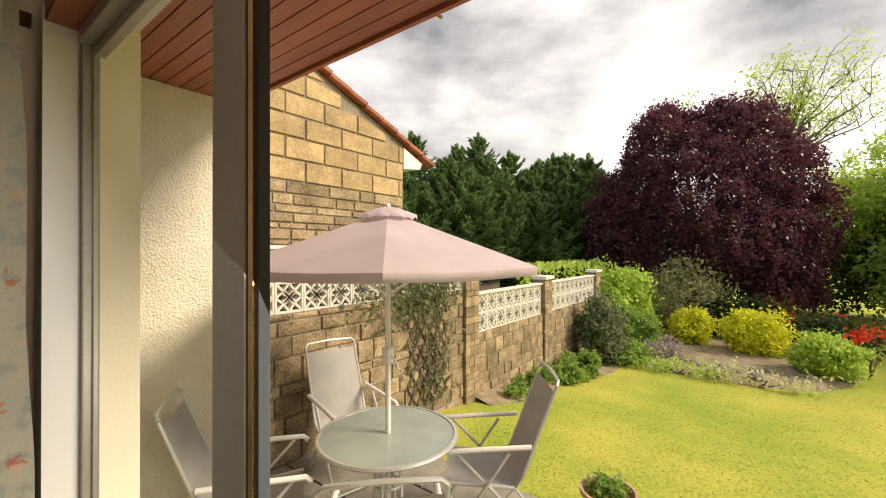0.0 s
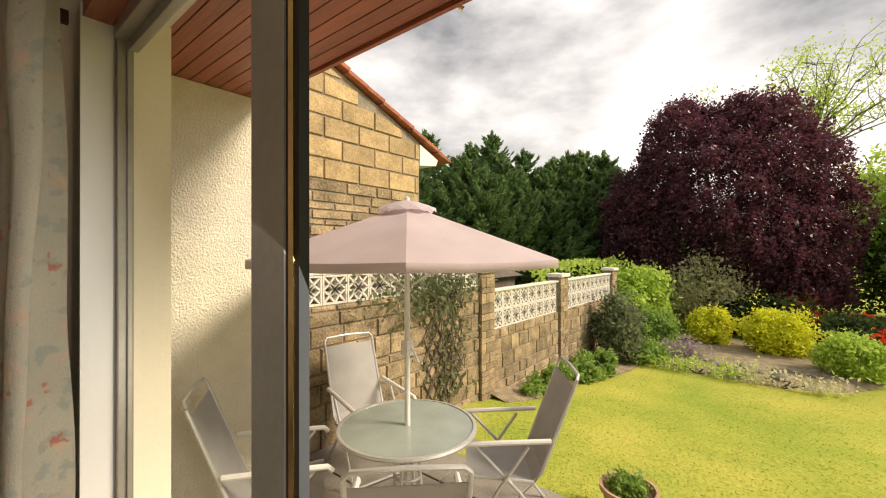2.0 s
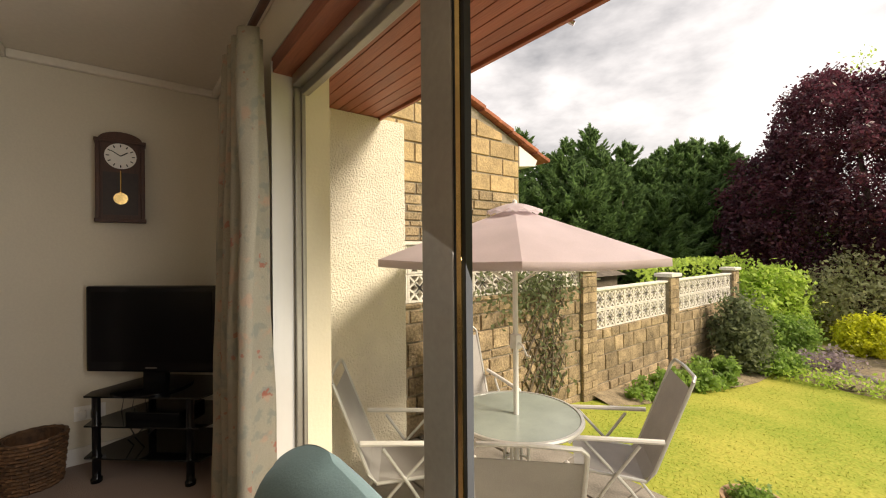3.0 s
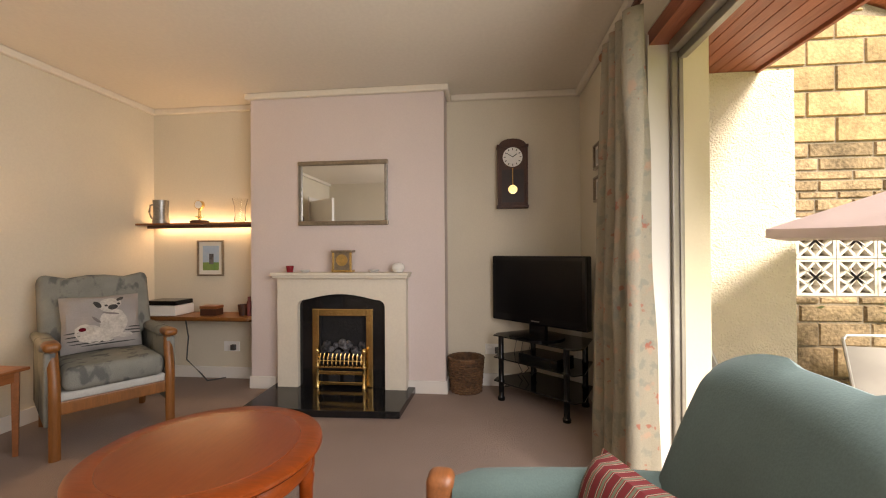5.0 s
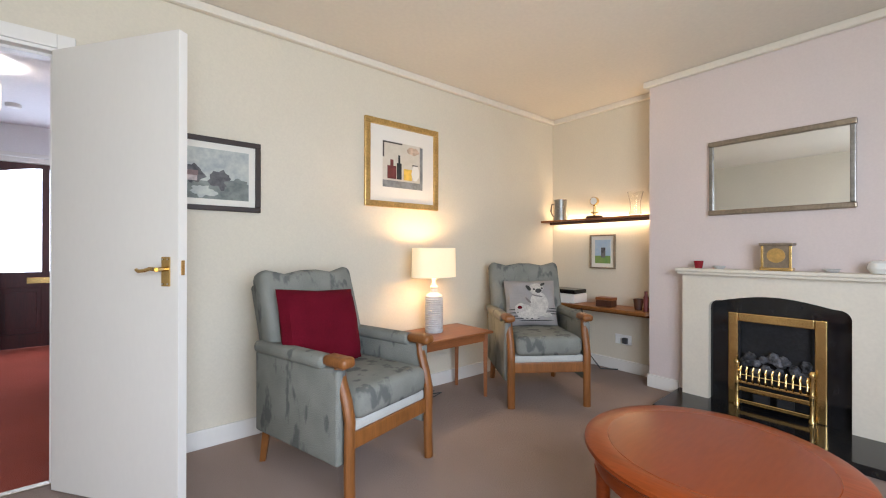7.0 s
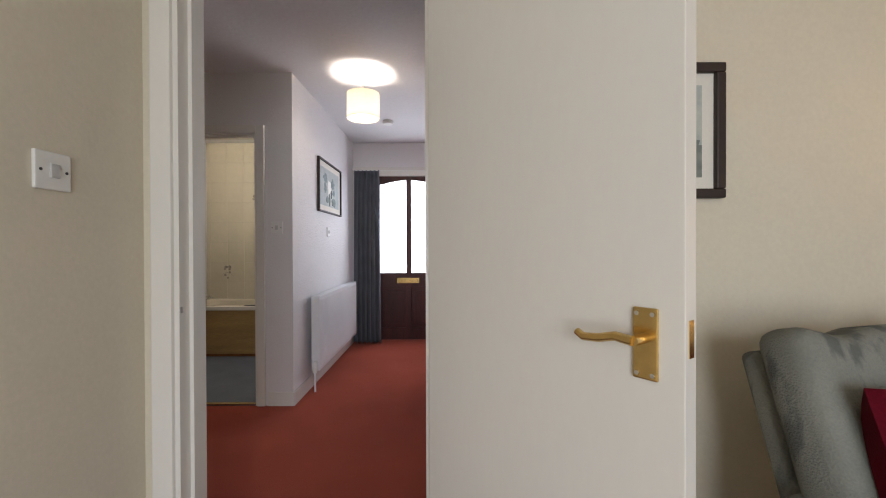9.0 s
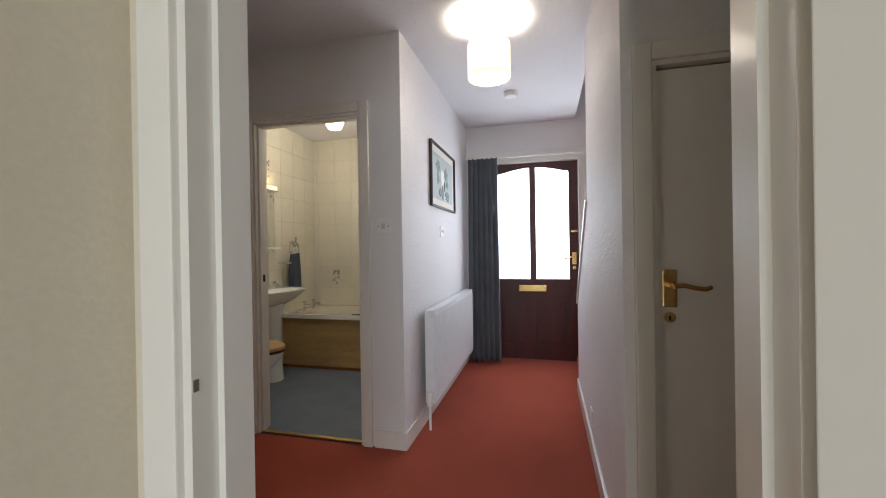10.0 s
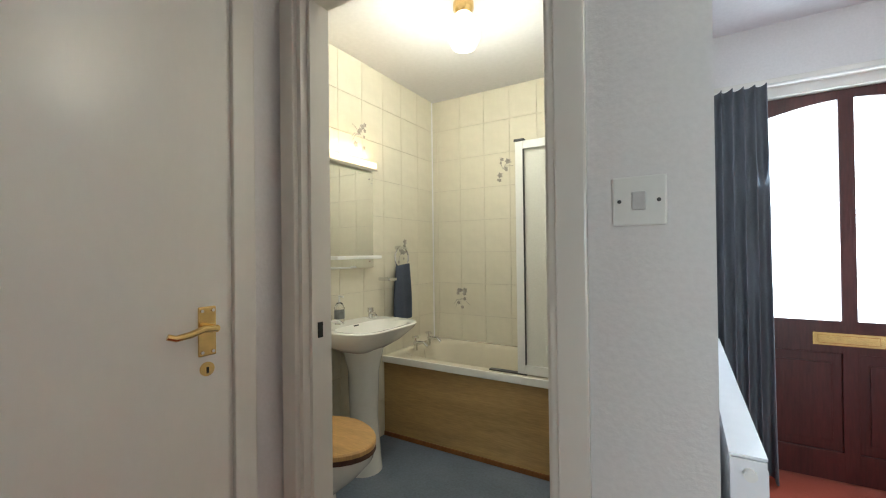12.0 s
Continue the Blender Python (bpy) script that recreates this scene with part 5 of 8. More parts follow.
MAROON = mat("maroon_velvet_cushion", (0.115, 0.004, 0.013), 0.9, vary=0.12, scale=6, grain=180, bump=0.2, sheen=0.0, spec=0.1)
STONE_WHITE = mat("cream_stone_surround", (0.74, 0.68, 0.57), 0.55, vary=0.03, scale=4, grain=60, bump=0.03)
GRANITE = mat("polished_black_granite", (0.012, 0.012, 0.013), 0.10, vary=0.3, scale=20, grain=160, bump=0.0)
COAL = mat("grey_ceramic_coals", (0.10, 0.10, 0.11), 0.9, vary=0.5, scale=10, grain=40, bump=0.6, island=0.4)
SOOT = mat("black_firebox", (0.012, 0.012, 0.014), 0.8, vary=0.3, bump=0.2)
MIRROR = mat("mirror_glass", (0.86, 0.87, 0.86), 0.02, metal=1.0, vary=0.0, bump=0.0)
FRAME_BRONZE = mat("bronze_silver_frame", (0.33, 0.27, 0.20), 0.35, metal=0.7, vary=0.15, scale=12, grain=70, bump=0.15)
GOLD = mat("gilded_frame", (0.72, 0.48, 0.17), 0.32, metal=0.85, vary=0.15, scale=10, grain=70, bump=0.12)
DARKWOOD = mat("dark_walnut_wood", (0.07, 0.024, 0.011), 0.55, vary=0.2, scale=4, grain=30, bump=0.08, stretch=(4, 4, 0.6))
PAPER = mat("cream_mount_card", (0.78, 0.74, 0.66), 0.85, vary=0.02, grain=120, bump=0.02)
DIAL = mat("white_clock_dial", (0.85, 0.83, 0.78), 0.5, vary=0.02, bump=0.0)
BLACK_GLOSS = mat("black_gloss_plastic", (0.006, 0.006, 0.007), 0.14, vary=0.2, bump=0.0, spec=0.3)
SCREENB = mat("dark_television_screen", (0.004, 0.004, 0.005), 0.22, vary=0.2, bump=0.0, spec=0.2)
BLACK_GLASS = mat("black_shelf_glass", (0.006, 0.007, 0.007), 0.06, vary=0.2, bump=0.0)
WICKER = mat("brown_wicker", (0.16, 0.08, 0.035), 0.7, vary=0.3, scale=10, grain=50, bump=0.3, island=0.25)
CERAMIC = mat("pale_grey_ribbed_ceramic", (0.58, 0.57, 0.56), 0.5, vary=0.05, scale=8, grain=60, bump=0.08)
SHADE = mat("lit_cream_lampshade", (0.86, 0.74, 0.52), 0.85, vary=0.03, scale=4, grain=200, bump=0.1, glow=(1.0, 0.68, 0.33), power=0.22)
HSHADE = mat("lit_hall_lampshade", (0.80, 0.74, 0.62), 0.85, vary=0.03, scale=4, grain=200, bump=0.1, glow=(1.0, 0.78, 0.52), power=0.10)
HSHADE = see_light(HSHADE, 0.36, (0.92, 0.86, 0.76))
DIFFUSER = see_light(mat("lit_lamp_diffuser", (0.9, 0.88, 0.84), 0.6, vary=0, bump=0, glow=(1.0, 0.90, 0.74), power=0.6), 0.8, (0.95, 0.93, 0.88))
GLOWBULB = mat("glowing_bulb", (1, 0.95, 0.85), 0.5, vary=0, bump=0, glow=(1.0, 0.90, 0.72), power=1.2)
STRIPGLOW = mat("glowing_strip_diffuser", (1, 0.9, 0.8), 0.5, vary=0, bump=0, glow=(1.0, 0.72, 0.40), power=0.45)
WHITE_PL = mat("white_plastic", (0.80, 0.79, 0.76), 0.35, vary=0.02, bump=0.0)
CLEAR = glass("clear_glass", (0.97, 0.97, 0.95), 0.02)
RED_GLASS = mat("dark_red_glass", (0.25, 0.01, 0.02), 0.1, vary=0.1, bump=0)
PEWTER = mat("pewter_tankard_metal", (0.32, 0.31, 0.29), 0.35, metal=0.9, vary=0.15, scale=12, grain=60, bump=0.1)
CABLE = mat("dark_grey_cable", (0.06, 0.06, 0.06), 0.6, vary=0.1, bump=0)
GREY_CLOTH = mat("slate_grey_curtain_cloth", (0.17, 0.18, 0.205), 0.9, vary=0.12, scale=5, grain=200, bump=0.2)
TOWEL = mat("navy_grey_towel", (0.075, 0.09, 0.13), 0.95, vary=0.15, scale=8, grain=260, bump=0.6)
PORCELAIN = mat("white_porcelain", (0.80, 0.79, 0.74), 0.12, vary=0.02, scale=3, grain=30, bump=0.0)
TILE = mat("cream_glazed_tile", (0.74, 0.69, 0.56), 0.16, vary=0.025, scale=3, grain=20, bump=0.01, island=0.02)
GROUT = mat("pale_grout", (0.66, 0.60, 0.50), 0.9, vary=0.05, bump=0.05)
BATH_PANEL = mat("golden_oak_bath_panel", (0.46, 0.30, 0.12), 0.4, vary=0.14, scale=2.5, grain=24, bump=0.03, stretch=(0.6, 6, 6))
SEAT_OAK = mat("light_oak_toilet_seat", (0.60, 0.36, 0.14), 0.3, vary=0.12, scale=4, grain=30, bump=0.02, stretch=(6, 0.7, 1))
RADW = mat("white_enamel_radiator", (0.78, 0.78, 0.80), 0.3, vary=0.02, scale=3, grain=30, bump=0.0)


def curtain_cloth():
    m = mat("pale_floral_curtain_cloth", (0.44, 0.395, 0.30), 0.92, color2=(0.34, 0.31, 0.24), scale=8, grain=160, bump=0.2)
    nt = m.node_tree
    b = nt.nodes["Principled BSDF"]
    src = b.inputs["Base Color"].links[0].from_socket
    t = nt.nodes.new("ShaderNodeTexCoord")
    for k, (sc, lo, hi, col) in enumerate(((16.0, 0.56, 0.62, (0.24, 0.26, 0.22)), (21.0, 0.65, 0.68, (0.40, 0.08, 0.04)), (12.0, 0.60, 0.66, (0.52, 0.34, 0.24)))):
        nz_ = nt.nodes.new("ShaderNodeTexNoise")
        nz_.inputs["Scale"].default_value = sc
        nz_.inputs["Detail"].default_value = 3
        off = nt.nodes.new("ShaderNodeMapping")
        off.inputs["Location"].default_value = (k * 5.3, k * 2.1, k * 7.7)
        nt.links.new(t.outputs["Object"], off.inputs[0])
        nt.links.new(off.outputs[0], nz_.inputs["Vector"])
        rp = nt.nodes.new("ShaderNodeValToRGB")
        rp.color_ramp.elements[0].position, rp.color_ramp.elements[1].position = lo, hi
        rp.color_ramp.elements[1].color = (0.75, 0.75, 0.75, 1)
        nt.links.new(nz_.outputs["Fac"], rp.inputs[0])
        mxx = nt.nodes.new("ShaderNodeMix")
        mxx.data_type = 'RGBA'
        mxx.inputs[7].default_value = (*col, 1)
        nt.links.new(rp.outputs[0], mxx.inputs[0])
        nt.links.new(src, mxx.inputs[6])
        src = mxx.outputs[2]
    nt.links.new(src, b.inputs["Base Color"])
    return m


FLORAL = see_light(curtain_cloth(), 0.3, (0.52, 0.48, 0.38))


def striped():
    m = bpy.data.materials.new("red_striped_cushion_cloth")
    m.use_nodes = True
    nt = m.node_tree
    b = nt.nodes["Principled BSDF"]
    b.inputs["Roughness"].default_value = 0.9
    t = nt.nodes.new("ShaderNodeTexCoord")
    w = nt.nodes.new("ShaderNodeTexWave")
    w.inputs["Scale"].default_value = 9
    w.inputs["Distortion"].default_value = 1.5
    rp = nt.nodes.new("ShaderNodeValToRGB")
    rp.color_ramp.interpolation = 'CONSTANT'
    rp.color_ramp.elements[0].color = (0.16, 0.012, 0.014, 1)
    rp.color_ramp.elements[1].position = 0.45
    rp.color_ramp.elements[1].color = (0.08, 0.07, 0.06, 1)
    for pos, c in ((0.6, (0.45, 0.36, 0.26)), (0.72, (0.24, 0.03, 0.03)), (0.9, (0.14, 0.16, 0.10))):
        e = rp.color_ramp.elements.new(pos)
        e.color = (*c, 1)
    nt.links.new(t.outputs["Object"], w.inputs[0])
    nt.links.new(w.outputs[0], rp.inputs[0])
    nt.links.new(rp.outputs[0], b.inputs["Base Color"])
    return m


STRIPED = striped()


def pillow_mesh(w, h, d, n=14):
    """A soft square cushion standing in the xz plane."""
    bm = bmesh.new()
    sides = []
    for s in (-1, 1):
        g = []
        for i in range(n + 1):
            row = []
            for j in range(n + 1):
                u, v = 2 * i / n - 1, 2 * j / n - 1
                puff = ((1 - u ** 4) * (1 - v ** 4)) ** 0.5
                k = 1 - 0.05 * (1 - abs(u)) * (abs(v) > 0.99) - 0.05 * (1 - abs(v)) * (abs(u) > 0.99)
                wob = 0.006 * noise.noise(Vector((u * 2, v * 2, s)))
                row.append(bm.verts.new((u * w / 2 * k, s * d / 2 * puff + wob * puff, v * h / 2 * k)))
            g.append(row)
        sides.append(g)
        for i in range(n):
            for j in range(n):
                q = (g[i][j], g[i + 1][j], g[i + 1][j + 1], g[i][j + 1])
                bm.faces.new(q if s < 0 else q[::-1])
    bmesh.ops.remove_doubles(bm, verts=bm.verts, dist=0.0005)
    return bm


def soft_box(x0, x1, y0, y1, z0, z1, bev=0.04, seg=3, puff=0.0):
    bm = bmesh.new()
    box(bm, x0, x1, y0, y1, z0, z1)
    bmesh.ops.bevel(bm, geom=list(bm.edges), offset=bev, segments=seg, affect='EDGES', profile=0.5)
    return bm


def armchair(label, m):
    """Fireside chair facing +y: show-wood front legs and knuckles, upholstered sides; origin under the front legs."""
    c = thing("armchair", label, "armchair", "grey fireside armchairs", m=m)
    for s in (-1, 1):
        x = 0.265 * s
        bm = bmesh.new()
        tube(bm, [(x, 0.0, 0.0), (x, -0.006, 0.14), (x, -0.004, 0.28), (x, -0.002, 0.36), (x, -0.022, 0.44), (x * 1.01, -0.052, 0.52), (x * 1.02, -0.062, 0.585)], 0.0215, 10)
        bmesh.ops.scale(bm, vec=(1.2, 1.0, 1.0), space=Matrix.Translation((-x, 0, 0)), verts=bm.verts)
        part("front_leg", bm, OAK, c, "curved honey oak front leg", smooth=True)
        part("knuckle", soft_box(x * 1.03 - 0.037, x * 1.03 + 0.037, -0.135, 0.008, 0.580, 0.628, 0.020), OAK, c, "rounded oak arm end", smooth=True)
        part("arm_pad", soft_box(x * 1.05 - 0.043, x * 1.05 + 0.043, -0.66, -0.125, 0.560, 0.622, 0.026), GREY_FAB, c, smooth=True)
        part("side_panel", soft_box(x * 1.05 - 0.027, x * 1.05 + 0.027, -0.66, -0.035, 0.17, 0.575, 0.015), GREY_FAB, c, smooth=True)
        bm = bmesh.new()
        tube(bm, [(x * 0.97, -0.62, 0.22), (x * 0.99, -0.66, 0.0)], 0.027, 4, 0.019)
        part("back_leg", bm, OAK, c)
    part("front_rail", boxes((-0.25, 0.25, -0.030, -0.004, 0.235, 0.305), bev=0.006), OAK, c, "honey oak front rail")
    part("seat_base", soft_box(-0.245, 0.245, -0.60, -0.012, 0.30, 0.352, 0.014), PIPING, c, smooth=True)
    bm = soft_box(-0.236, 0.236, -0.54, 0.018, 0.348, 0.478, 0.045, 4)
    for v in bm.verts:
        v.co.z += 0.014 * max(0, 1 - (v.co.x / 0.24) ** 2) * (v.co.z > 0.42)
    part("seat_cushion", bm, GREY_FAB, c, smooth=True)
    # the back cushion: narrow between the arms, wider above them
    bm = soft_box(-0.292, 0.292, -0.062, 0.062, 0.0, 0.61, 0.042, 4)
    for zc in (0.17, 0.23, 0.42):
        bmesh.ops.bisect_plane(bm, geom=bm.verts[:] + bm.edges[:] + bm.faces[:], plane_co=(0, 0, zc), plane_no=(0, 0, 1))
    for xc in (-0.15, -0.05, 0.05, 0.15):
        bmesh.ops.bisect_plane(bm, geom=bm.verts[:] + bm.edges[:] + bm.faces[:], plane_co=(xc, 0, 0), plane_no=(1, 0, 0))
    for v in bm.verts:
        if v.co.z < 0.2:
            v.co.x *= 0.79
        if v.co.y > 0:
            v.co.y += 0.022 * (1 - (v.co.x / 0.3) ** 2) * (0.15 < v.co.z < 0.5)
        if v.co.z > 0.5:
            v.co.z += 0.014 * math.cos(v.co.x * 24) - 0.01
    bmesh.ops.transform(bm, matrix=pose(0, -0.51, 0.375, 17, 0, 0), verts=bm.verts)
    bk = part("back_cushion", bm, GREY_FAB, c, smooth=True)
    for sx in (-0.14, 0.14):
        tuft = bmesh.new()
        tube(tuft, [(sx, -0.640, 0.86), (sx, -0.578, 0.842)], 0.013, 8)
        part("button", tuft, GREY_FAB, bk)
    bm = soft_box(-0.262, 0.262, -0.028, 0.028, 0.0, 0.70, 0.02)
    bmesh.ops.transform(bm, matrix=pose(0, -0.565, 0.22, 17, 0, 0), verts=bm.verts)
    part("back_frame", bm, GREY_FAB, c, smooth=True)
    return c


CHAIR_A, CHAIR_B = pose(-0.249, -2.24, 0, 0, 0, 15.1), pose(-1.539, -2.309, 0, 0, 0, -34.8)
armchair("grey-green patterned armchair with oak legs and a maroon cushion", CHAIR_A)
armchair("grey-green patterned armchair with oak legs in the alcove corner", CHAIR_B)
solid("maroon_cushion", pillow_mesh(0.46, 0.40, 0.15), MAROON, "plain maroon velvet cushion on the armchair", "cushion", smooth=True,
      m=CHAIR_A @ pose(0.06, -0.46, 0.675, 19, -4, -4))
pugm = CHAIR_B @ pose(0.0, -0.445, 0.655, 17, 0, 0)
pc = thing("printed_cushion", "grey cushion printed with a small pale dog", "cushion", m=pugm)
CANVAS = mat("mauve_grey_printed_canvas", (0.33, 0.305, 0.29), 0.9, vary=0.08, scale=6, grain=200, bump=0.2)
part("pillow", pillow_mesh(0.41, 0.36, 0.11), CANVAS, pc, smooth=True)
INK = mat("charcoal_print", (0.05, 0.048, 0.045), 0.9, vary=0.3, scale=20, grain=90, bump=0.1)
INKPALE = mat("pale_print", (0.52, 0.48, 0.43), 0.9, vary=0.15, scale=20, grain=90, bump=0.1)


def disc(cx, cz, rx, rz, lift, tilt=0.0, n=20):
    """A printed patch that follows the cushion's swelling front."""
    bm = bmesh.new()

    def at(r, a):
        px, pz = rx * r * math.cos(a), rz * r * math.sin(a)
        wob = 1 + 0.16 * noise.noise(Vector((cx * 40 + math.cos(a) * 2, cz * 40 + math.sin(a) * 2, 1.0)))
        x = cx + (px * math.cos(tilt) - pz * math.sin(tilt)) * wob
        z = cz + (px * math.sin(tilt) + pz * math.cos(tilt)) * wob
        u, v = min(1, abs(x / 0.205)), min(1, abs(z / 0.18))
        puff = ((1 - u ** 4) * (1 - v ** 4)) ** 0.5
        return bm.verts.new((x, 0.061 * puff + lift, z))

    c0 = at(0, 0)
    rings = [[at(r, i * math.tau / n) for i in range(n)] for r in (0.5, 1.0)]
    for i in range(n):
        j = (i + 1) % n
        bm.faces.new((c0, rings[0][j], rings[0][i]))
        bm.faces.new((rings[0][i], rings[0][j], rings[1][j], rings[1][i]))
    return bm


INKMID = mat("mid_grey_print", (0.20, 0.175, 0.165), 0.9, vary=0.2, scale=20, grain=90, bump=0.1)
for z, x, w in ((-0.055, -0.16, 0.035), (-0.075, -0.15, 0.045), (-0.095, -0.15, 0.045), (-0.06, 0.15, 0.04), (-0.085, 0.14, 0.05), (-0.11, 0.12, 0.06), (-0.13, 0.06, 0.11), (-0.145, -0.02, 0.14)):
    part("print_floorboard", disc(x, z, w, 0.004, 0.001), INK, pc)
part("print_haunch", disc(0.07, -0.075, 0.08, 0.055, 0.0015, 0.5), INKPALE, pc)
part("print_body", disc(-0.05, -0.02, 0.072, 0.095, 0.002), INKPALE, pc)
part("print_paw", disc(-0.11, -0.105, 0.038, 0.016, 0.0025), INKPALE, pc)
part("print_paw", disc(-0.015, -0.115, 0.032, 0.018, 0.0025), INKPALE, pc)
part("print_head", disc(-0.035, 0.105, 0.062, 0.042, 0.003, -0.2), INKPALE, pc)
part("print_mask", disc(-0.052, 0.085, 0.026, 0.018, 0.004, -0.1), INK, pc)
part("print_eye", disc(-0.082, 0.105, 0.009, 0.007, 0.004), INK, pc)
part("print_eye", disc(-0.018, 0.098, 0.009, 0.007, 0.004), INK, pc)
part("print_ear", disc(0.026, 0.108, 0.026, 0.015, 0.004, 0.9), INK, pc)
part("print_ear", disc(-0.092, 0.138, 0.022, 0.010, 0.004, -0.5), INK, pc)
part("print_fold", disc(-0.04, 0.045, 0.045, 0.006, 0.003, 0.2), INKMID, pc)
part("print_fold", disc(0.035, 0.01, 0.03, 0.008, 0.003, 0.8), INKMID, pc)
part("print_collar", disc(0.105, -0.045, 0.018, 0.013, 0.003), MAROON, pc)

# green armchair by the window, its back to the glass
gc = thing("green_armchair", "sage green upholstered armchair with wooden arm ends by the window", "armchair", m=pose(-0.075, -0.28, 0, 0, 0, 180))
part("seat_cushion", soft_box(-0.205, 0.205, -0.56, 0.0, 0.32, 0.45, 0.05), GREEN_FAB, gc, smooth=True)
part("seat_base", soft_box(-0.225, 0.225, -0.60, -0.01, 0.16, 0.33, 0.02), GREEN_FAB, gc, smooth=True)
for s in (-1, 1):
    x = 0.238 * s
    bm = bmesh.new()
    n_ = 10
    rings = []
    for i in range(n_ + 1):
        u = i / n_
        y = -0.045 - 0.56 * u
        rw, rh = 0.052, 0.042 + 0.012 * math.sin(math.pi * u)
        zc = 0.565 + 0.015 * u
        if i == 0:
            rw, rh = 0.035, 0.028
        rings.append([bm.verts.new((x + rw * math.cos(a * math.tau / 12), y, zc + rh * math.sin(a * math.tau / 12))) for a in range(12)])
    for a, b in zip(rings, rings[1:]):
        for k in range(12):
            bm.faces.new((a[k], a[(k + 1) % 12], b[(k + 1) % 12], b[k]))
    bm.faces.new(rings[0])
    bm.faces.new(rings[-1])
    part("arm_pad", bm, GREEN_FAB, gc, smooth=60)
    part("arm_panel", soft_box(x - 0.03, x + 0.03, -0.60, -0.04, 0.16, 0.53, 0.015), GREEN_FAB, gc, smooth=True)
    part("arm_end", soft_box(x - 0.034, x + 0.034, -0.05, 0.015, 0.40, 0.61, 0.022), TEAK, gc, "rounded reddish wooden arm end", smooth=True)
    bm = bmesh.new()
    tube(bm, [(x * 0.95, -0.03, 0.41), (x * 0.95, 0.0, 0.0)], 0.026, 8, 0.018)
    part("front_leg", bm, TEAK, gc)
    bm = bmesh.new()
    tube(bm, [(x * 0.85, -0.57, 0.17), (x * 0.85, -0.60, 0.0)], 0.022, 8, 0.016)
    part("back_leg", bm, TEAK, gc)
bm = bmesh.new()
nu, nv = 18, 16
front, rear = [], []
for i in range(nu + 1):
    u = 2 * i / nu - 1
    fr_, rr_ = [], []
    for j in range(nv + 1):
        v = j / nv
        w = 0.262 * (1 - 0.07 * v ** 3)
        top_ = 0.535 * (1 - 0.12 * abs(u) ** 4.0)
        z = 0.385 + top_ * v
        lean = -0.52 - 0.13 * v
        th = 0.075 * (1 - 0.45 * v ** 3) * (1 - 0.35 * abs(u) ** 4)
        wing_ = 0.085 * abs(u) ** 3 * (1 - 0.4 * v)
        edge_ = 0.0 if 0 < j < nv and 0 < i < nu else 1.0
        fr_.append(bm.verts.new((u * w, lean + th * (1 - edge_) * 1.0 + wing_, z)))
        rr_.append(bm.verts.new((u * w, lean - th * (1 - edge_) + wing_ * 0.7, z)))
    front.append(fr_)
    rear.append(rr_)
for g, flip in ((front, False), (rear, True)):
    for i in range(nu):
        for j in range(nv):
            q = (g[i][j], g[i + 1][j], g[i + 1][j + 1], g[i][j + 1])
            bm.faces.new(q[::-1] if flip else q)
bmesh.ops.remove_doubles(bm, verts=bm.verts, dist=0.03 * 0.02)
gb = part("backrest", bm, GREEN_FAB, gc, "rounded sage green backrest", smooth=70)
bv = gb.modifiers.new("round", 'SUBSURF')
bv.levels = bv.render_levels = 1
solid("striped_cushion", pillow_mesh(0.31, 0.31, 0.12), STRIPED, "red and dark striped cushion on the green armchair", "cushion", smooth=True,
      m=pose(-0.075, -0.28, 0, 0, 0, 180) @ pose(0.075, -0.37, 0.545, 24, 6, 18))

# round coffee table
TX, TY = -0.635, -1.07
ct = thing("coffee_table", "round glossy cherry wood coffee table", "table", m=pose(TX, TY, 0))
part("tabletop", lathe([(0, 0.474), (0.30, 0.474), (0.345, 0.473), (0.358, 0.466), (0.36, 0.456), (0.352, 0.446), (0.335, 0.442), (0, 0.442)], 72), CHERRY, ct, "round cherry top with a moulded edge", smooth=True)
part("veneer_panel", lathe([(0, 0.4755), (0.286, 0.4755), (0.288, 0.4735), (0, 0.4735)], 72), CHERRY_DARK, ct, "darker figured cherry veneer")
part("apron", lathe([(0.318, 0.442), (0.328, 0.43), (0.328, 0.385), (0.318, 0.375), (0.300, 0.378), (0.300, 0.442)], 72), CHERRY, ct, smooth=True)
for i in range(4):
    a = math.tau * i / 4 + radians(20)
    bm = lathe([(0, 0), (0.016, 0), (0.020, 0.03), (0.024, 0.30), (0.029, 0.34), (0.024, 0.35), (0.030, 0.375), (0.030, 0.44), (0, 0.44)], 14, 0.305 * math.cos(a), 0.305 * math.sin(a))
    part("leg", bm, CHERRY, ct, smooth=True)
part("undershelf", lathe([(0, 0.16), (0.27, 0.16), (0.275, 0.15), (0.27, 0.14), (0, 0.14)], 48), CHERRY, ct, smooth=True)

# side table and lamp
sd = thing("side_table", "small rectangular teak side table against the wall", "table", m=pose(0, 0, 0))
SX0, SX1, SY0, SY1, SZ = -1.39, -0.69, -3.10, -2.69, 0.482
part("tabletop", boxes((SX0, SX1, SY0, SY1, SZ - 0.018, SZ), bev=0.006), TEAK, sd)
part("apron", boxes((SX0 + 0.04, SX1 - 0.04, SY1 - 0.05, SY1 - 0.035, SZ - 0.075, SZ - 0.018), (SX0 + 0.04, SX1 - 0.04, SY0 + 0.035, SY0 + 0.05, SZ - 0.075, SZ - 0.018), (SX0 + 0.03, SX0 + 0.045, SY0 + 0.05, SY1 - 0.05, SZ - 0.075, SZ - 0.018), (SX1 - 0.045, SX1 - 0.03, SY0 + 0.05, SY1 - 0.05, SZ - 0.075, SZ - 0.018)), TEAK, sd)
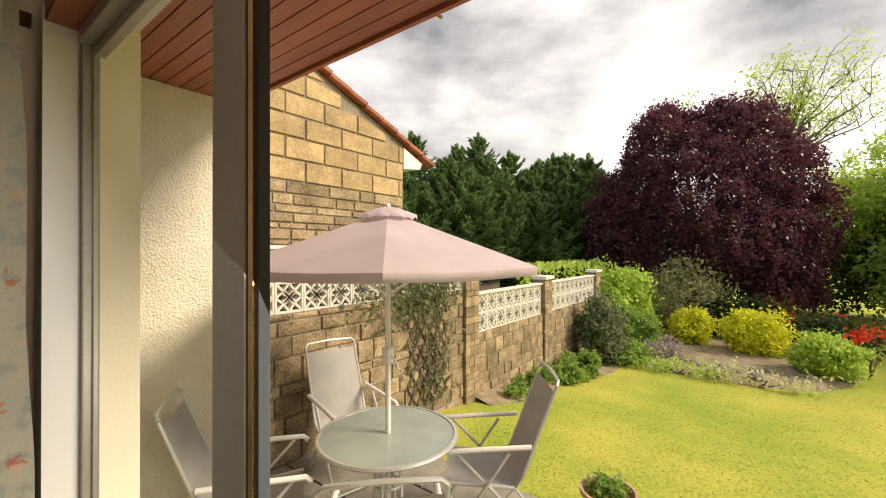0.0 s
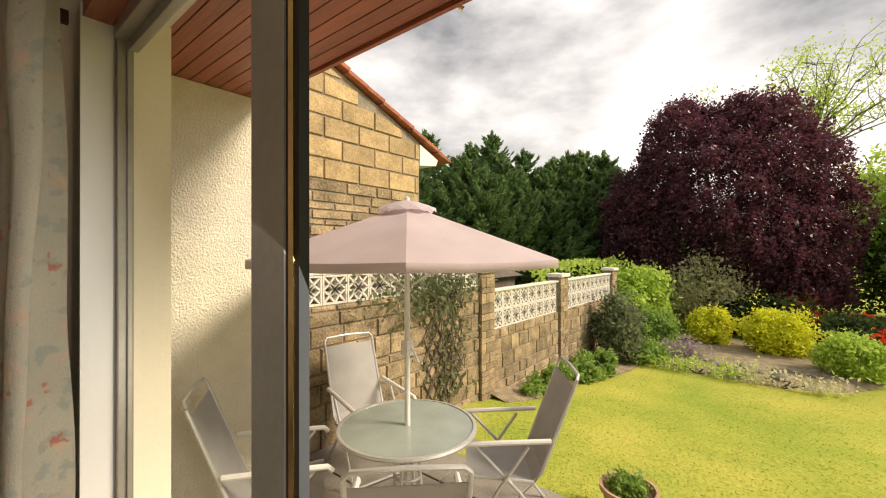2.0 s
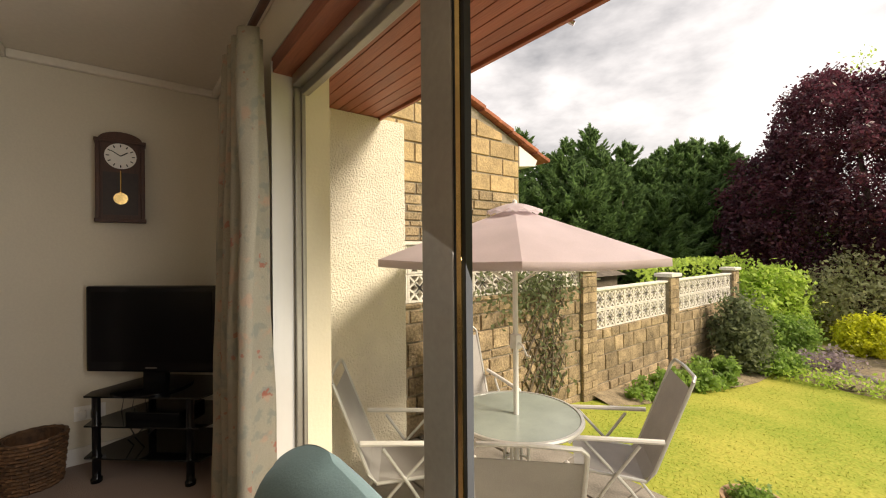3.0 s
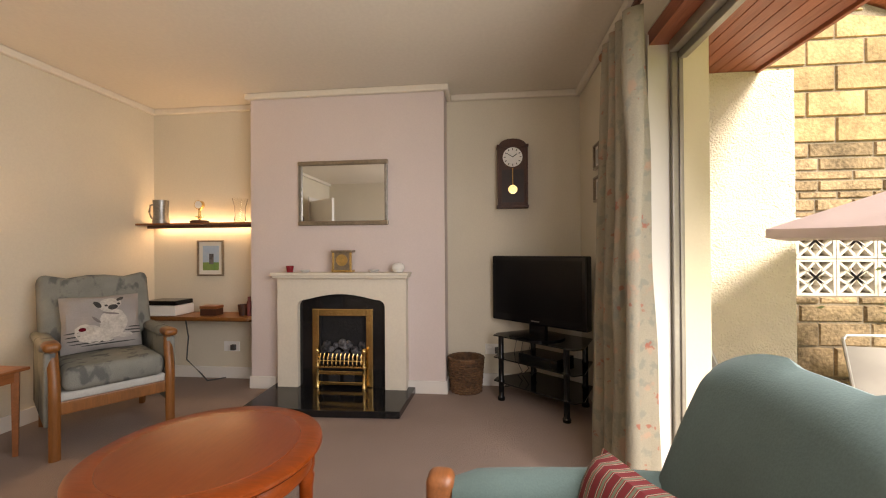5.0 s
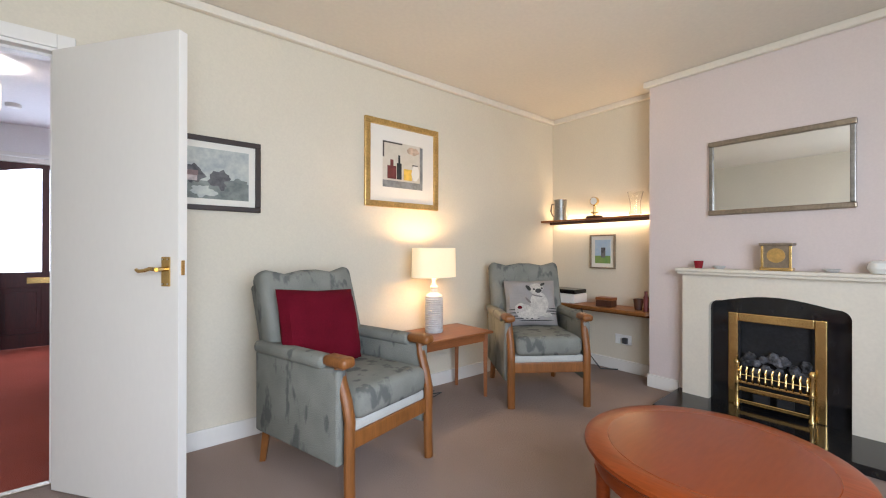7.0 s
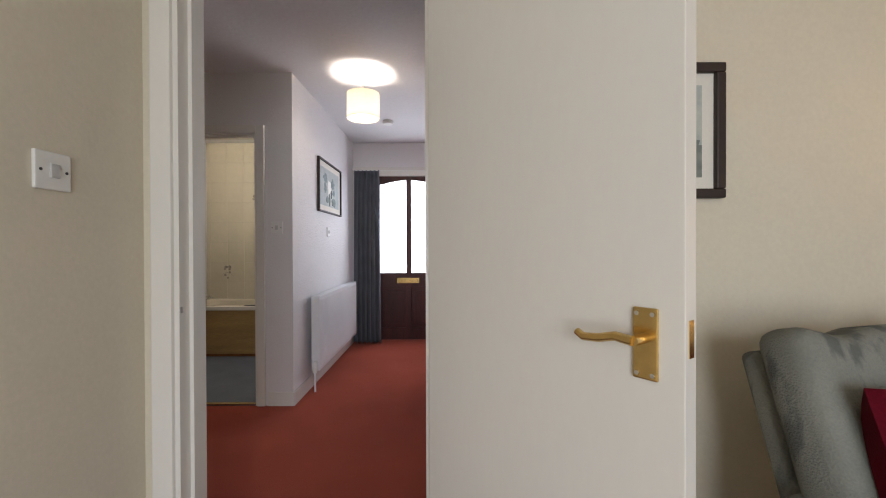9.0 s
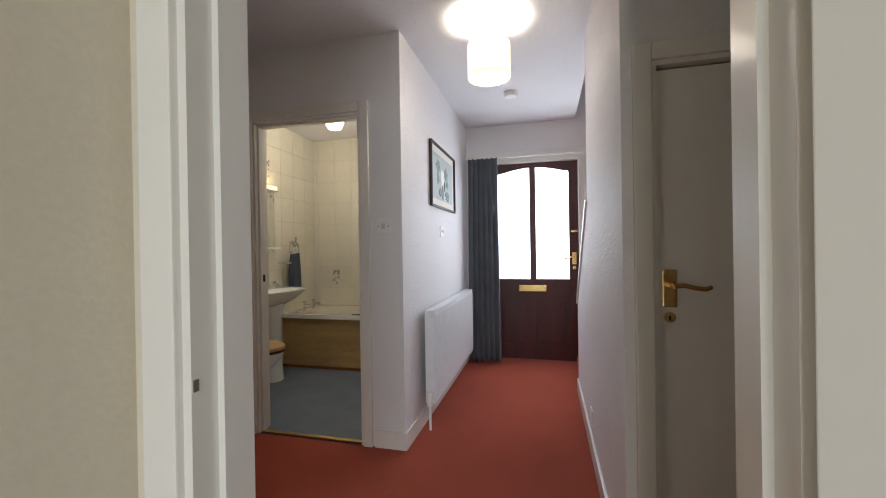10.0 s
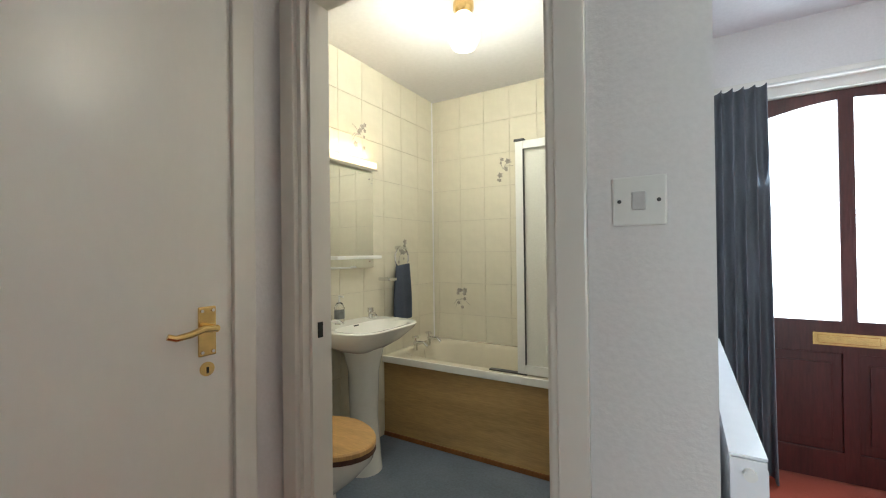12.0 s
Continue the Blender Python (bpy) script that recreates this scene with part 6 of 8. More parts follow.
for x in (SX0 + 0.04, SX1 - 0.04):
    for y in (SY0 + 0.045, SY1 - 0.045):
        bm = bmesh.new()
        tube(bm, [(x, y, SZ - 0.018), (x, y, 0.0)], 0.024, 4, 0.016)
        part("leg", bm, TEAK, sd)
LX, LY = -1.026, -2.935
lm = thing("table_lamp", "lit table lamp with a ribbed pale ceramic base", "lamp", m=pose(LX, LY, SZ))
prof = [(0, 0), (0.062, 0), (0.064, 0.012)]
for i in range(15):
    z = 0.02 + i * 0.0155
    prof += [(0.066, z), (0.0615, z + 0.008)]
prof += [(0.062, 0.258), (0.052, 0.272), (0.026, 0.285), (0.022, 0.31), (0.028, 0.325), (0.018, 0.335), (0.012, 0.37), (0, 0.37)]
part("base", lathe(prof, 32), CERAMIC, lm, "ribbed pale grey ceramic base", smooth=30)


def oval_shade(parent, rx, ry, z0, z1, material, n=48, taper=0.97, power=2.6):
    bm = bmesh.new()
    rings = []
    for z, k in ((z0, 1.0), (z1, taper), (z1, taper - 0.012), (z0, 0.985)):
        ring = []
        for i in range(n):
            a = math.tau * i / n
            c_, s_ = math.cos(a), math.sin(a)
            ring.append(bm.verts.new((rx * k * math.copysign(abs(c_) ** (2 / power), c_), ry * k * math.copysign(abs(s_) ** (2 / power), s_), z)))
        rings.append(ring)
    for a, b in zip(rings, rings[1:] + rings[:1]):
        for i in range(n):
            bm.faces.new((a[i], a[(i + 1) % n], b[(i + 1) % n], b[i]))
    return part("shade", bm, material, parent, "glowing cream fabric shade", smooth=40)


oval_shade(lm, 0.175, 0.105, 0.395, 0.605, SHADE)
part("bulb", lathe([(0, 0.37), (0.014, 0.372), (0.016, 0.40), (0, 0.41)], 12), WHITE_PL, lm)
bm = bmesh.new()
tube(bm, [(LX - 0.02, Y_PIC + 0.03, 0.44), (LX + 0.06, Y_PIC + 0.10, 0.30), (LX + 0.13, Y_PIC + 0.14, 0.12), (LX + 0.02, Y_PIC + 0.22, 0.012), (LX - 0.10, Y_PIC + 0.18, 0.012), (LX + 0.05, Y_PIC + 0.14, 0.014), (LX - 0.08, Y_PIC + 0.12, 0.012), (LX + 0.1, Y_PIC + 0.08, 0.012)], 0.004, 6)
solid("lamp_cable", bm, CABLE, "dark lamp cable coiled on the carpet", "cable")


def framed(name, label, w, h, m, frame_mat, fw, mount, art, depth=0.025):
    """A picture hung on a wall: local x right, z up, facing +y; art gives (name, x0, x1, z0, z1, material) patches."""
    f = thing(name, label, "picture", m=m)
    part("frame", boxes((-w / 2, w / 2, 0.002, depth, h / 2 - fw, h / 2), (-w / 2, w / 2, 0.002, depth, -h / 2, -h / 2 + fw), (-w / 2, -w / 2 + fw, 0.002, depth, -h / 2 + fw, h / 2 - fw), (w / 2 - fw, w / 2, 0.002, depth, -h / 2 + fw, h / 2 - fw), bev=0.005), frame_mat, f)
    part("mount", boxes((-w / 2 + fw, w / 2 - fw, 0.002, 0.008, -h / 2 + fw, h / 2 - fw)), PAPER, f, "cream card mount")
    a0 = w / 2 - fw - mount
    b0 = h / 2 - fw - mount
    for i, (nm, x0, x1, z0, z1, mt, *soft) in enumerate(art):
        y1 = 0.0088 + 0.0006 * i
        if not soft:
            part(nm, boxes((x0 * a0, x1 * a0, 0.008, y1, z0 * b0, z1 * b0)), mt, f)
            continue
        # a brushed shape with an uneven outline
        out = []
        for k in range(28):
            a = math.tau * k / 28
            r = 1 + soft[0] * noise.noise(Vector((2.2 * math.cos(a) + i * 3.7, 2.2 * math.sin(a), x0 * 5)))
            out.append((a0 * ((x0 + x1) / 2 + (x1 - x0) / 2 * r * math.cos(a)), b0 * ((z0 + z1) / 2 + (z1 - z0) / 2 * r * math.sin(a))))
        part(nm, prism(out, "y", 0.008, y1), mt, f)
    return f


def art_mat(name, c, c2=None, scale=12, vary=0.2):
    return mat(name, c, 0.7, color2=c2, vary=vary, scale=scale, grain=40, bump=0.02)


A_SKY = art_mat("print_pale_sky", (0.56, 0.57, 0.50), (0.34, 0.36, 0.36), 9)
A_FIELD = art_mat("print_grey_field", (0.26, 0.28, 0.25), (0.11, 0.125, 0.12), 12)
A_TREES = art_mat("print_dark_trees", (0.16, 0.15, 0.15), (0.05, 0.052, 0.055), 25)
A_HOUSE = art_mat("print_pale_house", (0.52, 0.44, 0.42), None, 20)
A_ROOF = art_mat("print_dusky_roof", (0.28, 0.19, 0.18), None, 20)
FW_BLACK = mat("dark_brown_frame", (0.03, 0.015, 0.010), 0.55, vary=0.2, scale=6, grain=40, bump=0.05)
south = lambda x, z, d=0.0: pose(x, Y_PIC + d, z, 0, 0, 0)
framed("framed_print", "dark framed print of a pale country house on cream wall", 0.60, 0.40, south(0.405, 1.488), FW_BLACK, 0.028, 0.035,
       [("sky", -1, 1, -1, 1, A_SKY), ("field", -1, 1, -1, -0.30, A_FIELD), ("tree", 0.38, 0.97, -0.42, 0.52, A_TREES, 0.5), ("tree", -0.05, 0.34, -0.40, 0.32, A_TREES, 0.5),
        ("bush", -0.62, -0.18, -0.55, 0.14, A_TREES, 0.6), ("bush", -0.92, -0.50, -0.60, -0.10, A_FIELD, 0.5), ("roof", 0.06, 0.52, -0.12, 0.08, A_ROOF), ("house", 0.08, 0.50, -0.32, -0.12, A_HOUSE), ("chimney", 0.40, 0.45, 0.06, 0.16, A_ROOF), ("stream", -0.25, 0.20, -0.93, -0.52, A_SKY, 0.7)])
A_CREAM = art_mat("print_cream_ground", (0.66, 0.60, 0.50), (0.58, 0.52, 0.42))
A_MAROON = art_mat("print_maroon_bottle", (0.16, 0.035, 0.03))
A_BLACKB = art_mat("print_black_bottle", (0.03, 0.03, 0.03))
A_YELLOW = art_mat("print_yellow_pot", (0.72, 0.46, 0.07))
A_GREY = art_mat("print_grey_table", (0.25, 0.25, 0.24))
A_PINK = art_mat("print_peach_block", (0.62, 0.45, 0.32))
A_DARKGR = art_mat("print_dark_line", (0.10, 0.08, 0.07))
framed("gilt_picture", "large gilt framed still life print above the lamp", 0.645, 0.625, south(-0.895, 1.694), GOLD, 0.042, 0.105,
       [("ground", -1, 1, -1, 1, A_CREAM), ("line", 0.93, 1, 0.3, 1, A_DARKGR), ("line", 0.05, 1, 0.93, 1, A_DARKGR), ("table", -1, 1, -1, -0.70, A_GREY), ("block", -0.8, -0.2, 0.55, 0.9, A_PINK, 0.3), ("shade", -1, -0.86, -0.7, 0.95, A_GREY), ("bottle", 0.36, 0.78, -0.62, -0.05, A_MAROON), ("bottle_neck", 0.5, 0.64, -0.05, 0.22, A_MAROON), ("bottle", 0.1, 0.32, -0.62, 0.1, A_BLACKB), ("bottle_neck", 0.17, 0.25, 0.1, 0.45, A_BLACKB), ("pot", -0.42, -0.02, -0.62, -0.12, A_YELLOW), ("jug", -0.80, -0.40, -0.62, 0.12, PAPER, 0.15), ("jug_rim", -0.72, -0.46, 0.06, 0.11, A_DARKGR)])
# small picture in the alcove, facing +x
A_BLUE = art_mat("print_blue_sky", (0.36, 0.50, 0.66), (0.50, 0.58, 0.66))
A_GREEN = art_mat("print_green_hill", (0.16, 0.30, 0.08), (0.28, 0.34, 0.10))
framed("small_picture", "small silver framed landscape picture in the alcove", 0.25, 0.315, pose(X_ALC, -2.594, 1.06, 0, 0, -90), FRAME_BRONZE, 0.014, 0.035,
       [("sky", -1, 1, -1, 1, A_BLUE), ("hill", -1, 1, -1, -0.35, A_GREEN), ("tree", -0.35, 0.2, -0.5, 0.35, A_TREES)])
# two small frames on the window wall
for z in (1.74, 1.52):
    framed("tiny_picture", "tiny pale framed picture on the window wall", 0.15, 0.17, pose(-2.20, Y_WIN, z, 0, 0, 180), FRAME_BRONZE, 0.015, 0.02, [("print", -1, 1, -1, 1, A_SKY)])

# wall mirror on the chimney breast
mw, mh = 0.74, 0.515
mrr = thing("wall_mirror", "rectangular wall mirror in a bronze-silver frame", "mirror", m=pose(X_CB, -1.291, 1.576, 0, 0, -90))
part("top_rail", boxes((-mw / 2, mw / 2, 0.002, 0.03, mh / 2 - 0.035, mh / 2), bev=0.008), FRAME_BRONZE, mrr)
part("bottom_rail", boxes((-mw / 2, mw / 2, 0.002, 0.03, -mh / 2, -mh / 2 + 0.035), bev=0.008), FRAME_BRONZE, mrr)
for sx in (-1, 1):
    part("side_rail", boxes((sx * (mw / 2 - 0.0175) - 0.0125, sx * (mw / 2 - 0.0175) + 0.0125, 0.002, 0.026, -mh / 2 + 0.035, mh / 2 - 0.035), bev=0.005), PEWTER, mrr)
part("glass", boxes((-mw / 2 + 0.03, mw / 2 - 0.03, 0.004, 0.012, -mh / 2 + 0.035, mh / 2 - 0.035)), MIRROR, mrr, "clear mirror glass")

# wall clock, facing +x
ck = thing("wall_clock", "dark wooden pendulum wall clock with a white dial", "clock", m=pose(X_ALC, 0.055, 1.735, 0, 0, -90))
cw = 0.108
outl = [(-cw, -0.27), (cw, -0.27), (cw, 0.215)] + [(cw * math.cos(a * math.pi / 12), 0.215 + 0.055 * math.sin(a * math.pi / 12)) for a in range(1, 12)] + [(-cw, 0.215)]
part("case", prism(outl, "y", 0.002, 0.085), DARKWOOD, ck, "dark walnut case")
part("cornice", boxes((-cw - 0.018, cw + 0.018, 0.0, 0.10, 0.20, 0.222), (-cw - 0.018, cw + 0.018, 0.0, 0.10, -0.285, -0.262), (-cw - 0.012, -cw + 0.01, 0.02, 0.098, -0.262, 0.20), (cw - 0.01, cw + 0.012, 0.02, 0.098, -0.262, 0.20), bev=0.004), DARKWOOD, ck)
bm = bmesh.new()
tube(bm, [(0, 0.08, 0.12), (0, 0.092, 0.12)], 0.078, 32)
dial = part("dial", bm, DIAL, ck, "white dial with black numerals")
tick = bmesh.new()
for i in range(12):
    a = math.tau * i / 12
    tube(tick, [(0.055 * math.cos(a), 0.0935, 0.12 + 0.055 * math.sin(a)), (0.07 * math.cos(a), 0.0935, 0.12 + 0.07 * math.sin(a))], 0.003, 4)
tube(tick, [(0, 0.095, 0.12), (-0.035, 0.095, 0.145)], 0.003, 4)
tube(tick, [(0, 0.095, 0.12), (0.045, 0.095, 0.15)], 0.0025, 4)
part("pointers_and_numerals", tick, DARK, dial)
part("recess", boxes((-0.085, 0.085, 0.0855, 0.088, -0.24, 0.02)), FW_BLACK, ck)
bm = bmesh.new()
tube(bm, [(0, 0.094, 0.03), (0, 0.094, -0.11)], 0.004, 6)
part("pendulum_rod", bm, BRASS, ck)
bm = bmesh.new()
tube(bm, [(0, 0.089, -0.14), (0, 0.099, -0.14)], 0.036, 24)
part("pendulum_bob", bm, BRASS, ck, "round brass pendulum bob")

# fireplace
FY = -1.285
fp = thing("fireplace", "cream stone fireplace surround with black granite and brass trim", "fireplace", m=pose(X_CB, FY, 0, 0, 0, -90))
# local frame: x along the wall (right seen from the room is +x'), y out of the wall
HWd, LEGW = 0.515, 0.165
yo = 0.095
part("mantel_shelf", boxes((-0.545, 0.545, 0.0, 0.155, 0.925, 0.948), (-0.535, 0.535, 0.0, 0.14, 0.905, 0.925), bev=0.006), STONE_WHITE, fp, "cream stone mantel shelf")
arch = [(-HWd, 0.905), (-HWd, 0.05), (-HWd + LEGW, 0.05), (-HWd + LEGW, 0.68)]
arch += [(-HWd + LEGW + 0.055 * (1 - math.cos(a * math.pi / 12)), 0.68 + 0.055 * math.sin(a * math.pi / 12)) for a in range(1, 6)]
arch += [(-0.27 + 0.54 * i / 14, 0.738 + 0.042 * math.sin(math.pi * i / 14)) for i in range(15)]
arch += [(HWd - LEGW - 0.055 * (1 - math.cos(a * math.pi / 12)), 0.68 + 0.055 * math.sin(a * math.pi / 12)) for a in range(5, 0, -1)]
arch += [(HWd - LEGW, 0.68), (HWd - LEGW, 0.05), (HWd, 0.05), (HWd, 0.905)]
part("surround", prism(arch, "y", 0.0, yo), STONE_WHITE, fp, "cream stone arched surround")
part("back_panel", boxes((-0.355, -0.245, 0.0, 0.05, 0.05, 0.785), (0.245, 0.355, 0.0, 0.05, 0.05, 0.785), (-0.245, 0.245, 0.0, 0.05, 0.655, 0.785)), GRANITE, fp, "polished black granite panel")
part("brass_trim", boxes((-0.245, -0.19, 0.0, 0.062, 0.05, 0.66), (0.19, 0.245, 0.0, 0.062, 0.05, 0.66), (-0.19, 0.19, 0.0, 0.062, 0.605, 0.66), bev=0.006), BRASS, fp, "polished brass fire trim")
part("firebox", boxes((-0.19, 0.19, 0.003, 0.012, 0.05, 0.605), (-0.19, -0.18, 0.012, 0.05, 0.05, 0.605), (0.18, 0.19, 0.012, 0.05, 0.05, 0.605)), SOOT, fp, "black firebox")
for i in range(34):
    x, z = random.uniform(-0.16, 0.16), random.uniform(0.27, 0.36)
    z += 0.10 * (1 - (x / 0.17) ** 2) * random.random()
    cb_ = bmesh.new()
    bmesh.ops.create_icosphere(cb_, subdivisions=1, radius=random.uniform(0.022, 0.036), matrix=pose(x, 0.045 + random.uniform(-0.01, 0.02), z, random.uniform(0, 90), random.uniform(0, 90), 0))
    part("coal", cb_, COAL, fp)
fret = part("fret", boxes((-0.195, 0.195, 0.085, 0.10, 0.205, 0.222), (-0.18, 0.18, 0.085, 0.098, 0.155, 0.185), (-0.19, 0.19, 0.075, 0.095, 0.075, 0.10), bev=0.004), BRASS, fp, "brass fire fret")
for i in range(11):
    x = -0.165 + 0.033 * i
    bm = bmesh.new()
    tube(bm, [(x, 0.092, 0.215), (x, 0.112, 0.245), (x, 0.105, 0.285), (x, 0.085, 0.315)], 0.0075, 8, 0.0055)
    part("bar", bm, BRASS, fret, smooth=True)
bm = bmesh.new()
tube(bm, [(-0.18, 0.105, 0.265), (0.18, 0.105, 0.265)], 0.006, 8)
part("cross_bar", bm, BRASS, fret)
for s in (-1, 1):
    part("post", lathe([(0, 0.052), (0.018, 0.052), (0.018, 0.07), (0.011, 0.08), (0.013, 0.2), (0.018, 0.215), (0.012, 0.23), (0.013, 0.32), (0.019, 0.34), (0.010, 0.36), (0, 0.365)], 14, 0.185 * s, 0.10), BRASS, fret, smooth=True)
part("ash_pan_door", boxes((-0.10, -0.02, 0.06, 0.09, 0.10, 0.15), (0.02, 0.10, 0.06, 0.09, 0.10, 0.15)), SOOT, fp)
solid("hearth", prism([(X_CB, FY - 0.57), (X_CB + 0.50, FY - 0.57 + 0.02), (X_CB + 0.525, FY), (X_CB + 0.50, FY + 0.57 - 0.02), (X_CB, FY + 0.57)], "z", 0.002, 0.05, bev=0.004), GRANITE, "polished black granite hearth slab before the fire", "hearth")

# mantel ornaments
MZ, MX = 0.948, X_CB + 0.085


def orn(name, label, cat, prof, material, y, x=MX, z=MZ, seg=20):
    return solid(name, lathe(prof, seg), material, label, cat, smooth=True, m=pose(x, y, z + 0.0005))


orn("red_votive", "small dark red glass votive on the mantel", "votive", [(0, 0), (0.022, 0), (0.027, 0.025), (0.030, 0.052), (0.027, 0.052), (0.022, 0.02), (0, 0.015)], RED_GLASS, -1.70)
orn("glass_dish", "small pale glass dish on the mantel", "dish", [(0, 0), (0.025, 0), (0.038, 0.018), (0.035, 0.02), (0, 0.008)], CERAMIC, -1.575)
orn("glass_dish", "small pale glass dish beside the mantel clock", "dish", [(0, 0), (0.025, 0), (0.042, 0.018), (0.039, 0.02), (0, 0.008)], CERAMIC, -1.02)
orn("white_ornament", "round white ornament on the mantel", "ornament", [(0, 0), (0.035, 0.002), (0.052, 0.03), (0.045, 0.058), (0.028, 0.070), (0, 0.074)], PORCELAIN, -0.83)
mc = thing("mantel_clock", "brass and glass carriage clock on the mantel", "clock", m=pose(MX, -1.265, MZ, 0, 0, -90))
part("base", boxes((-0.08, 0.08, -0.04, 0.04, 0.001, 0.02), bev=0.004), BRASS, mc)
part("top", boxes((-0.085, 0.085, -0.045, 0.045, 0.155, 0.172), bev=0.006), FRAME_BRONZE, mc)
for px_ in (-0.075, 0.062):
    part("post", boxes((px_, px_ + 0.013, 0.02, 0.035, 0.02, 0.155), bev=0.002), BRASS, mc)
part("body", boxes((-0.062, 0.062, -0.03, 0.028, 0.02, 0.155)), FRAME_BRONZE, mc)
bm = bmesh.new()
tube(bm, [(0, 0.028, 0.095), (0, 0.034, 0.095)], 0.045, 24)
part("dial", bm, GOLD, mc, "gilt dial")

# alcove shelf, desk and what stands on them
sf = thing("wall_shelf", "dark wooden floating shelf lit from behind in the alcove", "shelf")
part("board", boxes((X_ALC + 0.06, X_CB - 0.03, Y_PIC + 0.002, -2.077, 1.345, 1.362), bev=0.003), TEAK, sf)
part("rail", boxes((X_CB - 0.065, X_CB - 0.045, -3.05, -2.077, 1.318, 1.344), bev=0.003), DARKWOOD, sf)
SHZ, SHX = 1.3625, X_ALC + 0.14
tk_ = thing("tankard", "pewter tankard with a handle on the shelf", "tankard", m=pose(SHX, -2.96, SHZ))
part("cup", lathe([(0, 0), (0.062, 0), (0.064, 0.02), (0.056, 0.06), (0.056, 0.12), (0.06, 0.20), (0.057, 0.20), (0.052, 0.03), (0, 0.02)], 24), PEWTER, tk_, smooth=True)
bm = bmesh.new()
tube(bm, [(0, -0.055, 0.17), (0, -0.10, 0.16), (0, -0.11, 0.10), (0, -0.09, 0.05), (0, -0.057, 0.04)], 0.008, 8)
part("handle", bm, PEWTER, tk_, smooth=True)
ac = thing("dome_clock", "glass dome clock with a dark base on the shelf", "clock", m=pose(SHX, -2.60, SHZ))
part("base", lathe([(0, 0), (0.07, 0), (0.075, 0.012), (0.06, 0.022), (0, 0.025)], 28), DARKWOOD, ac, smooth=True)
part("pillar", lathe([(0, 0.025), (0.012, 0.03), (0.010, 0.11), (0.016, 0.115), (0, 0.12)], 14), BRASS, ac, smooth=True)
bm = bmesh.new()
tube(bm, [(-0.014, 0, 0.155), (0.016, 0, 0.155)], 0.038, 24)
part("movement", bm, BRASS, ac, "brass movement with a white dial")
bm = bmesh.new()
tube(bm, [(0.0165, 0, 0.155), (0.018, 0, 0.155)], 0.032, 24)
part("dial", bm, DIAL, ac)
part("pendulum", lathe([(0, 0.04), (0.032, 0.045), (0.034, 0.055), (0, 0.06)], 18), BRASS, ac, smooth=True)
solid("glass_vase", lathe([(0, 0), (0.045, 0), (0.05, 0.01), (0.04, 0.06), (0.045, 0.13), (0.062, 0.20), (0.059, 0.20), (0.041, 0.13), (0.036, 0.06), (0.04, 0.015), (0, 0.012)], 24), CLEAR, "clear cut glass vase on the shelf", "vase", smooth=True, m=pose(SHX, -2.23, SHZ))
dk = thing("alcove_desk", "plain wooden desk board built into the alcove", "desk")
part("board", boxes((X_ALC + 0.002, X_CB + 0.06, Y_PIC + 0.02, -2.077, 0.555, 0.582), bev=0.004), OAK, dk)
part("batten", boxes((X_ALC + 0.002, X_ALC + 0.025, Y_PIC + 0.02, -2.08, 0.50, 0.555)), OAK, dk)
pr = thing("printer", "white and black compact printer on the alcove desk", "printer", m=pose(X_ALC + 0.15, -2.88, 0.5825))
part("body", boxes((-0.11, 0.11, -0.15, 0.15, 0.0, 0.085), bev=0.012), WHITE_PL, pr, "white lower body")
part("lid", boxes((-0.105, 0.105, -0.145, 0.145, 0.086, 0.125), bev=0.01), BLACK_GLOSS, pr, "black lid")
part("tray", boxes((0.111, 0.135, -0.10, 0.10, 0.004, 0.012)), WHITE_PL, pr)
bx_ = thing("wooden_box", "small dark wooden box on the alcove desk", "box", m=pose(X_ALC + 0.17, -2.47, 0.5825))
part("body", boxes((-0.05, 0.05, -0.07, 0.07, 0, 0.055), bev=0.003), DARKWOOD, bx_)
part("lid", boxes((-0.053, 0.053, -0.073, 0.073, 0.056, 0.08), bev=0.004), TEAK, bx_)
solid("brown_cup", lathe([(0, 0), (0.028, 0), (0.04, 0.09), (0.037, 0.09), (0.025, 0.008), (0, 0.008)], 20), DARKWOOD, "brown wooden cup on the alcove desk", "cup", smooth=True, m=pose(X_ALC + 0.17, -2.19, 0.5825))
bm = lathe([(0, 0), (0.018, 0), (0.02, 0.11), (0.012, 0.13), (0.012, 0.16), (0, 0.16)], 16)
solid("small_bottle", bm, A_MAROON, "small dark bottle on the alcove desk", "bottle", smooth=True, m=pose(X_ALC + 0.20, -2.115, 0.5825))
bm = bmesh.new()
tube(bm, [(X_ALC + 0.16, -2.72, 0.55), (X_ALC + 0.2, -2.66, 0.40), (X_ALC + 0.17, -2.70, 0.2), (X_ALC + 0.1, -2.62, 0.06), (X_ALC + 0.12, -2.55, 0.01), (X_ALC + 0.06, -2.42, 0.02)], 0.006, 6)
solid("desk_cable", bm, CABLE, "dark cable hanging below the desk", "cable")


def socket(name, label, m, w=0.146, h=0.086, plugs=0):
    s = thing(name, label, "socket", m=m)
    part("plate", boxes((-w / 2, w / 2, 0.0, 0.009, -h / 2, h / 2), bev=0.003), WHITE_PL, s)
    for i in range(plugs):
        part("plug", boxes((-0.045 + 0.06 * i, -0.005 + 0.06 * i, 0.009, 0.04, -0.03, 0.02), bev=0.006), WHITE_PL if i else CABLE, s)
    return s


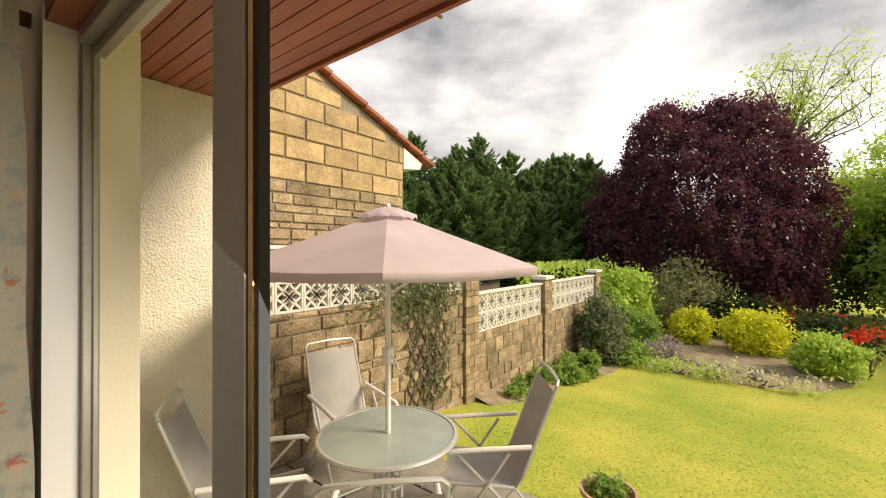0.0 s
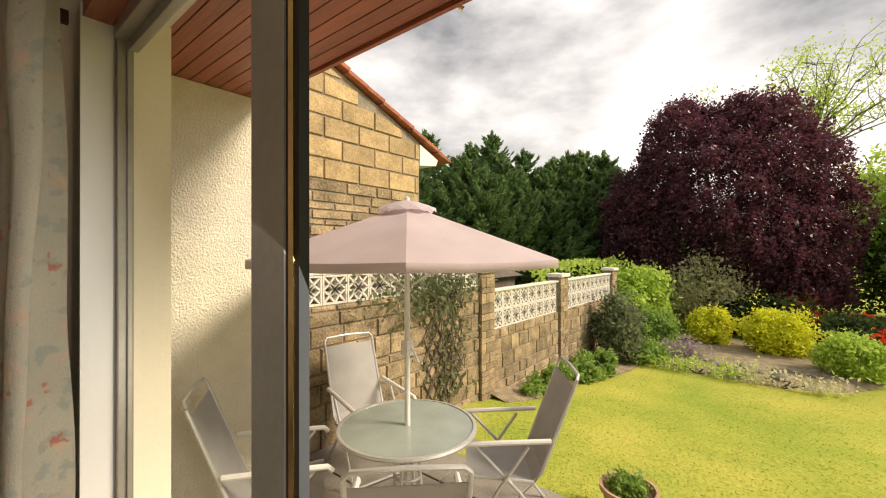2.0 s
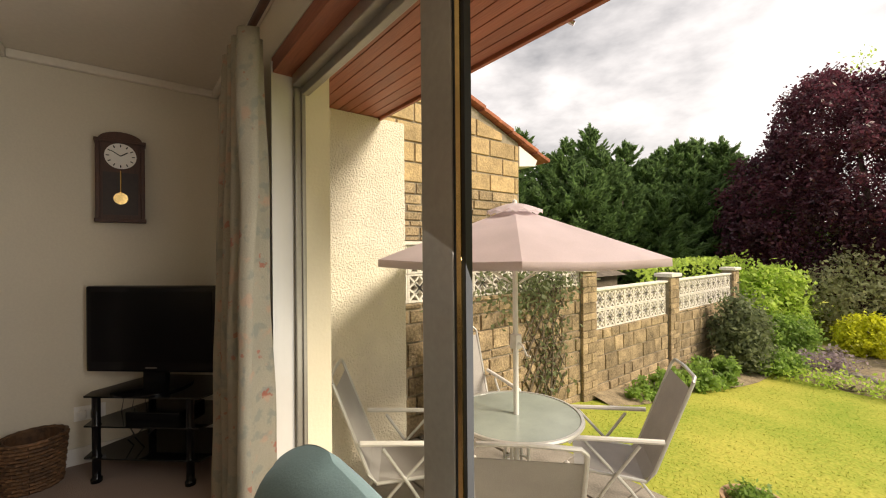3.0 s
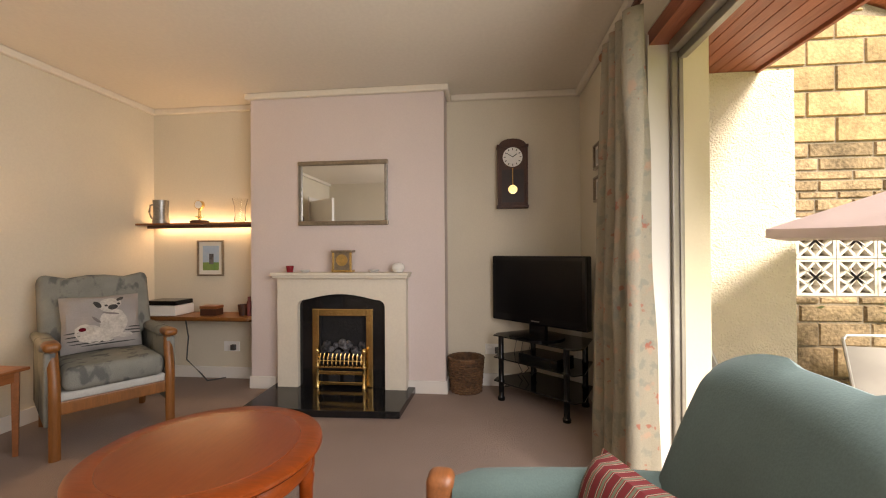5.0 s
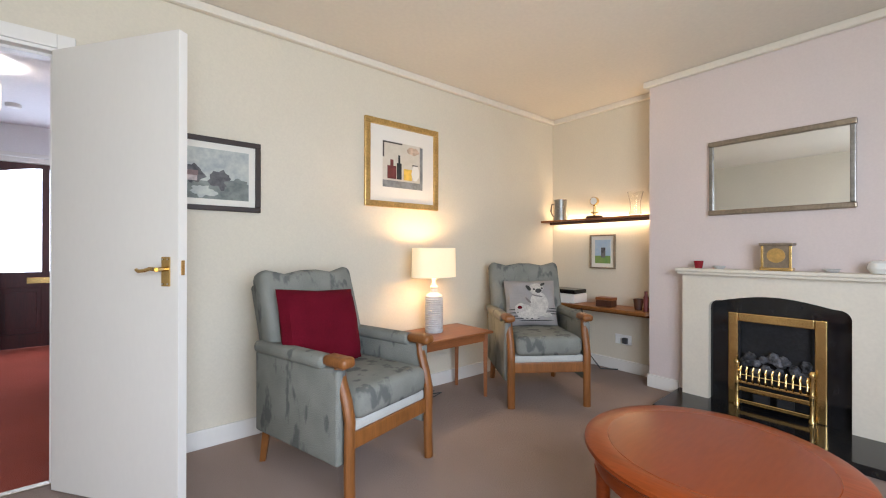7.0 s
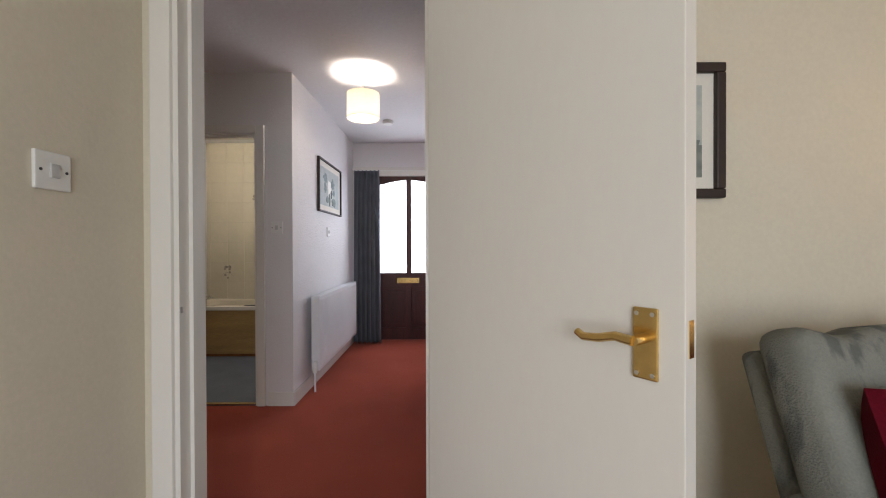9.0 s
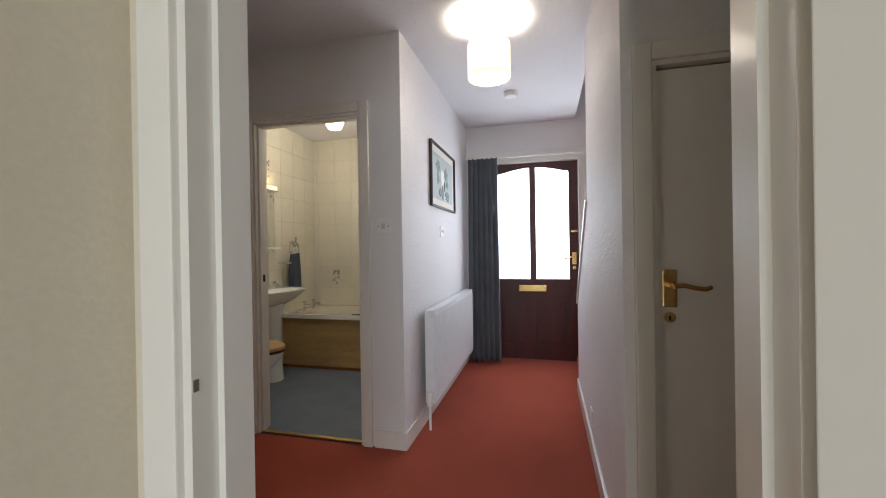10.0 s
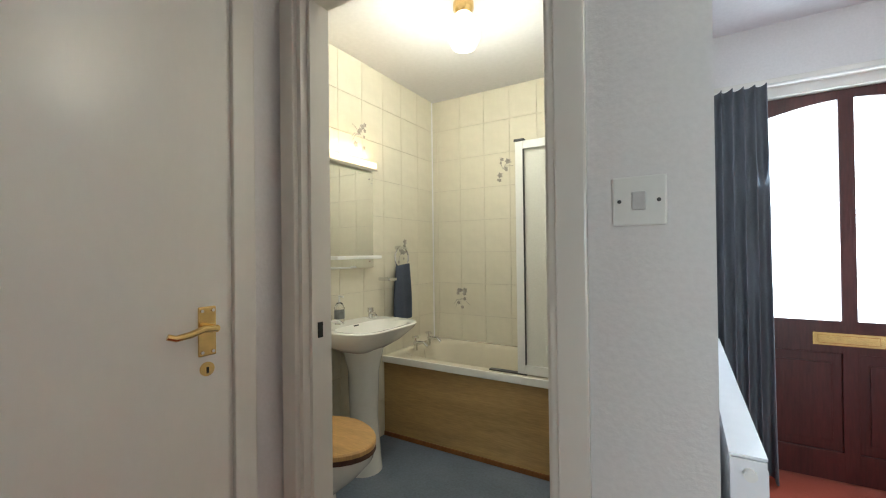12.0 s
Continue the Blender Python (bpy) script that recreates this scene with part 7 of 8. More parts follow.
socket("wall_socket", "white double socket below the desk", pose(X_ALC, -2.40, 0.28, 0, 0, -90), plugs=1)
socket("wall_socket", "white double socket beside the television stand", pose(X_ALC, -0.10, 0.30, 0, 0, -90), plugs=2)

# television on its stand
tva = -131.3
tvm = pose(-2.413, 0.205, 0, 0, 0, tva)
tv = thing("television", "black flat screen television on a glass stand", "television", m=tvm @ pose(0, 0, 0.478))
part("cabinet", boxes((-0.405, 0.405, -0.05, 0.02, 0.085, 0.59), bev=0.012), BLACK_GLOSS, tv, "black gloss cabinet")
part("screen", boxes((-0.368, 0.368, 0.02, 0.0225, 0.145, 0.555)), SCREENB, tv, "dark screen")
part("badge", boxes((-0.035, 0.035, 0.0205, 0.0225, 0.108, 0.116)), PEWTER, tv)
part("neck", boxes((-0.07, 0.07, -0.04, 0.0, 0.015, 0.09), bev=0.008), BLACK_GLOSS, tv)
part("foot", lathe([(0, 0), (0.20, 0), (0.20, 0.008), (0.06, 0.02), (0, 0.02)], 36), BLACK_GLOSS, tv, smooth=True)
ts = thing("television_stand", "black glass three-tier television stand with tube legs", "stand", m=pose(-2.225, 0.125, 0, 0, 0, tva))
for z in (0.13, 0.305, 0.468):
    part("glass_shelf", prism([(-0.33, -0.02), (0.33, -0.02), (0.36, -0.10), (0.25, -0.42), (-0.25, -0.42), (-0.36, -0.10)], "z", z, z + 0.008), BLACK_GLASS, ts, "black glass shelf")
for x, y in ((-0.27, -0.035), (0.27, -0.035), (-0.22, -0.37), (0.22, -0.37)):
    part("leg", lathe([(0, 0), (0.026, 0), (0.028, 0.02), (0.020, 0.03), (0.020, 0.13), (0.026, 0.14), (0.020, 0.15), (0.020, 0.30), (0.026, 0.312), (0.020, 0.322), (0.020, 0.468), (0, 0.468)], 18, x, y), BLACK_GLOSS, ts, smooth=True)
solid("set_top_box", boxes((-0.16, 0.16, -0.12, 0.10, 0, 0.045), bev=0.004), BLACK_GLOSS, "slim black set-top box on the stand", "box", m=pose(-2.225, 0.125, 0, 0, 0, tva) @ pose(0.0, -0.20, 0.3135))
bm = bmesh.new()
for dx, dz in ((0.0, 0.2), (0.06, 0.12), (-0.05, 0.06)):
    tube(bm, [(-2.52, 0.12 + dx, 0.45), (-2.60, 0.10 + dx, 0.3), (-2.56, 0.16 + dx, 0.16 + dz * 0.2), (-2.64, 0.05 + dx, 0.05), (-2.66, -0.02, 0.02)], 0.004, 6)
solid("television_cables", bm, CABLE, "dark cables hanging behind the stand", "cable")

# wicker bin
wb = thing("wicker_bin", "brown woven wicker waste bin beside the chimney breast", "bin", m=pose(-2.60, -0.325, 0.0))
for i in range(14):
    z = 0.012 + i * 0.0195
    k = 0.108 + 0.022 * (z / 0.28)
    bm = bmesh.new()
    pts = [((k + 0.004 * math.cos(j * math.pi + i * math.pi)) * math.cos(j * math.tau / 36), 1.05 * (k + 0.004 * math.cos(j * math.pi + i * math.pi)) * math.sin(j * math.tau / 36), z) for j in range(37)]
    tube(bm, pts, 0.0105, 6)
    part("strand", bm, WICKER, wb, smooth=True)
part("liner", lathe([(0, 0.001), (0.10, 0.001), (0.118, 0.27), (0.112, 0.27), (0.095, 0.01), (0, 0.01)], 24), WICKER, wb)

# curtain, pole and finial


def curtain_mesh(x0, x1, y, z0, z1, folds, amp, gather=0.75, seed=0):
    bm = bmesh.new()
    nx_, nz_ = folds * 14, 36
    g = []
    for j in range(nz_ + 1):
        v = j / nz_
        row = []
        for i in range(nx_ + 1):
            u = i / nx_
            squeeze = gather + (1 - gather) * (1 - v) ** 0.7
            xc = (x0 + x1) / 2
            x = xc + (x0 + (x1 - x0) * u - xc) * squeeze
            ph = u * folds * math.tau
            a = amp * (0.7 + 0.5 * (1 - v)) * (1 + 0.35 * noise.noise(Vector((u * 3, v * 1.2, seed))))
            yy = y + a * math.sin(ph + 0.5 * math.sin(v * 3 + u * 4)) + 0.012 * noise.noise(Vector((u * 8, v * 5, seed + 2)))
            row.append(bm.verts.new((x + 0.35 * a * math.cos(ph * 1.0), yy, z0 + (z1 - z0) * v)))
        g.append(row)
    for j in range(nz_):
        for i in range(nx_):
            bm.faces.new((g[j][i], g[j][i + 1], g[j + 1][i + 1], g[j + 1][i]))
    return bm


cu = solid("curtain", curtain_mesh(-1.62, -1.07, 0.475, 0.015, 2.12, 4, 0.075, 0.72, 3), FLORAL, "pale floral patterned curtain gathered beside the window", "curtain", smooth=70)
cu.modifiers.new("cloth_thickness", 'SOLIDIFY').thickness = 0.004
cp = thing("curtain_pole", "dark reddish wooden curtain pole with a turned finial", "curtain pole")
bm = bmesh.new()
tube(bm, [(-1.60, 0.475, 2.14), (1.80, 0.475, 2.14)], 0.014, 12)
part("pole", bm, DARKWOOD, cp, smooth=True)
bm = lathe([(0, 0), (0.016, 0.0), (0.018, 0.012), (0.012, 0.018), (0.024, 0.03), (0.026, 0.045), (0.016, 0.06), (0, 0.066)], 16)
bmesh.ops.transform(bm, matrix=pose(-1.595, 0.475, 2.14, 0, -90, 0), verts=bm.verts)
part("finial", bm, TEAK, cp, smooth=True)
for bx0 in (-1.62, 1.70):
    part("bracket", boxes((bx0, bx0 + 0.02, 0.46, Y_WIN, 2.115, 2.165)), DARKWOOD, cp)
for i in range(6):
    bm = bmesh.new()
    tube(bm, arc((-1.57 + 0.036 * i, 0.475, 2.133), 0.022, 0, 360, 16, "yz"), 0.004, 6)
    part("ring", bm, DARKWOOD, cp)


def light_switch(name, label, m, toggles=1):
    s = thing(name, label, "light switch", m=m)
    part("plate", boxes((-0.043, 0.043, 0.0, 0.009, -0.043, 0.043), bev=0.003), WHITE_PL, s)
    for i in range(toggles):
        part("rocker", boxes((-0.011, 0.011, 0.009, 0.014, -0.016, 0.016), bev=0.002), CERAMIC, s)
    for x in (-0.031, 0.031):
        bm = bmesh.new()
        tube(bm, [(x, 0.006, 0), (x, 0.0105, 0)], 0.0035, 8)
        part("screw", bm, CABLE, s)
    return s


light_switch("light_switch", "white light switch beside the living room door", pose(X_EAST, -2.862, 1.322, 0, 0, 90))

# ---- hall things ----
light_switch("light_switch", "white light switch beside the bathroom door", pose(2.135, Y_BATH, 1.285, 0, 0, 0))
light_switch("light_switch", "white light switch above the radiator", pose(X_RAD, -5.74, 1.285, 0, 0, 90))
socket("wall_socket", "white single socket low on the stair wall", pose(X_PASS, -5.05, 0.20, 0, 0, -90), w=0.086)
rad = thing("radiator", "white panel radiator on the hall wall", "radiator")
RY0, RY1 = -6.50, -5.15
part("panel", boxes((X_RAD - 0.10, X_RAD - 0.085, RY0, RY1, 0.16, 0.745), (X_RAD - 0.05, X_RAD - 0.035, RY0, RY1, 0.16, 0.745), bev=0.004), RADW, rad)
for i in range(40):
    y = RY0 + 0.02 + i * (RY1 - RY0 - 0.04) / 39
    part("flute", boxes((X_RAD - 0.105, X_RAD - 0.0985, y - 0.010, y + 0.010, 0.185, 0.72), bev=0.003), RADW, rad)
for ya in (RY1, RY0 - 0.006):
    part("end_panel", boxes((X_RAD - 0.10, X_RAD - 0.035, ya, ya + 0.006, 0.16, 0.745)), RADW, rad)
tg = part("top_grille", boxes((X_RAD - 0.102, X_RAD - 0.034, RY0, RY1, 0.746, 0.752)), RADW, rad)
bm = bmesh.new()
tube(bm, [(X_RAD - 0.07, RY1 + 0.03, 0.0), (X_RAD - 0.07, RY1 + 0.03, 0.19), (X_RAD - 0.07, RY1, 0.20)], 0.008, 8)
part("pipe", bm, RADW, rad)
part("valve", lathe([(0, 0.15), (0.016, 0.15), (0.02, 0.17), (0.02, 0.225), (0.014, 0.24), (0, 0.24)], 14, X_RAD - 0.07, RY1 + 0.03), WHITE_PL, rad, smooth=True)
bm = bmesh.new()
tube(bm, [(X_RAD - 0.07, RY1 + 0.004, 0.715), (X_RAD - 0.07, RY1 + 0.016, 0.715)], 0.013, 12)
part("bleed_plug", bm, WHITE_PL, rad)
A_WATER = art_mat("print_grey_green_wash", (0.55, 0.58, 0.56), (0.40, 0.45, 0.44), 7)
A_INKGR = art_mat("print_dark_foliage", (0.10, 0.13, 0.12), (0.22, 0.26, 0.24), 30)
A_LEAFWASH = art_mat("print_pale_leaf_wash", (0.30, 0.37, 0.36), (0.17, 0.22, 0.22), 20)
framed("hall_picture", "black framed pale floral print on the hall wall", 0.755, 0.475, pose(X_RAD, -5.79, 1.695, 0, 0, 90), FW_BLACK, 0.016, 0.05,
       [("wash", -1, 1, -1, 1, A_WATER), ("leaf", 0.28, 0.72, 0.25, 0.72, A_LEAFWASH, 0.6), ("leaf", 0.40, 0.62, -0.30, 0.25, A_LEAFWASH, 0.5), ("leaf", -0.45, -0.08, 0.02, 0.55, A_LEAFWASH, 0.6), ("leaf", -0.55, -0.28, -0.30, 0.02, A_LEAFWASH, 0.6),
        ("bloom", -0.05, 0.30, -0.30, 0.40, DIAL, 0.5), ("stem", 0.02, 0.12, -0.95, -0.35, A_INKGR, 0.4), ("stem", -0.16, -0.08, -0.50, -0.05, A_INKGR, 0.4), ("leaf", 0.15, 0.42, -0.85, -0.45, A_LEAFWASH, 0.6), ("leaf", -0.55, -0.20, -0.90, -0.45, A_LEAFWASH, 0.6)])
hc = solid("hall_curtain", curtain_mesh(1.665, 1.985, -6.70, 0.012, 2.045, 6, 0.045, 0.90, 8), GREY_CLOTH, "slate grey curtain drawn beside the front door", "curtain", smooth=70)
hc.modifiers.new("cloth_thickness", 'SOLIDIFY').thickness = 0.004
bm = bmesh.new()
tube(bm, [(0.95, -6.74, 2.05), (2.0, -6.74, 2.05)], 0.008, 8)
solid("curtain_rail", bm, WHITE_PL, "thin white curtain rail over the front door", "curtain rail")
HLX, HLY = 1.513, -4.855
hl = thing("hall_pendant", "cream drum pendant lamp, lit, on the hall ceiling", "lamp", m=pose(HLX, HLY, 0))
part("ceiling_rose", lathe([(0, H), (0.045, H), (0.04, H - 0.03), (0, H - 0.035)], 20), WHITE_PL, hl, smooth=True)
bm = bmesh.new()
tube(bm, [(0, 0, H - 0.03), (0, 0, 2.20)], 0.005, 6)
part("flex", bm, WHITE_PL, hl)
part("shade", lathe([(0.115, 2.07), (0.115, 2.25), (0.112, 2.25), (0.112, 2.07), (0.115, 2.07)], 40), HSHADE, hl, "cream fabric drum shade", smooth=40)
part("seam", boxes((0.1135, 0.1165, -0.004, 0.004, 2.07, 2.25)), DARK, hl)
part("diffuser", lathe([(0, 2.078), (0.111, 2.078), (0.111, 2.082), (0, 2.082)], 32), DIFFUSER, hl, "glowing white diffuser")
solid("smoke_alarm", lathe([(0, H - 0.001), (0.055, H - 0.001), (0.055, H - 0.02), (0.045, H - 0.034), (0.02, H - 0.036), (0, H - 0.036)], 24), WHITE_PL, "round white smoke alarm on the hall ceiling", "smoke alarm", smooth=True, m=pose(1.485, -5.97, 0))

# ---- bathroom things ----
def tiled(parent_name, origin, du, nu_, nv_, rot, tw, th_, label):
    w = setting(parent_name, boxes((0, nu_ * tw, -0.004, 0.0, 0, nv_ * th_)), GROUT, label)
    w.matrix_world = origin
    for i in range(nu_):
        for j in range(nv_):
            o = new("tile", TILE_ME)
            o.parent = w
            o.location = (i * tw, 0, j * th_)
    return w


tile_bm = boxes((0.0012, 0.2032 - 0.0012, -0.001, 0.0045, 0.0012, 0.24 - 0.0012), bev=0.0015)
TILE_ME = mesh_of("tile", tile_bm, TILE)
back = tiled("wall_tiles_back", pose(2.12, Y_BB - 0.012, 0, 0, 0, 0), 0.2032, 9, 10, 0, 0.2032, 0.24, "cream glazed wall tiles behind the bath")
side = tiled("wall_tiles_basin", pose(X_BL - 0.001, -6.78, 0, 0, 0, 90), 0.2032, 9, 10, 90, 0.2032, 0.24, "cream glazed wall tiles behind the basin")
MOTIF = mat("grey_brown_floral_transfer", (0.36, 0.32, 0.27), 0.3, vary=0.25, scale=40, grain=120, bump=0.0)


def motif(parent, cx, cz, seed):
    r = random.Random(seed)
    bm = bmesh.new()
    for k in range(9):
        x, z = cx + r.uniform(-0.05, 0.05), cz + r.uniform(-0.08, 0.08)
        rr = r.uniform(0.008, 0.02)
        ring = [bm.verts.new((x + rr * (1 + 0.3 * math.cos(5 * a)) * math.cos(a), 0.0052, z + rr * (1 + 0.3 * math.cos(5 * a)) * math.sin(a))) for a in [math.tau * q / 15 for q in range(15)]]
        bm.faces.new(ring)
    for k in range(3):
        a0 = r.uniform(0, 6)
        p0 = Vector((cx, 0.0052, cz))
        p1 = p0 + Vector((0.08 * math.cos(a0), 0, 0.09 * math.sin(a0)))
        tube(bm, [p0, p0.lerp(p1, 0.5) + Vector((0.01, 0, 0.012)), p1], 0.0016, 4)
    part("flower_transfer", bm, MOTIF, parent, "grey floral transfer on tiles")


for i, (x, z) in enumerate(((1.42, 0.84), (1.07, 1.80), (0.4, 1.2), (0.3, 2.0))):
    motif(back, x, z, i)
for i, (x, z) in enumerate(((0.42, 1.20), (0.83, 1.94), (1.42, 0.9))):
    motif(side, x, z, i + 11)

BY0, BY1, BX0, BX1, BZ = Y_BB, -6.14, 2.13, X_BL - 0.012, 0.525
bt = thing("bathtub", "cream bathtub with chrome taps and an oak panel", "bathtub")
bm = bmesh.new()
NB = 40


def bath_ring(cx, cy, rx, ry, z, pw=4.0):
    out = []
    for i in range(NB):
        a = math.tau * i / NB
        c_, s_ = math.cos(a), math.sin(a)
        out.append(bm.verts.new((cx + rx * math.copysign(abs(c_) ** (2 / pw), c_), cy + ry * math.copysign(abs(s_) ** (2 / pw), s_), z)))
    return out


bcx, bcy = (BX0 + BX1) / 2, (BY0 + BY1) / 2
brx, bry = (BX1 - BX0) / 2, (BY1 - BY0) / 2
rings = [bath_ring(bcx, bcy, brx, bry, BZ - 0.035, 40), bath_ring(bcx, bcy, brx, bry, BZ, 40), bath_ring(bcx, bcy, brx - 0.055, bry - 0.05, BZ + 0.004, 5), bath_ring(bcx, bcy, brx - 0.075, bry - 0.07, BZ - 0.02, 4.5), bath_ring(bcx, bcy, brx - 0.12, bry - 0.11, BZ - 0.25, 4), bath_ring(bcx, bcy, brx - 0.22, bry - 0.17, BZ - 0.36, 3.5), bath_ring(bcx, bcy, 0.05, 0.05, BZ - 0.365, 2)]
for a, b in zip(rings, rings[1:]):
    for i in range(NB):
        bm.faces.new((a[i], a[(i + 1) % NB], b[(i + 1) % NB], b[i]))
bm.faces.new(rings[-1])
BATHCREAM = mat("cream_enamel", (0.66, 0.60, 0.47), 0.12, vary=0.02, scale=3, grain=20, bump=0.0)
part("tub", bm, BATHCREAM, bt, "cream enamel tub", smooth=50)
part("rim_edge", boxes((BX0, BX1, BY1 - 0.006, BY1 + 0.008, BZ - 0.04, BZ + 0.003), bev=0.005), PORCELAIN, bt, "white rim edge")
part("bath_panel", boxes((BX0, BX1, BY1 - 0.035, BY1 - 0.012, 0.02, BZ - 0.04)), BATH_PANEL, bt, "golden oak effect bath panel")
part("plinth", boxes((BX0, BX1, BY1 - 0.028, BY1 - 0.004, 0.003, 0.03), bev=0.003), OAK, bt)
for k, x in enumerate((X_BL - 0.12, X_BL - 0.12)):
    y = BY1 - 0.22 - 0.17 * k
    bm = bmesh.new()
    tube(bm, [(x, y, BZ), (x, y, BZ + 0.06)], 0.014, 12)
    tube(bm, [(x, y, BZ + 0.055), (x - 0.07, y, BZ + 0.06), (x - 0.10, y, BZ + 0.035)], 0.011, 10)
    tube(bm, [(x - 0.025, y, BZ + 0.09), (x + 0.025, y, BZ + 0.09)], 0.008, 8)
    tube(bm, [(x, y - 0.025, BZ + 0.09), (x, y + 0.025, BZ + 0.09)], 0.008, 8)
    tube(bm, [(x, y, BZ + 0.055), (x, y, BZ + 0.10)], 0.009, 10)
    part("tap", bm, CHROME, bt, "chrome cross-head tap", smooth=True)
bm = bmesh.new()
tube(bm, [(X_BL - 0.14, BY1 - 0.30, BZ - 0.01), (X_BL - 0.15, BY1 - 0.30, BZ - 0.10), (X_BL - 0.17, BY1 - 0.30, BZ - 0.17)], 0.003, 6)
part("plug_chain", bm, CHROME, bt)
bs = thing("bath_screen", "white framed folding shower screen on the bath", "shower screen")
SXR, SXL = 2.20, 2.855
part("frame", boxes((SXL - 0.045, SXL, BY1 - 0.05, BY1 - 0.02, BZ + 0.01, 1.80), (SXR, SXR + 0.03, BY1 - 0.05, BY1 - 0.02, BZ + 0.01, 1.80), (SXR + 0.03, SXL - 0.045, BY1 - 0.05, BY1 - 0.02, BZ + 0.01, BZ + 0.06), (SXR + 0.03, SXL - 0.045, BY1 - 0.05, BY1 - 0.02, 1.755, 1.80), bev=0.003), WHITE_PL, bs, "white metal frame")
part("pane", boxes((SXR + 0.03, SXL - 0.045, BY1 - 0.038, BY1 - 0.033, BZ + 0.06, 1.755)), mat("pale_obscured_screen", (0.72, 0.71, 0.64), 0.3, vary=0.03, grain=120, bump=0.1), bs, "pale obscured panel")
part("seal", boxes((SXL - 0.05, SXL + 0.004, BY1 - 0.055, BY1 - 0.015, 1.80, 1.812), (SXL - 0.05, SXL + 0.17, BY1 - 0.05, BY1 - 0.02, BZ + 0.004, BZ + 0.012), (SXL - 0.048, SXL - 0.044, BY1 - 0.052, BY1 - 0.018, BZ + 0.06, 1.755)), CABLE, bs, "dark rubber seals")
bm = bmesh.new()
tube(bm, [(2.55, Y_BB + 0.05, 1.06), (2.93, Y_BB + 0.05, 1.06)], 0.016, 12)
for x in (2.56, 2.92):
    tube(bm, [(x, Y_BB, 1.06), (x, Y_BB + 0.05, 1.06)], 0.024, 12)
solid("grab_rail", bm, WHITE_PL, "white grab rail on the tiled wall", "rail", smooth=True)

# pedestal basin on the tiled side wall
BSY = -5.77
ba = thing("basin", "white porcelain pedestal basin with chrome taps", "basin", m=pose(X_BL - 0.006, BSY, 0, 0, 0, 90))
# local: y out of the wall, x along it
bm = bmesh.new()


def basin_ring(w, d0, d1, z, n=28):
    out = []
    for i in range(n):
        a = math.tau * i / n
        c_, s_ = math.cos(a), math.sin(a)
        x = w * math.copysign(abs(c_) ** 0.45, c_)
        y = (d0 + d1) / 2 + (d1 - d0) / 2 * math.copysign(abs(s_) ** 0.55, s_)
        if s_ > 0:
            x *= 1 - 0.10 * s_
        out.append(bm.verts.new((x, y, z)))
    return out


rr_ = [basin_ring(0.10, 0.05, 0.25, 0.66), basin_ring(0.20, 0.02, 0.33, 0.71), basin_ring(0.262, 0.0, 0.405, 0.775), basin_ring(0.272, 0.0, 0.42, 0.800), basin_ring(0.266, 0.004, 0.414, 0.806), basin_ring(0.215, 0.115, 0.375, 0.800), basin_ring(0.185, 0.14, 0.345, 0.75), basin_ring(0.10, 0.18, 0.28, 0.70), basin_ring(0.02, 0.22, 0.25, 0.695)]
for a, b in zip(rr_, rr_[1:]):
    for i in range(28):
        bm.faces.new((a[i], a[(i + 1) % 28], b[(i + 1) % 28], b[i]))
bm.faces.new(rr_[-1])
bm.faces.new(rr_[0])
part("bowl", bm, PORCELAIN, ba, "white porcelain bowl", smooth=50)
bm = bmesh.new()
pr_ = []
for z, rx_, ry_ in ((0, 0.10, 0.10), (0.05, 0.095, 0.095), (0.30, 0.075, 0.08), (0.55, 0.08, 0.09), (0.69, 0.12, 0.115)):
    pr_.append([bm.verts.new((rx_ * math.cos(a * math.tau / 20), 0.17 + ry_ * math.sin(a * math.tau / 20), z)) for a in range(20)])
for a, b in zip(pr_, pr_[1:]):
    for i in range(20):
        bm.faces.new((a[i], a[(i + 1) % 20], b[(i + 1) % 20], b[i]))
bm.faces.new(pr_[0])
part("pedestal", bm, PORCELAIN, ba, "white porcelain pedestal", smooth=50)
for sx in (-0.17, 0.17):
    bm = bmesh.new()
    tube(bm, [(sx, 0.075, 0.805), (sx, 0.075, 0.845)], 0.014, 12)
    tube(bm, [(sx, 0.075, 0.835), (sx * 0.85, 0.13, 0.84), (sx * 0.8, 0.15, 0.825)], 0.009, 8)
    tube(bm, [(sx, 0.075, 0.845), (sx, 0.075, 0.87)], 0.019, 12)
    part("tap", bm, CHROME, ba, "chrome tap", smooth=True)
part("overflow", boxes((-0.02, 0.02, 0.118, 0.121, 0.785, 0.795)), DARK, ba)
sb = thing("soap_bottle", "clear soap pump bottle on the basin", "bottle", m=pose(X_BL - 0.006, BSY, 0, 0, 0, 90) @ pose(0.07, 0.06, 0.807))
part("bottle", lathe([(0, 0), (0.026, 0), (0.028, 0.09), (0.018, 0.115), (0.011, 0.12), (0, 0.12)], 18), CLEAR, sb, smooth=True)
part("label_band", lathe([(0.0285, 0.03), (0.0285, 0.075), (0.0275, 0.075), (0.0275, 0.03), (0.0285, 0.03)], 18), A_GREY, sb)
bm = bmesh.new()
tube(bm, [(0, 0, 0.12), (0, 0, 0.155), (0, 0.03, 0.152)], 0.006, 8)
part("pump", bm, WHITE_PL, sb)

# toilet
to = thing("toilet", "white toilet with a light oak seat lid", "toilet", m=pose(X_BL - 0.036, -5.275, 0, 0, 0, 90))
bm = bmesh.new()


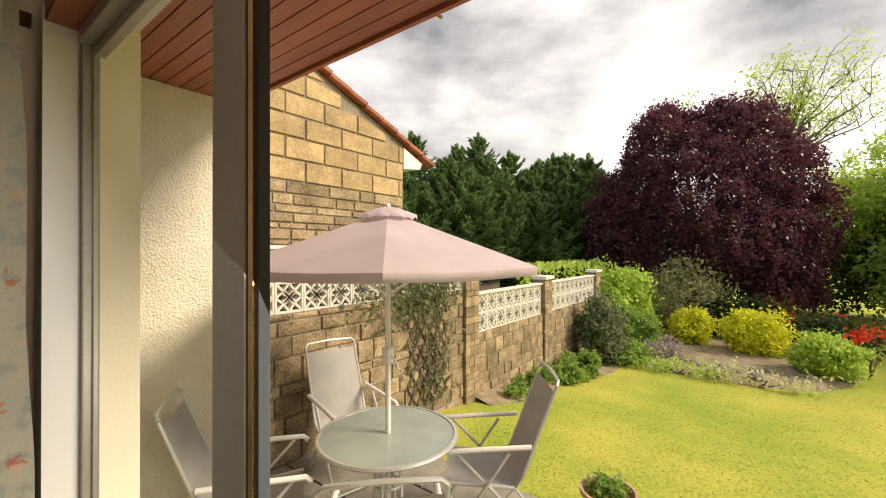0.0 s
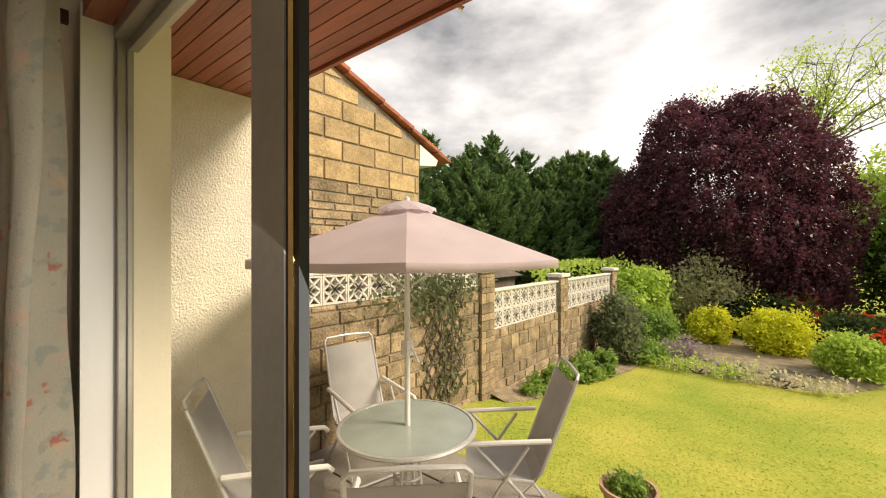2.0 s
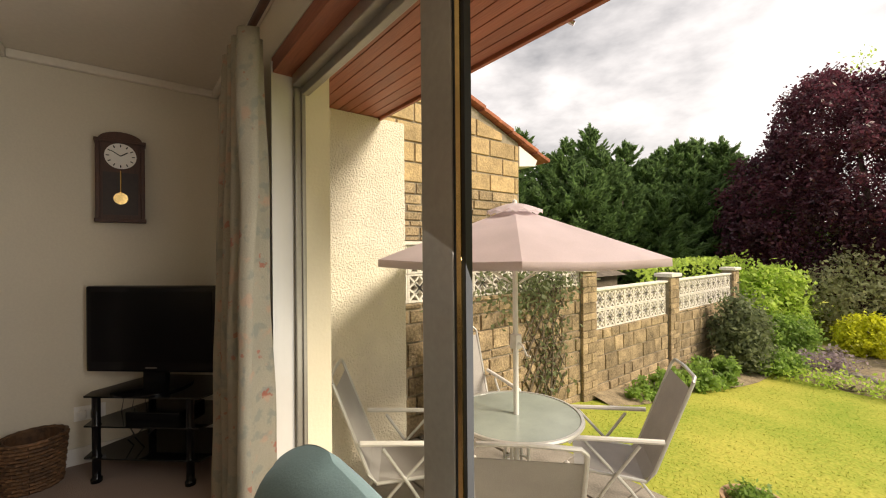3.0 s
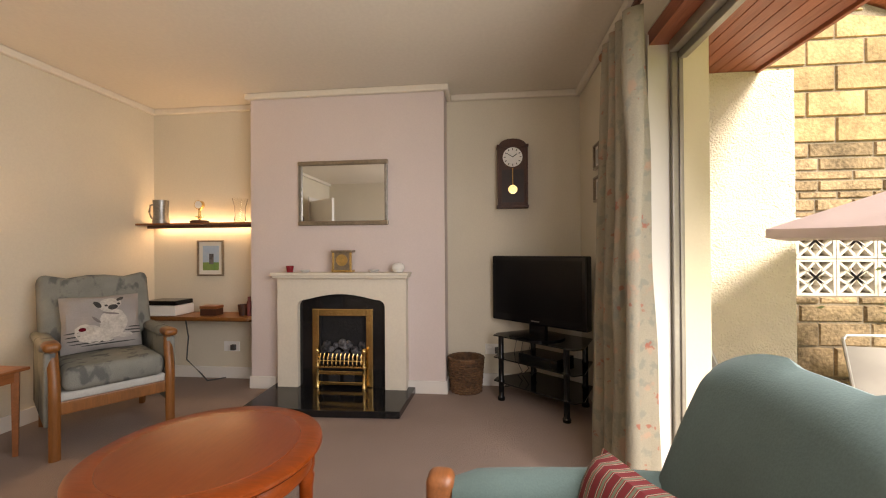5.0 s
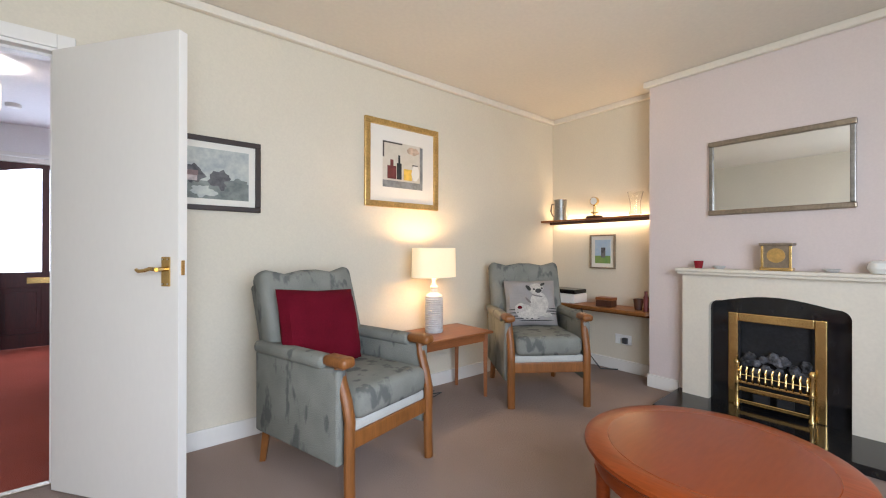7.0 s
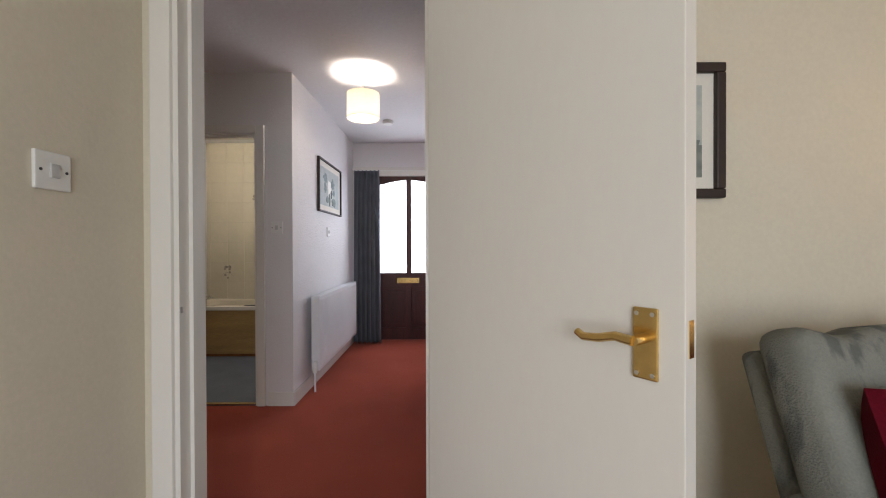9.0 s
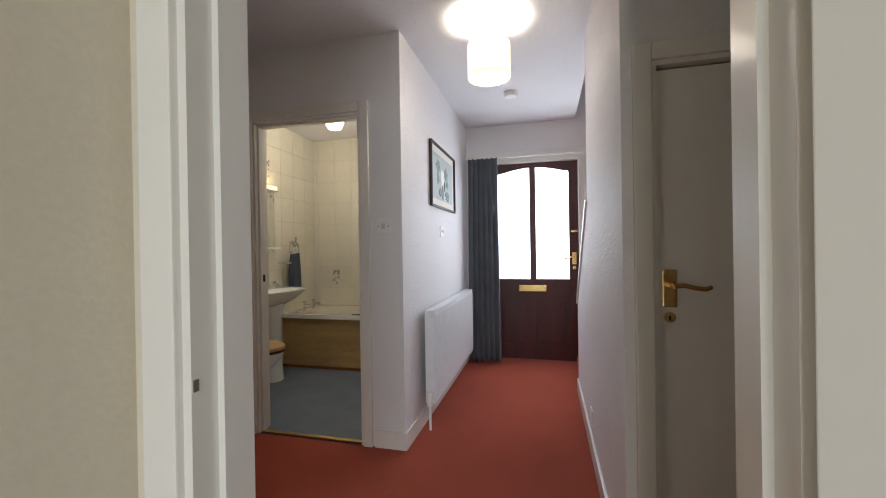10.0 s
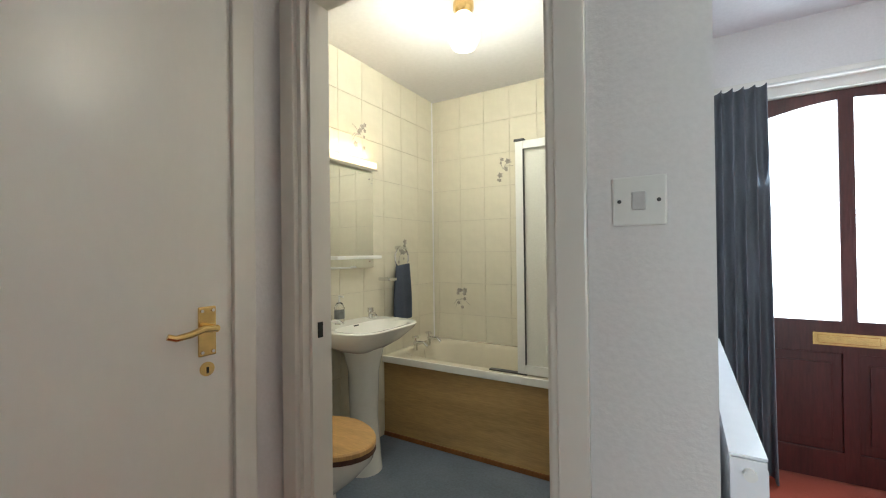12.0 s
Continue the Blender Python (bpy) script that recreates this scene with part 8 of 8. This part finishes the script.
def egg(w, y0, y1, z, n=28):
    out = []
    for i in range(n):
        a = math.tau * i / n
        k = 1 - 0.12 * max(0, math.sin(a))
        out.append(bm.verts.new((w * math.cos(a) * k, (y0 + y1) / 2 + (y1 - y0) / 2 * math.sin(a), z)))
    return out


er = [egg(0.10, 0.16, 0.44, 0.0), egg(0.095, 0.16, 0.42, 0.05), egg(0.09, 0.17, 0.40, 0.18), egg(0.14, 0.17, 0.52, 0.28), egg(0.178, 0.16, 0.595, 0.36), egg(0.182, 0.155, 0.60, 0.392), egg(0.15, 0.2, 0.56, 0.392)]
for a, b in zip(er, er[1:]):
    for i in range(28):
        bm.faces.new((a[i], a[(i + 1) % 28], b[(i + 1) % 28], b[i]))
bm.faces.new(er[-1])
bm.faces.new(er[0])
part("bowl", bm, PORCELAIN, to, "white porcelain bowl", smooth=50)
for nm, z0, z1, w, mt in (("seat", 0.394, 0.412, 0.186, DARKWOOD), ("lid", 0.414, 0.436, 0.188, SEAT_OAK)):
    bm = bmesh.new()
    e0, e1, e2 = egg(w, 0.14, 0.61, z0), egg(w, 0.14, 0.61, z1 - 0.006), egg(w - 0.006, 0.146, 0.604, z1)
    for a, b in ((e0, e1), (e1, e2)):
        for i in range(28):
            bm.faces.new((a[i], a[(i + 1) % 28], b[(i + 1) % 28], b[i]))
    bm.faces.new(e2)
    bm.faces.new(e0)
    part(nm, bm, mt, to, "light oak lid" if nm == "lid" else "dark wooden seat ring", smooth=40)
part("cistern", soft_box(-0.22, 0.22, 0.0, 0.165, 0.42, 0.76, 0.025), PORCELAIN, to, smooth=True)

bmr = thing("bathroom_mirror", "frameless wall mirror above the basin", "mirror", m=pose(X_BL - 0.007, -5.82, 1.41, 0, 0, 90))
part("glass", boxes((-0.235, 0.235, 0.0, 0.006, -0.30, 0.30)), MIRROR, bmr)
for x in (-0.205, 0.205):
    for z in (-0.26, 0.26):
        bm = bmesh.new()
        tube(bm, [(x, 0.0, z), (x, 0.010, z)], 0.006, 10)
        part("screw", bm, CHROME, bmr)
part("shelf", boxes((-0.22, 0.16, 0.006, 0.09, -0.245, -0.225), bev=0.006), WHITE_PL, bmr, "small white plastic shelf")
sl = thing("strip_light", "lit strip light above the bathroom mirror", "lamp", m=pose(X_BL - 0.007, -5.82, 1.745, 0, 0, 90))
part("housing", boxes((-0.235, 0.235, 0.0, 0.05, -0.028, -0.016), bev=0.003), CHROME, sl)
part("diffuser", boxes((-0.225, 0.225, 0.005, 0.055, -0.016, 0.026), bev=0.012), STRIPGLOW, sl, "glowing diffuser", smooth=True)
bm = bmesh.new()
tube(bm, [(X_BL - 0.006, -6.30, 1.235), (X_BL - 0.05, -6.30, 1.235)], 0.014, 10)
tube(bm, arc((X_BL - 0.055, -6.30, 1.165), 0.075, 0, 360, 24, "yz"), 0.006, 8)
solid("towel_ring", bm, CHROME, "chrome towel ring on the tiled wall", "towel ring", smooth=True)
bm = bmesh.new()
tw = []
for j in range(15):
    v = j / 14
    row = []
    for i in range(17):
        u = i / 16
        w = 0.075 + 0.02 * math.sin(v * 2.2)
        row.append(bm.verts.new((X_BL - 0.065 - 0.022 * math.sin(math.pi * u) - 0.008 * math.sin(u * 9 + v), -6.30 + (u - 0.5) * 2 * w, 1.125 - 0.375 * v - 0.015 * u)))
    tw.append(row)
for a, b in zip(tw, tw[1:]):
    for i in range(16):
        bm.faces.new((a[i], a[i + 1], b[i + 1], b[i]))
two = solid("towel", bm, TOWEL, "dark slate blue hand towel hanging from the ring", "towel", smooth=70)
two.modifiers.new("pile", 'SOLIDIFY').thickness = 0.03
sdh = bmesh.new()
tube(sdh, [(X_BL - 0.006, -6.12, 1.03), (X_BL - 0.07, -6.12, 1.03)], 0.012, 10)
box(sdh, X_BL - 0.12, X_BL - 0.05, -6.16, -6.08, 1.02, 1.04, bev=0.006)
solid("soap_holder", sdh, CHROME, "chrome and glass soap holder", "soap holder")
gl = thing("bathroom_globe", "glowing ribbed glass globe lamp on the bathroom ceiling", "lamp", m=pose(2.965, -5.785, 0))
part("cap", lathe([(0, H), (0.05, H), (0.05, H - 0.03), (0.035, H - 0.05), (0, H - 0.05)], 24), BRASS, gl, smooth=True)
part("globe", lathe([(0.034, H - 0.05), (0.055, H - 0.075), (0.078, H - 0.12), (0.078, H - 0.17), (0.055, H - 0.215), (0, H - 0.225)], 32), GLOWBULB, gl, "glowing ribbed glass globe", smooth=True).visible_shadow = False
setting("trim_bath_strike", boxes((BD1 - 0.0355, BD1 - 0.0322, Y_BATH - 0.057, Y_BATH - 0.040, 0.955, 1.00)), DARK, "dark metal strike plate in the bathroom door lining")
setting("trim_threshold", boxes((BD0 + 0.02, BD1 - 0.02, Y_BATH - 0.045, Y_BATH - 0.015, 0.001, 0.008), bev=0.002), BRASS, "metal carpet threshold strip")
setting("trim_threshold_living", boxes((DOOR_X0 + 0.02, DOOR_X1 - 0.02, Y_PIC - 0.08, Y_PIC - 0.04, 0.0005, 0.007), bev=0.002), FRAME_BRONZE, "metal carpet threshold strip")
